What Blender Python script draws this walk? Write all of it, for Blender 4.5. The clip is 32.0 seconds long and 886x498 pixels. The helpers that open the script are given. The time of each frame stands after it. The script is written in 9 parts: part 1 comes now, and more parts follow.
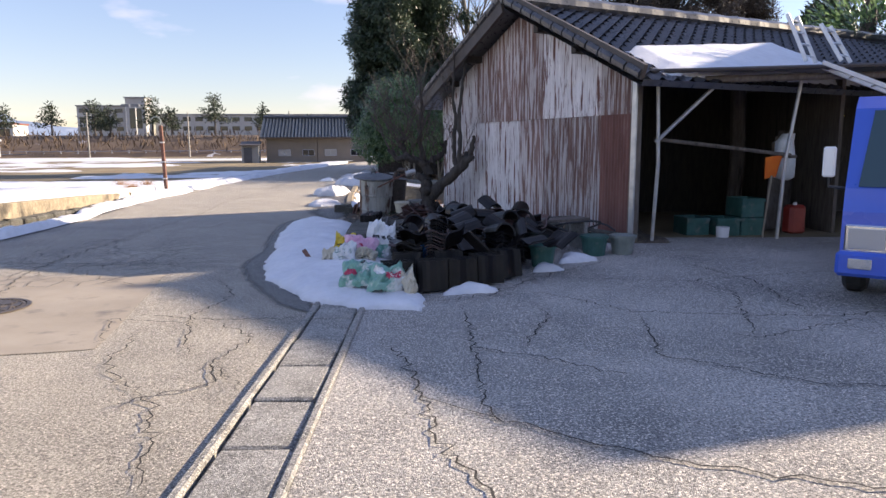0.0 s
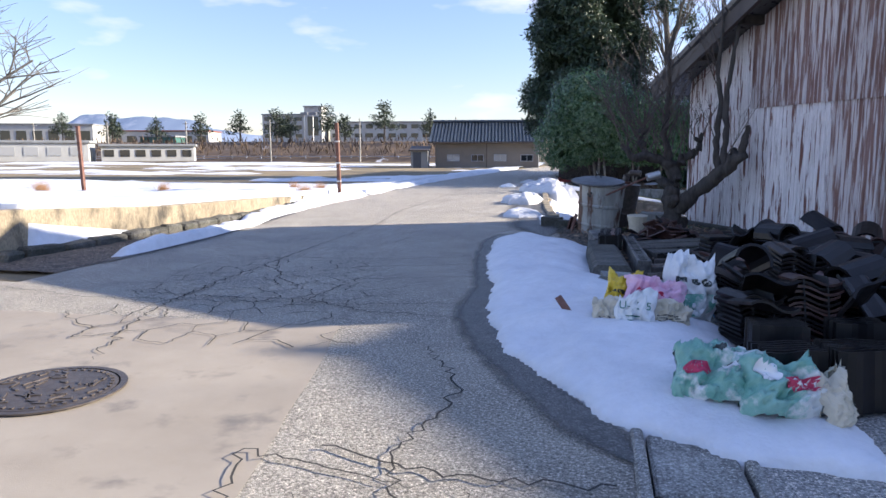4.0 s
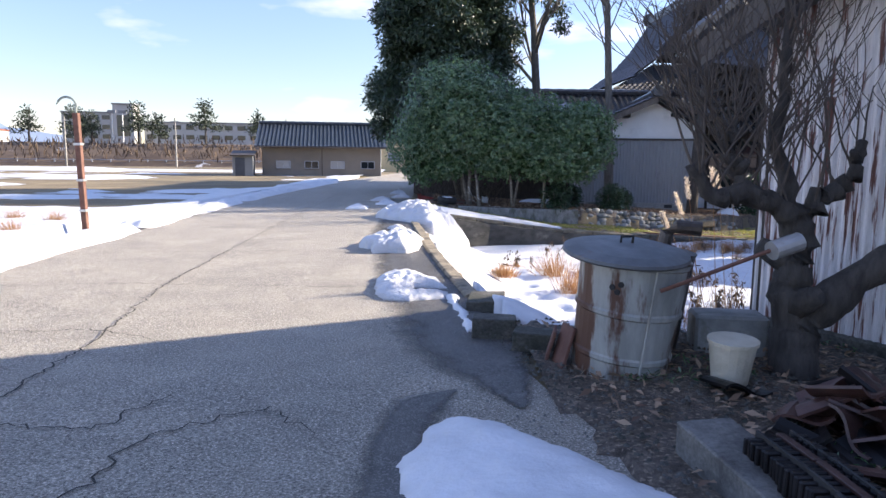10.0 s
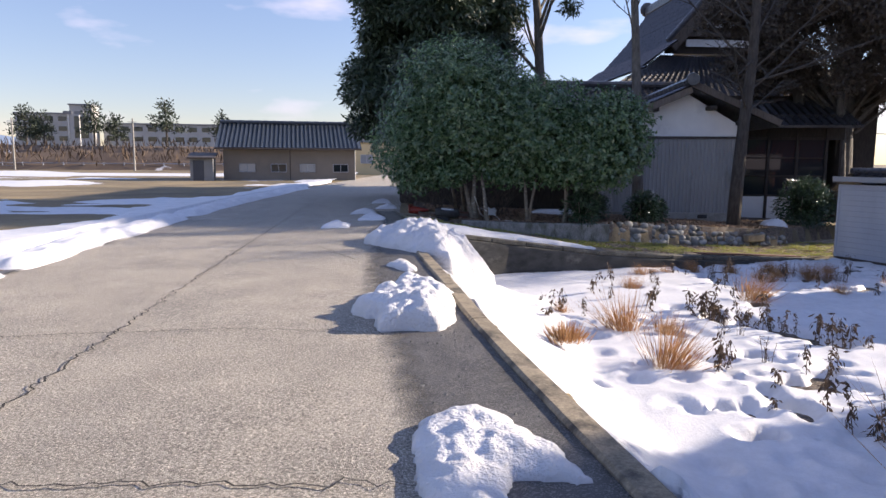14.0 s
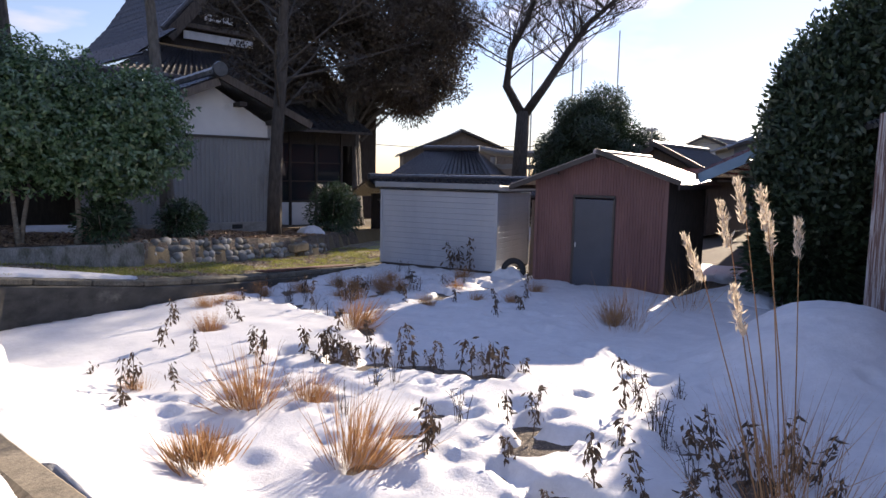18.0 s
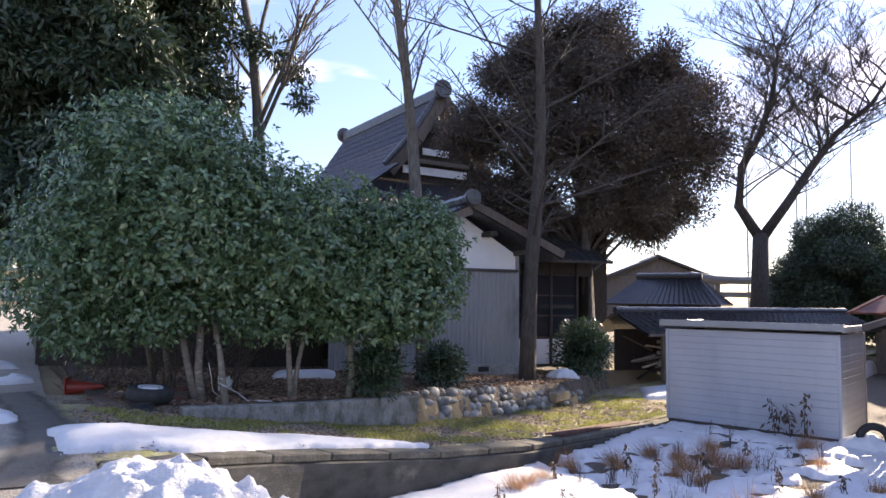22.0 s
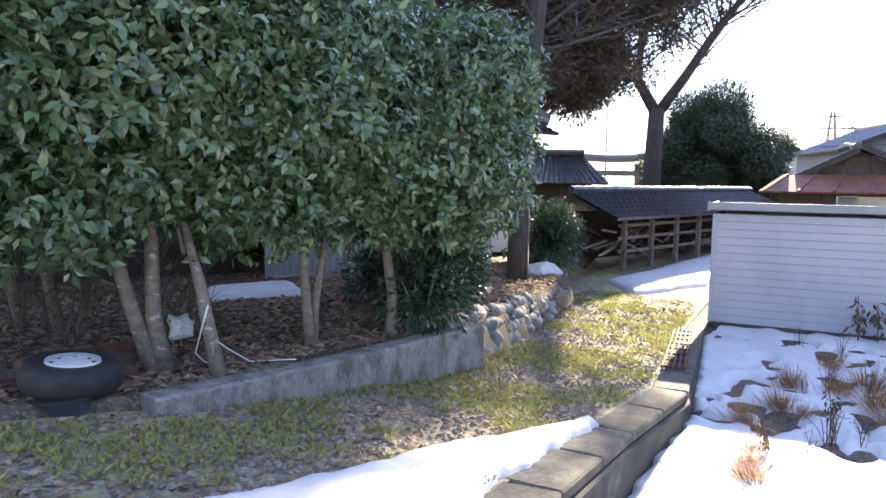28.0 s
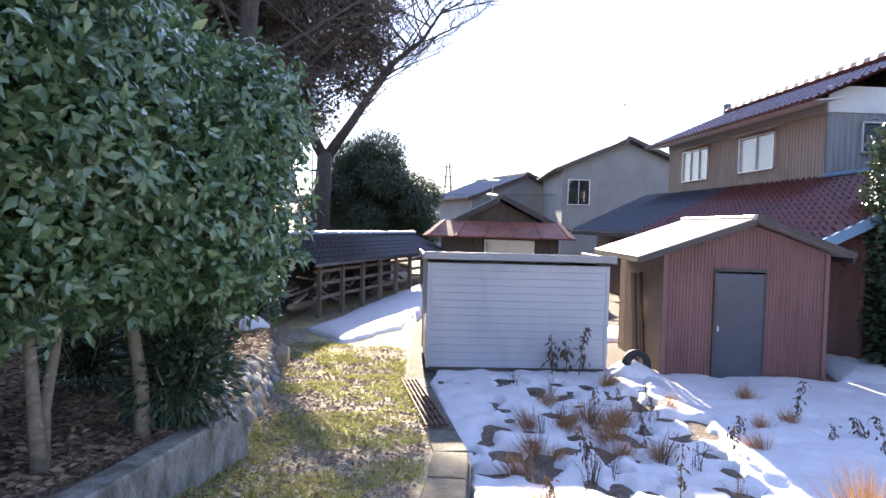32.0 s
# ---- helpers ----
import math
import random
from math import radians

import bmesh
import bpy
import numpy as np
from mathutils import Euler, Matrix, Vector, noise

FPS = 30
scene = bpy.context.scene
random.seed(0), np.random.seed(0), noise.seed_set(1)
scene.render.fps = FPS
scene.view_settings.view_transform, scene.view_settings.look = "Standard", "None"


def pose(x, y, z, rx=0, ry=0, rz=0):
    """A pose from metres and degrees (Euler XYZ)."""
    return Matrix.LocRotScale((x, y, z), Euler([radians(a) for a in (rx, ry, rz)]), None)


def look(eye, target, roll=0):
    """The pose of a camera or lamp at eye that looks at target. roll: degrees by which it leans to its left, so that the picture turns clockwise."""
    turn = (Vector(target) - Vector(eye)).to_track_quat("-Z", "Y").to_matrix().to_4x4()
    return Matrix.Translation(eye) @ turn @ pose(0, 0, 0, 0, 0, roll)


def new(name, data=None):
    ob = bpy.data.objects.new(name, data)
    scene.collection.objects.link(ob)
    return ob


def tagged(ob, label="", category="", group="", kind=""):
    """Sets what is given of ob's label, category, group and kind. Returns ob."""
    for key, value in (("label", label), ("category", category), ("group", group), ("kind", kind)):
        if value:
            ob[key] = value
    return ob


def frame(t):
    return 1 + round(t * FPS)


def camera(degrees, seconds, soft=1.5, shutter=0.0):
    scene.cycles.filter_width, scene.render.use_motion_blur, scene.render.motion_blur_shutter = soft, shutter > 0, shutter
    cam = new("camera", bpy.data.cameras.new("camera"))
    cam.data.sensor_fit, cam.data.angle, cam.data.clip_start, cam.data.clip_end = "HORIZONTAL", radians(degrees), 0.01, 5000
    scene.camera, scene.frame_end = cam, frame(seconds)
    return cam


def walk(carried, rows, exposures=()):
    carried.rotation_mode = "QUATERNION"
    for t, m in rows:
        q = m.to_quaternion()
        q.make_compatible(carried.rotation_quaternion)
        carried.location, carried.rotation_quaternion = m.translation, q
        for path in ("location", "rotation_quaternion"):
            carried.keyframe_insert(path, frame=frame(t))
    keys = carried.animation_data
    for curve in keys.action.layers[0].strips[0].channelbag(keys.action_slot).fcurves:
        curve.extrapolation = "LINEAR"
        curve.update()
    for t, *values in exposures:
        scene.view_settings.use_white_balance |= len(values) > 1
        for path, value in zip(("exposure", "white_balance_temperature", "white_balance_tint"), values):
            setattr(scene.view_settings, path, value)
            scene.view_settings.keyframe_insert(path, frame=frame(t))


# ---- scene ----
cam = camera(65.9, 32.0)
PATH = [
    (0, (6.073, -1.047, 1.420), (6.097, 0.931, 1.121), -0.3),
    (0.5, (5.922, -0.733, 1.397), (5.682, 1.231, 1.106), -0.7),
    (1, (5.763, -0.440, 1.405), (5.371, 1.501, 1.118), -0.9),
    (2, (5.447, 0.336, 1.386), (4.954, 2.254, 1.102), -0.9),
    (3, (5.119, 1.277, 1.227), (4.654, 3.202, 0.948), -0.4),
    (3.5, (4.955, 1.602, 1.234), (4.511, 3.532, 0.956), -0.2),
    (5.5, (4.267, 3.816, 1.186), (3.909, 5.765, 0.918), 0.4),
    (6, (4.102, 4.330, 1.212), (3.799, 6.289, 0.946), 0.5),
    (7, (3.939, 5.441, 1.241), (3.808, 7.420, 0.978), 0.6),
    (8, (3.804, 6.455, 1.273), (3.804, 8.438, 1.012), 0.6),
    (9, (3.714, 7.548, 1.305), (3.763, 9.531, 1.045), 0.7),
    (10, (3.561, 8.542, 1.379), (3.609, 10.523, 1.119), 0.6),
    (11, (3.376, 9.695, 1.413), (3.420, 11.678, 1.152), 0.5),
    (12, (3.194, 10.812, 1.417), (3.257, 12.795, 1.158), 0.5),
    (13, (3.026, 11.952, 1.404), (3.103, 13.934, 1.144), 0.5),
    (13.5, (2.978, 12.462, 1.426), (3.053, 14.444, 1.167), 0.4),
    (15.5, (2.812, 14.241, 1.286), (3.550, 16.087, 1.069), 0.6),
    (16, (2.839, 14.707, 1.287), (3.804, 16.444, 1.070), 0.8),
    (17, (2.824, 16.025, 1.203), (4.084, 17.563, 0.988), 1.2),
    (18, (2.824, 16.552, 1.292), (4.254, 17.933, 1.075), 1.2),
    (19, (2.666, 17.526, 1.318), (4.196, 18.795, 1.102), 1.6),
    (20, (2.577, 18.430, 1.381), (3.917, 19.899, 1.168), 1.3),
    (20.5, (2.534, 18.801, 1.369), (3.766, 20.369, 1.221), 1.0),
    (21, (2.498, 19.185, 1.394), (3.658, 20.814, 1.358), 0.7),
    (21.5, (2.528, 19.667, 1.432), (3.635, 21.331, 1.512), 0.7),
    (22, (2.483, 20.088, 1.457), (3.551, 21.773, 1.602), 0.7),
    (22.5, (2.436, 20.389, 1.446), (3.489, 22.084, 1.570), 0.7),
    (23, (2.351, 20.847, 1.465), (3.406, 22.545, 1.499), 0.7),
    (24, (2.404, 21.835, 1.386), (3.534, 23.481, 1.281), 0.7),
    (25, (2.433, 22.594, 1.314), (3.717, 24.125, 1.214), 0.4),
    (25.5, (2.425, 23.053, 1.326), (3.761, 24.539, 1.237), 1.1),
    (27.5, (2.511, 25.145, 1.384), (3.973, 26.501, 1.222), 0.5),
    (28, (2.507, 25.626, 1.400), (4.007, 26.936, 1.197), 0.8),
    (29, (2.552, 26.486, 1.390), (4.217, 27.560, 1.117), 1.3),
    (30, (2.602, 27.048, 1.459), (4.448, 27.777, 1.214), 1.7),
    (31, (2.602, 27.109, 1.564), (4.531, 27.614, 1.412), 1.5),
    (32, (2.549, 27.122, 1.555), (4.506, 27.527, 1.484), 1.6),
]
walk(cam, [(t, look(eye, target, roll)) for t, eye, target, roll in PATH], exposures=[(0, 1.3, 6800, 11), (5.5, 1.5, 5900, 7), (9, 1.65, 6100, 7), (11, 1.4, 6300, 11), (13.5, 1.12, 6400, 12), (16, 1.0, 6700, 12), (20, 1.15, 6700, 12), (22, 1.7, 6800, 12), (25, 2.2, 7200, 10), (28, 2.45, 6800, 8), (29, 2.5, 6900, 9), (30.5, 2.3, 6900, 11), (32, 2.2, 6600, 10)])


# ---- light: low winter sun from the right of the road, clear sky ----
SUN_AZ, SUN_EL = radians(75.3), radians(21)  # clockwise from +y, above the horizon
to_sun = Vector((math.sin(SUN_AZ) * math.cos(SUN_EL), math.cos(SUN_AZ) * math.cos(SUN_EL), math.sin(SUN_EL)))
sun = new("sun", bpy.data.lights.new("sun", "SUN"))
sun.data.energy, sun.data.angle, sun.data.color = 5.4, radians(0.6), (1.0, 0.85, 0.68)
sun.matrix_world = look(to_sun * 60, (0, 0, 0))

world = bpy.data.worlds.new("sky")
scene.world = world
world.use_nodes = True
wn, wl = world.node_tree.nodes, world.node_tree.links
wn.clear()
sky = wn.new("ShaderNodeTexSky")
sky.sky_type, sky.sun_disc = "NISHITA", False
sky.sun_elevation, sky.sun_rotation = SUN_EL, SUN_AZ
sky.air_density, sky.dust_density, sky.ozone_density = 1.0, 0.05, 1.6
w_coord = wn.new("ShaderNodeTexCoord")
# small fair-weather clouds low over the horizon
w_map = wn.new("ShaderNodeMapping")
w_map.inputs["Scale"].default_value = (1.0, 1.0, 3.2)
w_noise = wn.new("ShaderNodeTexNoise")
w_noise.inputs["Scale"].default_value, w_noise.inputs["Detail"].default_value = 4.2, 5.0
w_ramp = wn.new("ShaderNodeValToRGB")
w_ramp.color_ramp.elements[0].position, w_ramp.color_ramp.elements[1].position = 0.56, 0.72
w_mix = wn.new("ShaderNodeMixRGB")
w_mix.inputs["Color2"].default_value = (7.5, 7.2, 7.4, 1)
w_bg, w_out = wn.new("ShaderNodeBackground"), wn.new("ShaderNodeOutputWorld")
w_bg.inputs["Strength"].default_value = 0.092
w_half = wn.new("ShaderNodeMath")
w_half.operation = "MULTIPLY"
w_half.inputs[1].default_value = 0.6
wl.new(w_coord.outputs["Generated"], w_map.inputs["Vector"])
wl.new(w_map.outputs["Vector"], w_noise.inputs["Vector"])
wl.new(w_noise.outputs["Fac"], w_ramp.inputs["Fac"])
wl.new(w_ramp.outputs["Color"], w_half.inputs[0])
wl.new(w_half.outputs["Value"], w_mix.inputs["Fac"])
wl.new(sky.outputs["Color"], w_mix.inputs["Color1"])
w_tint = wn.new("ShaderNodeMixRGB")
w_tint.blend_type = "MULTIPLY"
w_tint.inputs["Fac"].default_value, w_tint.inputs["Color2"].default_value = 1.0, (1.05, 0.94, 1.07, 1)
wl.new(w_mix.outputs["Color"], w_tint.inputs["Color1"])
# sky multiplied by height: dimmer at the horizon, brighter overhead to fill shaded ground
w_sep, w_lift = wn.new("ShaderNodeSeparateXYZ"), wn.new("ShaderNodeMapRange")
w_lift.inputs["To Min"].default_value, w_lift.inputs["To Max"].default_value = 0.72, 1.6
wl.new(w_coord.outputs["Generated"], w_sep.inputs["Vector"])
wl.new(w_sep.outputs["Z"], w_lift.inputs["Value"])
w_depth = wn.new("ShaderNodeMixRGB")
w_depth.blend_type = "MULTIPLY"
w_depth.inputs["Fac"].default_value = 1.0
wl.new(w_tint.outputs["Color"], w_depth.inputs["Color1"])
wl.new(w_lift.outputs["Result"], w_depth.inputs["Color2"])
wl.new(w_depth.outputs["Color"], w_bg.inputs["Color"])
wl.new(w_bg.outputs["Background"], w_out.inputs["Surface"])


# ---- materials ----
def surf(name, c1, c2, scale=4.0, rough=0.8, metal=0.0, bump=0.3, bump_scale=60.0, stain=None, stain_scale=1.2,
         stain_at=(0.55, 0.7), stretch=(1, 1, 1), speck=None, rand=0.0, coat=0.0, spec=0.5, bump_dist=0.004, grain=None):
    """Two tones mixed by noise, a fine grain in relief, and optional larger stains, specks and change from piece to piece."""
    m = bpy.data.materials.new(name)
    m.use_nodes = True
    n, l = m.node_tree.nodes, m.node_tree.links
    b = n["Principled BSDF"]
    geo, mp = n.new("ShaderNodeNewGeometry"), n.new("ShaderNodeMapping")
    mp.inputs["Scale"].default_value = stretch
    l.new(geo.outputs["Position"], mp.inputs["Vector"])
    def noise_tex(sc, det, rgh=0.6):
        t = n.new("ShaderNodeTexNoise")
        t.inputs["Scale"].default_value, t.inputs["Detail"].default_value, t.inputs["Roughness"].default_value = sc, det, rgh
        l.new(mp.outputs["Vector"], t.inputs["Vector"])
        return t
    def ramp(src, a, z):
        r = n.new("ShaderNodeValToRGB")
        r.color_ramp.elements[0].position, r.color_ramp.elements[1].position = a, z
        l.new(src, r.inputs["Fac"])
        return r.outputs["Color"]
    def mix(fac, a, c):
        x = n.new("ShaderNodeMixRGB")
        if isinstance(fac, float):
            x.inputs["Fac"].default_value = fac
        else:
            l.new(fac, x.inputs["Fac"])
        for key, v in (("Color1", a), ("Color2", c)):
            if isinstance(v, tuple):
                x.inputs[key].default_value = (*v, 1)
            else:
                l.new(v, x.inputs[key])
        return x.outputs["Color"]
    col = mix(ramp(noise_tex(scale, 6).outputs["Fac"], 0.35, 0.65), c1, c2)
    if stain:
        col = mix(ramp(noise_tex(stain_scale, 5, 0.65).outputs["Fac"], *stain_at), col, stain)
    if speck:
        v = n.new("ShaderNodeTexVoronoi")
        v.inputs["Scale"].default_value = speck[0]
        l.new(geo.outputs["Position"], v.inputs["Vector"])
        sr = n.new("ShaderNodeSeparateColor")
        l.new(v.outputs["Color"], sr.inputs["Color"])
        col = mix(ramp(sr.outputs["Red"], speck[1], speck[1] + 0.12), col, speck[2])
    if grain:
        gh, gm = n.new("ShaderNodeHueSaturation"), n.new("ShaderNodeMapRange")
        gm.inputs["From Min"].default_value, gm.inputs["From Max"].default_value = 0.3, 0.7
        gm.inputs["To Min"].default_value, gm.inputs["To Max"].default_value = 1 - grain[1], 1 + grain[1]
        l.new(noise_tex(grain[0], 3, 0.75).outputs["Fac"], gm.inputs["Value"])
        l.new(gm.outputs["Result"], gh.inputs["Value"])
        l.new(col, gh.inputs["Color"])
        col = gh.outputs["Color"]
    if rand:
        oi, hs, mr = n.new("ShaderNodeObjectInfo"), n.new("ShaderNodeHueSaturation"), n.new("ShaderNodeMapRange")
        mr.inputs["To Min"].default_value, mr.inputs["To Max"].default_value = 1 - rand, 1 + rand
        l.new(oi.outputs["Random"], mr.inputs["Value"])
        l.new(mr.outputs["Result"], hs.inputs["Value"])
        l.new(col, hs.inputs["Color"])
        col = hs.outputs["Color"]
    l.new(col, b.inputs["Base Color"])
    rr = n.new("ShaderNodeMapRange")
    rr.inputs["To Min"].default_value, rr.inputs["To Max"].default_value = max(0.02, rough - 0.12), min(1, rough + 0.12)
    l.new(noise_tex(scale * 2.3, 3).outputs["Fac"], rr.inputs["Value"])
    l.new(rr.outputs["Result"], b.inputs["Roughness"])
    b.inputs["Metallic"].default_value = metal
    b.inputs["Specular IOR Level"].default_value = spec
    b.inputs["Coat Weight"].default_value = coat
    if bump:
        bp = n.new("ShaderNodeBump")
        bp.inputs["Strength"].default_value, bp.inputs["Distance"].default_value = bump, bump_dist
        l.new(noise_tex(bump_scale, 4).outputs["Fac"], bp.inputs["Height"])
        l.new(bp.outputs["Normal"], b.inputs["Normal"])
    return m


def pane(name, tint, rough=0.03):
    m = bpy.data.materials.new(name)
    m.use_nodes = True
    b = m.node_tree.nodes["Principled BSDF"]
    b.inputs["Base Color"].default_value = (*tint, 1)
    b.inputs["Roughness"].default_value = rough
    b.inputs["Specular IOR Level"].default_value = 0.8
    return m


def leafy(name, c1, c2, rough=0.35, trans=0.25, coat=0.0):
    """Leaves: colour from leaf to leaf, glossy above, some light through them."""
    m = bpy.data.materials.new(name)
    m.use_nodes = True
    n, l = m.node_tree.nodes, m.node_tree.links
    b = n["Principled BSDF"]
    geo, mx = n.new("ShaderNodeNewGeometry"), n.new("ShaderNodeMixRGB")
    mx.inputs["Color1"].default_value, mx.inputs["Color2"].default_value = (*c1, 1), (*c2, 1)
    l.new(geo.outputs["Random Per Island"], mx.inputs["Fac"])
    l.new(mx.outputs["Color"], b.inputs["Base Color"])
    b.inputs["Roughness"].default_value, b.inputs["Coat Weight"].default_value = rough, coat
    tr, ms = n.new("ShaderNodeBsdfTranslucent"), n.new("ShaderNodeMixShader")
    ms.inputs["Fac"].default_value = trans
    l.new(mx.outputs["Color"], tr.inputs["Color"])
    l.new(b.outputs["BSDF"], ms.inputs[1])
    l.new(tr.outputs["BSDF"], ms.inputs[2])
    l.new(ms.outputs["Shader"], n["Material Output"].inputs["Surface"])
    return m


ASPHALT = surf("old_asphalt", (0.255, 0.232, 0.195), (0.345, 0.314, 0.262), 1.6, 0.85, bump=1.0, bump_scale=150, stain=(0.19, 0.175, 0.153),
               stain_scale=0.7, stain_at=(0.5, 0.75), speck=(165, 0.72, (0.52, 0.47, 0.4)), bump_dist=0.016, grain=(65, 0.8))
ASPHALT_PATCH = surf("newer_asphalt_patch", (0.27, 0.23, 0.18), (0.33, 0.285, 0.225), 1.4, 0.8, bump=0.5, bump_scale=200, stain=(0.16, 0.14, 0.12), stain_scale=2.0)
ASPHALT_WET = surf("damp_dark_asphalt", (0.055, 0.053, 0.05), (0.09, 0.086, 0.08), 3, 0.55, bump=0.8, bump_scale=150, speck=(120, 0.72, (0.17, 0.16, 0.15)), bump_dist=0.008)


def feathered(m):
    """Lets a stain fade out unevenly towards the sides of its strip."""
    n, l = m.node_tree.nodes, m.node_tree.links
    uv, sx, nz = n.new("ShaderNodeTexCoord"), n.new("ShaderNodeSeparateXYZ"), n.new("ShaderNodeTexNoise")
    ge = n.new("ShaderNodeNewGeometry")
    l.new(ge.outputs["Position"], nz.inputs["Vector"])
    nz.inputs["Scale"].default_value, nz.inputs["Detail"].default_value = 4.0, 4.0
    l.new(uv.outputs["UV"], sx.inputs["Vector"])
    def op(kind, a, b):
        x = n.new("ShaderNodeMath")
        x.operation = kind
        for k, v in enumerate((a, b)):
            if isinstance(v, float):
                x.inputs[k].default_value = v
            else:
                l.new(v, x.inputs[k])
        return x.outputs["Value"]
    d = op("ABSOLUTE", op("SUBTRACT", sx.outputs["X"], 0.5), 0.0)
    e = op("ADD", op("MULTIPLY", d, 2.0), op("MULTIPLY", op("SUBTRACT", nz.outputs["Fac"], 0.5), 0.6))
    r = n.new("ShaderNodeMapRange")
    r.inputs["From Min"].default_value, r.inputs["From Max"].default_value = 0.98, 0.4
    l.new(e, r.inputs["Value"])
    l.new(r.outputs["Result"], n["Principled BSDF"].inputs["Alpha"])
    return m


feathered(ASPHALT_WET)
APRON = surf("cracked_yard_paving", (0.27, 0.255, 0.235), (0.4, 0.38, 0.35), 0.9, 0.88, bump=1.0, bump_scale=120, stain=(0.16, 0.155, 0.15), stain_scale=0.5,
             stain_at=(0.45, 0.7), speck=(120, 0.7, (0.6, 0.55, 0.48)), bump_dist=0.016, grain=(65, 0.85))
CRACK = surf("crack_dirt", (0.02, 0.018, 0.016), (0.045, 0.04, 0.035), 8, 0.95)
SNOW = surf("old_snow", (0.58, 0.59, 0.615), (0.66, 0.665, 0.685), 2.2, 0.6, bump=0.5, bump_scale=34, bump_dist=0.014, spec=0.3, grain=(9, 0.06))
SNOW_DIRTY = surf("ploughed_snow", (0.56, 0.56, 0.575), (0.65, 0.65, 0.66), 3, 0.65, bump=0.8, bump_scale=30, bump_dist=0.03, stain=(0.44, 0.39, 0.33), stain_scale=2.2, stain_at=(0.6, 0.8), spec=0.3)
CONCRETE = surf("weathered_concrete", (0.26, 0.25, 0.23), (0.36, 0.345, 0.32), 3, 0.9, bump=0.5, bump_scale=90, stain=(0.13, 0.125, 0.115), stain_scale=1.6, stain_at=(0.5, 0.72), grain=(35, 0.25))
SLAB_CONC = surf("grainy_gutter_concrete", (0.2, 0.192, 0.175), (0.29, 0.278, 0.255), 4, 0.92, bump=1.0, bump_scale=140, bump_dist=0.01, stain=(0.1, 0.096, 0.088), stain_scale=3.5, stain_at=(0.5, 0.7), grain=(80, 0.7), speck=(150, 0.72, (0.42, 0.4, 0.36)))
CONCRETE_DARK = surf("dark_mossy_concrete", (0.06, 0.057, 0.05), (0.12, 0.115, 0.1), 5, 0.92, bump=1.0, bump_scale=55, bump_dist=0.01, grain=(40, 0.4), stain=(0.03, 0.033, 0.022), stain_scale=2.2, stain_at=(0.45, 0.7))
CONCRETE_WARM = surf("yellowed_concrete", (0.2, 0.165, 0.115), (0.3, 0.25, 0.175), 3, 0.9, bump=0.7, bump_scale=60, stain=(0.06, 0.052, 0.042), stain_scale=2.1, stain_at=(0.5, 0.66), stretch=(1.4, 1.4, 0.7), grain=(30, 0.3))
DIRT = surf("dark_soil_with_litter", (0.07, 0.055, 0.043), (0.15, 0.12, 0.092), 9, 0.95, bump=1.0, bump_scale=45, bump_dist=0.02, grain=(26, 0.45), speck=(60, 0.8, (0.24, 0.19, 0.14)))
FIELD = surf("winter_field_stubble", (0.16, 0.12, 0.07), (0.27, 0.21, 0.115), 0.35, 0.95, bump=0.8, bump_scale=20, bump_dist=0.03, stain=(0.1, 0.085, 0.055), stain_scale=0.12, stain_at=(0.45, 0.65))
MOSSY = surf("mossy_gravel_path", (0.17, 0.14, 0.095), (0.34, 0.285, 0.18), 5, 0.95, bump=1.0, bump_scale=60, bump_dist=0.02, grain=(30, 0.4), stain=(0.42, 0.41, 0.13), stain_scale=1.3, stain_at=(0.48, 0.62), speck=(42, 0.66, (0.4, 0.36, 0.31)))
CORR_PALE = surf("pale_painted_iron_with_rust", (0.56, 0.53, 0.53), (0.74, 0.71, 0.71), 2.5, 0.55, metal=0.0, bump=0.2, bump_scale=40, stain=(0.13, 0.05, 0.038), stain_scale=1.9, stain_at=(0.535, 0.585), stretch=(11, 11, 0.8), rand=0.1, grain=(14, 0.15))
CORR_RUST = surf("rusted_iron", (0.13, 0.065, 0.052), (0.24, 0.15, 0.13), 2.5, 0.75, bump=0.3, bump_scale=60, stain=(0.5, 0.46, 0.45), stain_scale=1.9, stain_at=(0.47, 0.56), stretch=(11, 11, 0.6), rand=0.15)
CORR_BROWN = surf("brown_rusted_iron", (0.12, 0.05, 0.04), (0.18, 0.085, 0.07), 3, 0.75, bump=0.3, bump_scale=60, stain=(0.24, 0.15, 0.13), stain_scale=2.5, stain_at=(0.62, 0.75), stretch=(2, 2, 0.4), rand=0.1)
CORR_GREY = surf("grey_ribbed_siding", (0.24, 0.245, 0.255), (0.285, 0.29, 0.3), 2, 0.5, bump=0.1, bump_scale=40, stain=(0.14, 0.14, 0.145), stain_scale=1.0, stretch=(1, 1, 0.3))
RED_SHEET = surf("faded_red_ribbed_iron", (0.15, 0.07, 0.065), (0.2, 0.1, 0.092), 2, 0.55, bump=0.15, bump_scale=40, stain=(0.13, 0.055, 0.05), stain_scale=1.6, stretch=(1.5, 1.5, 0.35))
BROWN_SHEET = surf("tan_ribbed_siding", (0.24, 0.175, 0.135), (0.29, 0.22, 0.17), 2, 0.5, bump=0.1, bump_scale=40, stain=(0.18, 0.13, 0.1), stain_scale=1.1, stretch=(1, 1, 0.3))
TILE_BLACK = surf("black_glazed_tile", (0.006, 0.006, 0.007), (0.015, 0.013, 0.013), 7, 0.38, bump=0.15, bump_scale=50, stain=(0.045, 0.026, 0.02), stain_scale=5, stain_at=(0.64, 0.74), rand=0.35, spec=0.22)
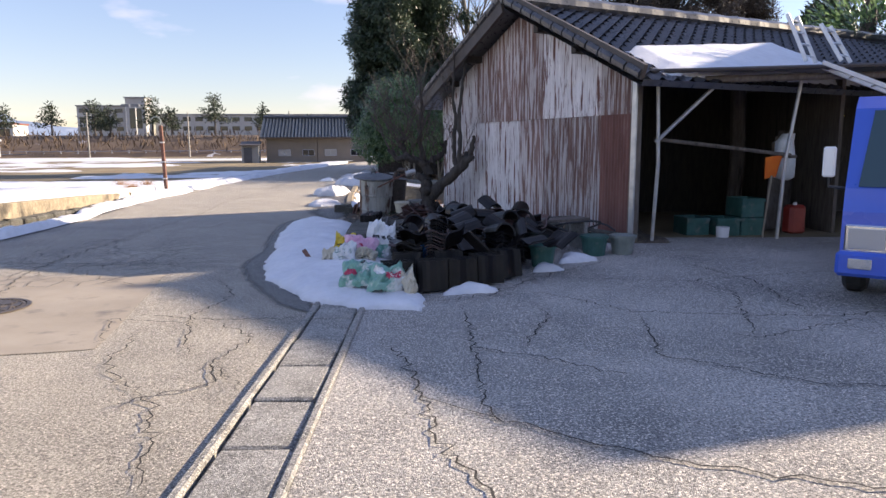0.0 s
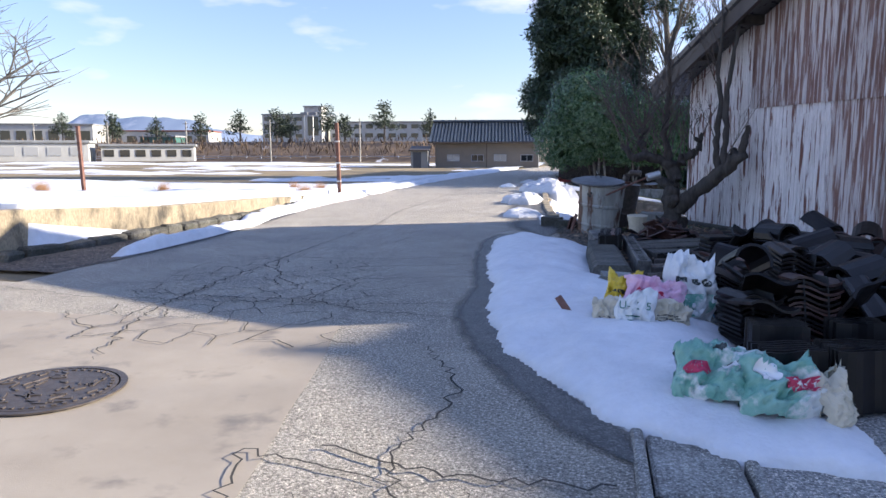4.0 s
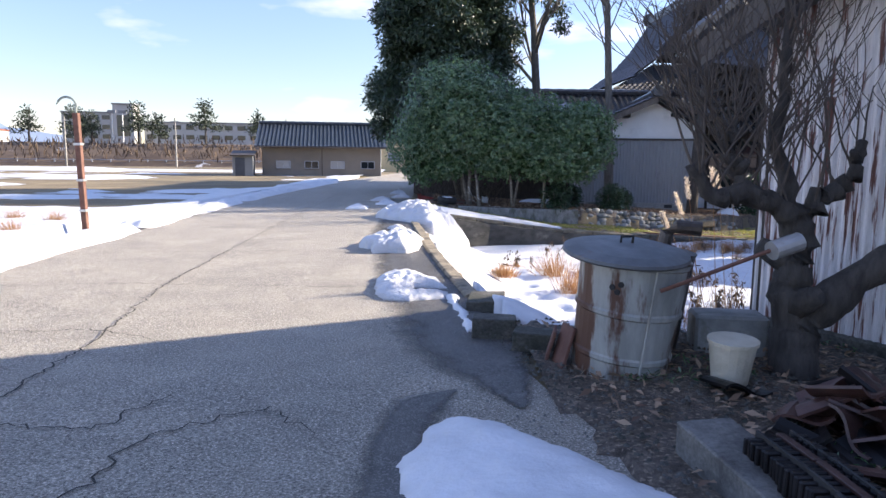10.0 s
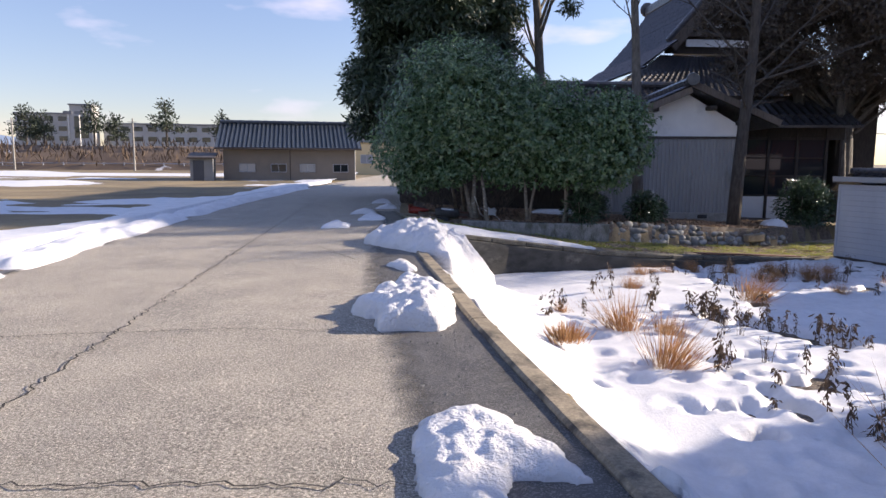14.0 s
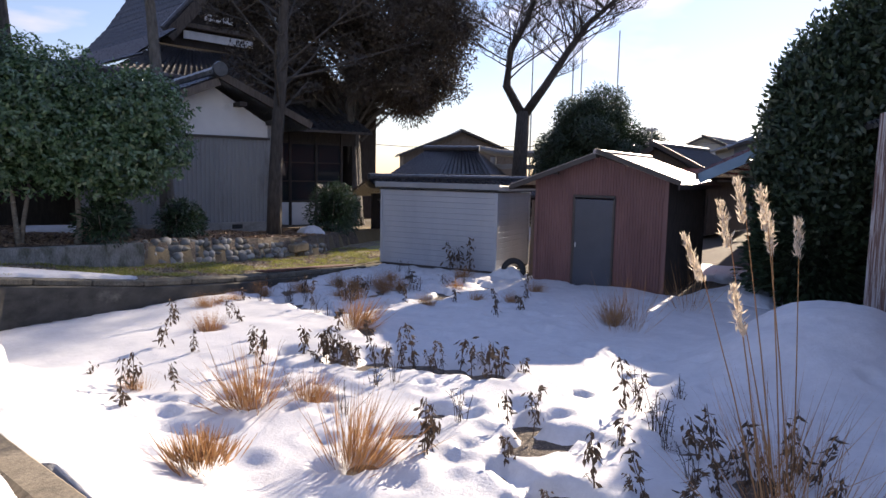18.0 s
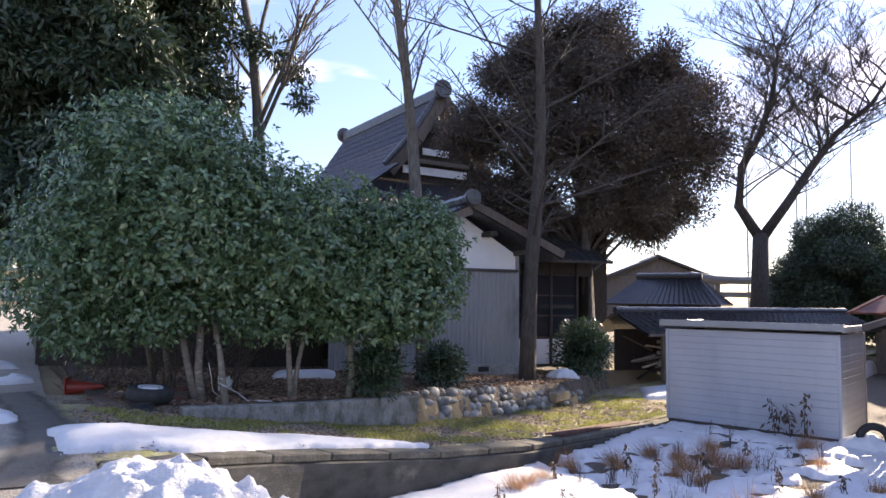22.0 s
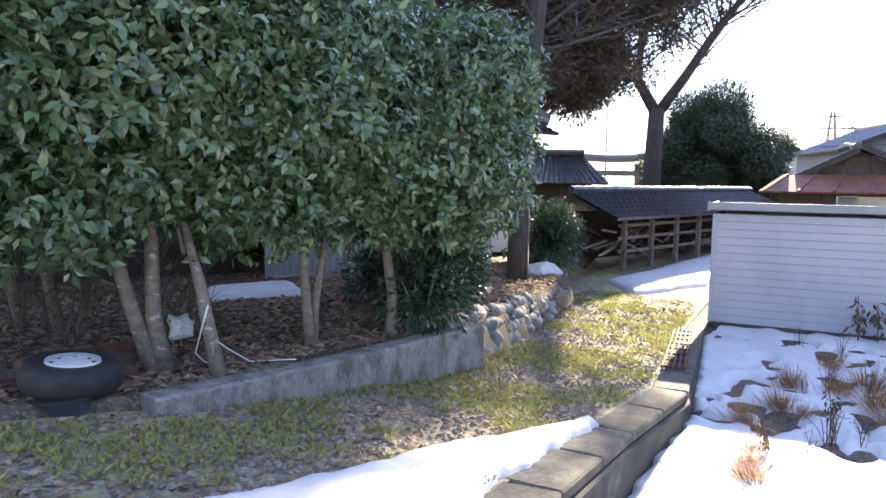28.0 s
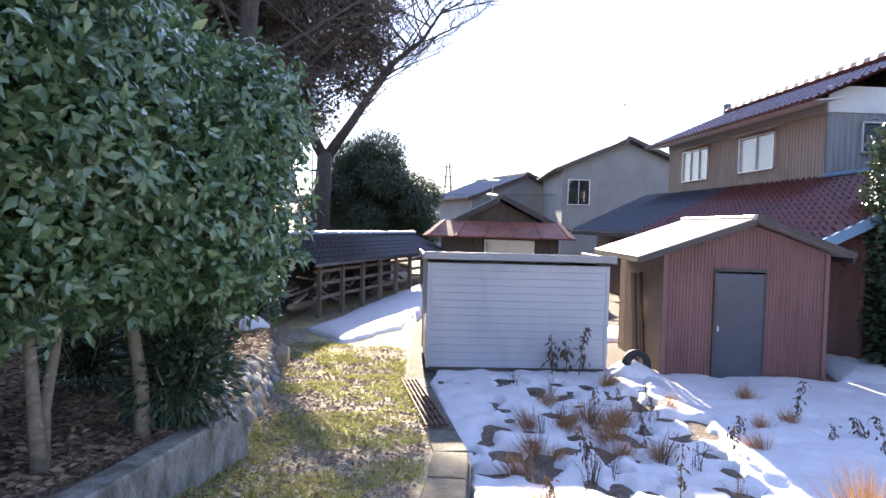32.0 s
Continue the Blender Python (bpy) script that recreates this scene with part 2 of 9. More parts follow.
TILE_BROWN = surf("brown_unglazed_tile", (0.045, 0.021, 0.017), (0.085, 0.042, 0.033), 7, 0.45, bump=0.2, bump_scale=50, rand=0.35)
TILE_ROOF = surf("dark_glazed_roof_tile", (0.045, 0.046, 0.052), (0.08, 0.08, 0.088), 5, 0.3, bump=0.1, bump_scale=30, stain=(0.08, 0.075, 0.07), stain_scale=1.2, stain_at=(0.55, 0.75), spec=0.6)
TILE_RED = surf("red_brown_glazed_roof_tile", (0.085, 0.028, 0.024), (0.13, 0.04, 0.034), 5, 0.28, bump=0.1, bump_scale=30, stain=(0.06, 0.03, 0.03), stain_scale=1.0, spec=0.6)
TILE_BLUE = surf("slate_blue_roof_tile", (0.035, 0.045, 0.06), (0.05, 0.062, 0.08), 4, 0.35, bump=0.1, bump_scale=30, spec=0.6)
TIMBER = surf("old_grey_timber", (0.1, 0.08, 0.065), (0.17, 0.14, 0.115), 6, 0.85, bump=0.5, bump_scale=60, stretch=(4, 4, 0.6), stain=(0.05, 0.04, 0.033), stain_scale=2, rand=0.2)
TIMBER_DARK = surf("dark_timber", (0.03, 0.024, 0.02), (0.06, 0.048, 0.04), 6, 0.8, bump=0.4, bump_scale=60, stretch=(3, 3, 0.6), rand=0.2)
TIMBER_PALE = surf("pale_sawn_timber", (0.3, 0.24, 0.17), (0.4, 0.33, 0.25), 5, 0.8, bump=0.4, bump_scale=60, stretch=(3, 3, 0.6), rand=0.25)
BARK = surf("grey_bark", (0.085, 0.075, 0.065), (0.16, 0.145, 0.125), 8, 0.95, bump=1.0, bump_scale=30, bump_dist=0.03, stretch=(2, 2, 0.5), stain=(0.25, 0.24, 0.22), stain_scale=2.4, stain_at=(0.58, 0.7))
BARK_DARK = surf("dark_bark", (0.04, 0.034, 0.03), (0.085, 0.075, 0.066), 8, 0.95, bump=1.0, bump_scale=35, bump_dist=0.02, stretch=(2, 2, 0.5))
BARK_PALE = surf("pale_smooth_bark", (0.13, 0.11, 0.085), (0.22, 0.195, 0.155), 12, 0.9, bump=1.0, bump_scale=40, stain=(0.4, 0.39, 0.35), stain_scale=9, stain_at=(0.6, 0.68), stretch=(1, 1, 1.6))
TWIG = surf("twig_bark", (0.07, 0.055, 0.045), (0.12, 0.1, 0.085), 6, 0.95, bump=0.0)
PLASTER = surf("white_plaster", (0.72, 0.72, 0.72), (0.8, 0.8, 0.79), 1.5, 0.85, bump=0.15, bump_scale=30, stain=(0.6, 0.6, 0.59), stain_scale=0.9)
WHITE_SHEET = surf("white_painted_steel", (0.33, 0.35, 0.395), (0.38, 0.4, 0.44), 1.5, 0.42, bump=0.05, bump_scale=30, stain=(0.3, 0.32, 0.36), stain_scale=1.0, stretch=(1, 1, 0.3))
GALV = surf("galvanised_steel", (0.42, 0.42, 0.42), (0.55, 0.55, 0.54), 8, 0.42, metal=0.7, bump=0.1, bump_scale=40, stain=(0.25, 0.2, 0.16), stain_scale=3, stain_at=(0.6, 0.75))
RUST_POST = surf("rusty_steel", (0.1, 0.045, 0.032), (0.17, 0.085, 0.062), 10, 0.8, bump=0.4, bump_scale=90)
DRUM_STEEL = surf("rusty_pale_drum_steel", (0.24, 0.245, 0.23), (0.42, 0.42, 0.39), 4, 0.55, metal=0.05, bump=0.4, bump_scale=40, stain=(0.09, 0.042, 0.026), stain_scale=3.2, stain_at=(0.48, 0.56), stretch=(1.6, 1.6, 0.4))
ROOF_SHEET = surf("pale_metal_roof_sheet", (0.33, 0.275, 0.25), (0.4, 0.345, 0.32), 2, 0.5, metal=0.1, bump=0.1, bump_scale=30, stain=(0.3, 0.22, 0.19), stain_scale=1.5)
RUST_ROOF = surf("rust_red_metal_roof", (0.2, 0.07, 0.045), (0.27, 0.1, 0.065), 3, 0.6, bump=0.15, bump_scale=30, stain=(0.12, 0.05, 0.035), stain_scale=1.2)
BEIGE_WALL = surf("beige_metal_siding", (0.2, 0.175, 0.15), (0.235, 0.205, 0.175), 0.8, 0.7, bump=0.1, bump_scale=20, stain=(0.24, 0.2, 0.165), stain_scale=0.4)
GREY_WALL = surf("grey_render", (0.22, 0.228, 0.235), (0.27, 0.278, 0.285), 0.8, 0.85, bump=0.15, bump_scale=25, stain=(0.2, 0.207, 0.212), stain_scale=0.5)
# cream of the distant walls, greyed to put their haze into the colour
CREAM_WALL = surf("hazed_cream_render", (0.4, 0.4, 0.385), (0.46, 0.455, 0.435), 0.5, 0.85, bump=0.1, bump_scale=20)
DOOR_BLUE = surf("dark_slate_door", (0.045, 0.052, 0.07), (0.06, 0.068, 0.09), 2, 0.45, bump=0.05, bump_scale=40)
TRIM_DARK = surf("dark_brown_trim", (0.05, 0.04, 0.036), (0.07, 0.058, 0.05), 4, 0.6, bump=0.1, bump_scale=40)
TRIM_BLUE = surf("blue_flashing", (0.12, 0.22, 0.33), (0.16, 0.27, 0.38), 3, 0.45, bump=0.05, bump_scale=40)
ALU = surf("aluminium_frame", (0.55, 0.55, 0.56), (0.62, 0.62, 0.63), 5, 0.4, metal=0.5, bump=0.0)
RUBBER = surf("black_rubber", (0.015, 0.015, 0.016), (0.03, 0.03, 0.03), 12, 0.75, bump=0.3, bump_scale=80)
BLACK_PLASTIC = surf("black_plastic", (0.015, 0.015, 0.017), (0.03, 0.03, 0.032), 6, 0.45, bump=0.1, bump_scale=40)
GREEN_PLASTIC = surf("dusty_green_plastic", (0.03, 0.1, 0.085), (0.05, 0.14, 0.12), 6, 0.5, bump=0.1, bump_scale=40, stain=(0.16, 0.18, 0.16), stain_scale=5)
GREY_PLASTIC = surf("grey_green_plastic", (0.17, 0.2, 0.18), (0.24, 0.27, 0.25), 6, 0.5, bump=0.1, bump_scale=40)
BLUE_PAINT = surf("truck_blue_paint", (0.03, 0.09, 0.5), (0.04, 0.11, 0.56), 1, 0.3, bump=0.0, coat=0.5)
WHITE_PLASTIC = surf("white_plastic", (0.7, 0.71, 0.71), (0.78, 0.78, 0.78), 3, 0.4, bump=0.0)
CHROME = surf("lamp_chrome", (0.6, 0.62, 0.65), (0.75, 0.77, 0.8), 3, 0.15, metal=0.9, bump=0.0)
BAG_WHITE = surf("white_plastic_sack", (0.6, 0.62, 0.62), (0.74, 0.75, 0.75), 9, 0.35, bump=0.5, bump_scale=30, bump_dist=0.02)
BAG_GREEN = surf("green_printed_sack", (0.09, 0.28, 0.22), (0.25, 0.45, 0.38), 6, 0.35, bump=0.5, bump_scale=30, bump_dist=0.02, stain=(0.62, 0.64, 0.62), stain_scale=4, stain_at=(0.52, 0.6))
BAG_PINK = surf("pink_plastic_sack", (0.66, 0.36, 0.5), (0.74, 0.5, 0.62), 7, 0.35, bump=0.5, bump_scale=30, bump_dist=0.02)
BAG_YELLOW = surf("yellow_plastic_sack", (0.6, 0.42, 0.02), (0.68, 0.5, 0.05), 7, 0.35, bump=0.5, bump_scale=30, bump_dist=0.02)
BAG_CREAM = surf("cream_paper_sack", (0.5, 0.45, 0.34), (0.6, 0.55, 0.44), 7, 0.7, bump=0.5, bump_scale=30, bump_dist=0.02)
BAG_BLUE = surf("blue_plastic_bag", (0.03, 0.2, 0.5), (0.06, 0.3, 0.6), 7, 0.3, bump=0.5, bump_scale=30, bump_dist=0.02)
INK = surf("printed_ink", (0.02, 0.03, 0.03), (0.04, 0.05, 0.05), 20, 0.5, bump=0.0)
INK_GREEN = surf("green_ink", (0.02, 0.13, 0.1), (0.03, 0.17, 0.13), 20, 0.5, bump=0.0)
INK_RED = surf("crimson_print", (0.42, 0.02, 0.08), (0.5, 0.04, 0.1), 20, 0.5, bump=0.0)
ORANGE = surf("orange_plastic", (0.75, 0.14, 0.02), (0.8, 0.2, 0.03), 5, 0.4, bump=0.0)
RED_PLASTIC = surf("red_plastic", (0.24, 0.03, 0.022), (0.32, 0.045, 0.03), 5, 0.4, bump=0.0)
CAST_IRON = surf("cast_iron", (0.075, 0.062, 0.055), (0.12, 0.1, 0.088), 20, 0.5, metal=0.5, bump=0.4, bump_scale=120)
STONE = surf("grey_river_stone", (0.13, 0.135, 0.13), (0.29, 0.29, 0.275), 4, 0.8, bump=0.4, bump_scale=60, stain=(0.1, 0.1, 0.07), stain_scale=5, rand=0.5)
DRY_GRASS = leafy("dry_grass", (0.24, 0.11, 0.045), (0.5, 0.3, 0.14), 0.8, 0.3)
DEAD_WEED = leafy("dead_weed", (0.06, 0.042, 0.03), (0.13, 0.09, 0.06), 0.9, 0.1)
PLUME = leafy("pampas_plume", (0.62, 0.52, 0.4), (0.75, 0.66, 0.54), 0.9, 0.5)
LEAF_HEDGE = leafy("glossy_evergreen_leaf", (0.06, 0.122, 0.055), (0.18, 0.275, 0.125), 0.2, 0.36, coat=1.0)
LEAF_BUSH = leafy("dark_glossy_bush_leaf", (0.026, 0.052, 0.026), (0.06, 0.1, 0.05), 0.22, 0.1, coat=0.7)
LEAF_DARK = leafy("dark_conifer_spray", (0.026, 0.045, 0.025), (0.058, 0.088, 0.045), 0.42, 0.14)
LEAF_BRONZE = leafy("bronzed_evergreen", (0.055, 0.042, 0.035), (0.1, 0.08, 0.058), 0.6, 0.15)
LEAF_LITTER = leafy("fallen_leaves", (0.12, 0.07, 0.046), (0.42, 0.3, 0.2), 0.8, 0.1)
LEAF_GRASS = leafy("green_grass", (0.2, 0.23, 0.045), (0.4, 0.39, 0.12), 0.6, 0.35)
LEAF_PINE = leafy("pine_needles", (0.022, 0.034, 0.02), (0.04, 0.056, 0.032), 0.7, 0.1)
GLASS_DARK = pane("dark_window_glass", (0.02, 0.025, 0.03))
GLASS_GREY = pane("pale_curtained_glass", (0.35, 0.36, 0.37), 0.08)
GLASS_BLUE = pane("tinted_windscreen", (0.03, 0.06, 0.07))
# blue-grey base has the haze of distance put into the hill colour
MOUNTAIN = surf("hazed_far_hills", (0.24, 0.3, 0.4), (0.3, 0.36, 0.46), 0.004, 1.0, bump=0.0, stain=(0.55, 0.58, 0.64), stain_scale=0.003, stain_at=(0.55, 0.65), spec=0.0)
EMBANK = surf("winter_bank", (0.075, 0.05, 0.035), (0.13, 0.09, 0.06), 0.3, 0.95, bump=0.5, bump_scale=6, stain=(0.6, 0.6, 0.62), stain_scale=0.11, stain_at=(0.66, 0.7))

GRAVEL = surf("mixed_path_gravel", (0.13, 0.11, 0.09), (0.32, 0.285, 0.235), 14, 0.85, bump=0.3, bump_scale=60, stain=(0.12, 0.1, 0.08), stain_scale=9)
WALL_STAINED = surf("streaked_mossy_concrete", (0.2, 0.195, 0.178), (0.32, 0.31, 0.285), 5, 0.9, bump=0.8, bump_scale=50, bump_dist=0.008, grain=(30, 0.3), stain=(0.11, 0.11, 0.08), stain_scale=3.4, stain_at=(0.48, 0.66), stretch=(1.6, 1.6, 0.7))
COPING = surf("mossy_coping_concrete", (0.075, 0.069, 0.054), (0.15, 0.138, 0.11), 4, 0.92, bump=0.8, bump_scale=50, bump_dist=0.008, grain=(32, 0.3), stain=(0.21, 0.195, 0.15), stain_scale=2.4, stain_at=(0.56, 0.72))
WALL_BLACK = surf("black_stained_retaining_wall", (0.045, 0.043, 0.037), (0.095, 0.09, 0.078), 3, 0.9, bump=0.8, bump_scale=40, bump_dist=0.01, stain=(0.17, 0.16, 0.135), stain_scale=2.4, stain_at=(0.6, 0.75), stretch=(1, 1, 1.6))
LID_STEEL = surf("dull_blackened_lid", (0.09, 0.095, 0.1), (0.15, 0.155, 0.16), 5, 0.55, metal=0.2, bump=0.2, bump_scale=50, stain=(0.14, 0.08, 0.05), stain_scale=4, stain_at=(0.62, 0.72))


# ---- building helpers ----
rng = np.random.default_rng(7)


def vnoise(x, y, seed=0):
    """Smooth value noise in 0..1 on arrays."""
    x, y = np.asarray(x, float), np.asarray(y, float)
    xi, yi = np.floor(x), np.floor(y)
    fx, fy = x - xi, y - yi
    fx, fy = fx * fx * (3 - 2 * fx), fy * fy * (3 - 2 * fy)
    def h(a, b):
        v = np.sin(a * 127.1 + b * 311.7 + seed * 74.7) * 43758.5453
        return v - np.floor(v)
    return (h(xi, yi) * (1 - fx) + h(xi + 1, yi) * fx) * (1 - fy) + (h(xi, yi + 1) * (1 - fx) + h(xi + 1, yi + 1) * fx) * fy


def fbm(x, y, seed=0, octaves=4):
    t, a, s = 0, 0.5, 0
    for k in range(octaves):
        t, s = t + a * vnoise(x * 2 ** k, y * 2 ** k, seed + k * 13), s + a
        a *= 0.5
    return t / s


class Geo:
    """Collects vertices and faces of one mesh."""
    def __init__(self):
        self.v, self.f = [], []

    def add(self, verts, faces):
        o = len(self.v)
        self.v.extend(tuple(p) for p in verts)
        self.f.extend(tuple(i + o for i in f) for f in faces)
        return self

    def box(self, c, s, rz=0.0, bev=0.0, m=None):
        """A box by its centre and size, with chamfered edges where bev is given."""
        hx, hy, hz = s[0] / 2, s[1] / 2, s[2] / 2
        b = min(bev, hx * 0.45, hy * 0.45, hz * 0.45)
        pts, fs = [], []
        if b <= 0:
            pts = [(x, y, z) for x in (-hx, hx) for y in (-hy, hy) for z in (-hz, hz)]
            fs = [(0, 1, 3, 2), (4, 6, 7, 5), (0, 4, 5, 1), (2, 3, 7, 6), (0, 2, 6, 4), (1, 5, 7, 3)]
        else:
            idx = {}
            for sx in (-1, 1):
                for sy in (-1, 1):
                    for sz in (-1, 1):
                        for ax in range(3):
                            p = [sx * (hx - b), sy * (hy - b), sz * (hz - b)]
                            p[ax] = (sx * hx, sy * hy, sz * hz)[ax]
                            idx[sx, sy, sz, ax] = len(pts)
                            pts.append(tuple(p))
            for ax in range(3):
                u, w = (ax + 1) % 3, (ax + 2) % 3
                for sg in (-1, 1):
                    q = []
                    for su, sw in ((-1, -1), (1, -1), (1, 1), (-1, 1)):
                        k = [0, 0, 0]
                        k[ax], k[u], k[w] = sg, su, sw
                        q.append(idx[(*k, ax)])
                    fs.append(tuple(q if sg > 0 else q[::-1]))
                for su in (-1, 1):
                    for sw in (-1, 1):
                        ka, kb = [0, 0, 0], [0, 0, 0]
                        ka[ax], ka[u], ka[w] = -1, su, sw
                        kb[ax], kb[u], kb[w] = 1, su, sw
                        q = (idx[(*ka, u)], idx[(*kb, u)], idx[(*kb, w)], idx[(*ka, w)])
                        fs.append(q if su * sw < 0 else q[::-1])
            for sx in (-1, 1):
                for sy in (-1, 1):
                    for sz in (-1, 1):
                        q = tuple(idx[sx, sy, sz, a] for a in range(3))
                        fs.append(q if sx * sy * sz > 0 else q[::-1])
        ca, sa = math.cos(radians(rz)), math.sin(radians(rz))
        out = [(c[0] + x * ca - y * sa, c[1] + x * sa + y * ca, c[2] + z) for x, y, z in pts]
        if m is not None:
            out = [tuple(m @ Vector(p)) for p in out]
        return self.add(out, fs)

    def tube(self, path, radii, n=8, caps=True):
        path = [Vector(p) for p in path]
        if not hasattr(radii, "__len__"):
            radii = [radii] * len(path)
        o, ref = len(self.v), Vector((0.31, 0.17, 1.0)).normalized()
        for i, p in enumerate(path):
            d = (path[min(i + 1, len(path) - 1)] - path[max(i - 1, 0)])
            d = d.normalized() if d.length > 1e-9 else Vector((0, 0, 1))
            a = d.cross(ref if abs(d.dot(ref)) < 0.95 else Vector((1, 0, 0))).normalized()
            b = d.cross(a)
            for k in range(n):
                t = 2 * math.pi * k / n
                self.v.append(tuple(p + (a * math.cos(t) + b * math.sin(t)) * radii[i]))
        for i in range(len(path) - 1):
            for k in range(n):
                a, b = o + i * n + k, o + i * n + (k + 1) % n
                self.f.append((a, b, b + n, a + n))
        if caps:
            self.f.append(tuple(o + k for k in range(n))[::-1])
            self.f.append(tuple(o + (len(path) - 1) * n + k for k in range(n)))
        return self

    def lathe(self, profile, n=20, c=(0, 0, 0), ring=False):
        """Turns (radius, z) pairs round the z axis."""
        o = len(self.v)
        for r, z in profile:
            for k in range(n):
                t = 2 * math.pi * k / n
                self.v.append((c[0] + r * math.cos(t), c[1] + r * math.sin(t), c[2] + z))
        for i in range(len(profile) - 1):
            for k in range(n):
                a, b = o + i * n + k, o + i * n + (k + 1) % n
                self.f.append((a, b, b + n, a + n))
        if ring:
            last = o + (len(profile) - 1) * n
            self.f.extend((last + k, last + (k + 1) % n, o + (k + 1) % n, o + k) for k in range(n))
            return self
        self.f.append(tuple(o + k for k in range(n))[::-1])
        self.f.append(tuple(o + (len(profile) - 1) * n + k for k in range(n)))
        return self

    def prism(self, poly, z0, z1):
        """An upright prism over a plan polygon."""
        n = len(poly)
        vs = [(x, y, z0) for x, y in poly] + [(x, y, z1) for x, y in poly]
        fs = [tuple(range(n))[::-1], tuple(range(n, 2 * n))] + [(i, (i + 1) % n, (i + 1) % n + n, i + n) for i in range(n)]
        return self.add(vs, fs)

    def slab(self, quad, t):
        """A plate of thickness t under four corners."""
        q = [Vector(p) for p in quad]
        nrm = (q[1] - q[0]).cross(q[3] - q[0]).normalized() * t
        return self.add(q + [p - nrm for p in q], [(0, 1, 2, 3), (7, 6, 5, 4), (0, 4, 5, 1), (1, 5, 6, 2), (2, 6, 7, 3), (3, 7, 4, 0)])

    def grid(self, xs, ys, fn):
        """A sheet of heights over xs and ys; fn takes and gives arrays."""
        X, Y = np.meshgrid(xs, ys)
        Z = fn(X, Y)
        o, nx = len(self.v), len(xs)
        self.v.extend(zip(X.ravel().tolist(), Y.ravel().tolist(), Z.ravel().tolist()))
        for j in range(len(ys) - 1):
            r = o + j * nx
            self.f.extend((r + i, r + i + 1, r + i + 1 + nx, r + i + nx) for i in range(nx - 1))
        return self

    def mesh(self, name, mat, smooth=False):
        me = bpy.data.meshes.new(name)
        me.from_pydata(self.v, [], self.f)
        me.materials.append(mat)
        if smooth:
            me.polygons.foreach_set("use_smooth", [True] * len(me.polygons))
        me.update()
        return me


def part(name, g, mat, parent, label="", smooth=False, m=None, kind=""):
    """One mesh object under a thing or under a part; g is a Geo or a mesh to share."""
    ob = new(name, g.mesh(name, mat, smooth) if isinstance(g, Geo) else g)
    ob.parent = parent
    if m is not None:
        ob.matrix_basis = m
    return tagged(ob, label, kind=kind)


def thing(name, m, label, category, group="", kind=""):
    ob = new(name)
    ob.empty_display_size = 0.1
    ob.matrix_basis = m if isinstance(m, Matrix) else pose(*m)
    return tagged(ob, label, category, group, kind)


def solo(name, g, mat, label, category, m=None, group="", kind="", smooth=False):
    """A thing of one mesh."""
    ob = new(name, g.mesh(name, mat, smooth) if isinstance(g, Geo) else g)
    if m is not None:
        ob.matrix_basis = m
    return tagged(ob, label, category, group, kind)


def setting(name, g, mat, label, category, smooth=False):
    return solo(name, g, mat, label, category, kind="structure", smooth=smooth)


def leaf_cloud(name, P, D, N, L, W, mat):
    """A mesh of leaves: points P, directions D, face normals N, lengths L and widths W."""
    P, D, N = (np.asarray(a, float) for a in (P, D, N))
    D = D / (np.linalg.norm(D, axis=1, keepdims=True) + 1e-9)
    S = np.cross(D, N)
    S = S / (np.linalg.norm(S, axis=1, keepdims=True) + 1e-9)
    U = np.cross(S, D)
    L, W = np.broadcast_to(np.asarray(L, float), len(P))[:, None], np.broadcast_to(np.asarray(W, float), len(P))[:, None]
    a = P
    b = P + D * L * 0.45 + S * W * 0.5 + U * W * 0.18
    c = P + D * L * 0.45 - S * W * 0.5 + U * W * 0.18
    d = P + D * L - U * W * 0.15
    e = P + D * L * 0.5
    n = len(P)
    V = np.stack([a, b, c, d, e], 1).reshape(-1, 3)
    k = (np.arange(n) * 5)[:, None]
    tri = np.array([[0, 4, 1], [1, 4, 3], [0, 2, 4], [4, 2, 3]])
    T = (k[:, :, None] + tri[None]).reshape(-1, 3)
    me = bpy.data.meshes.new(name)
    me.vertices.add(len(V))
    me.vertices.foreach_set("co", V.ravel())
    me.loops.add(T.size)
    me.loops.foreach_set("vertex_index", T.ravel().astype(np.int32))
    me.polygons.add(len(T))
    me.polygons.foreach_set("loop_start", (np.arange(len(T)) * 3).astype(np.int32))
    me.materials.append(mat)
    me.update(calc_edges=True)
    return me


def clump_points(blobs, density, shell=0.35, seed=1):
    """Points and outward normals in a set of blobs (x, y, z, rx, ry, rz), thickest near their surfaces."""
    r = np.random.default_rng(seed)
    PP, NN = [], []
    for bx, by, bz, rx, ry, rz in blobs:
        n = int(density * (rx * ry + ry * rz + rx * rz) / 3 * 4)
        u = r.normal(size=(n, 3))
        u /= np.linalg.norm(u, axis=1, keepdims=True)
        k = 1 - shell * r.random(n) ** 1.6 + 0.07 * r.normal(size=n)
        lump = 0.86 + 0.28 * vnoise(u[:, 0] * 3 + bx, u[:, 1] * 3 + u[:, 2] * 2 + by, seed)
        k = k * lump
        PP.append(np.stack([bx + u[:, 0] * rx * k, by + u[:, 1] * ry * k, bz + u[:, 2] * rz * k], 1))
        NN.append(u)
    return np.concatenate(PP), np.concatenate(NN)


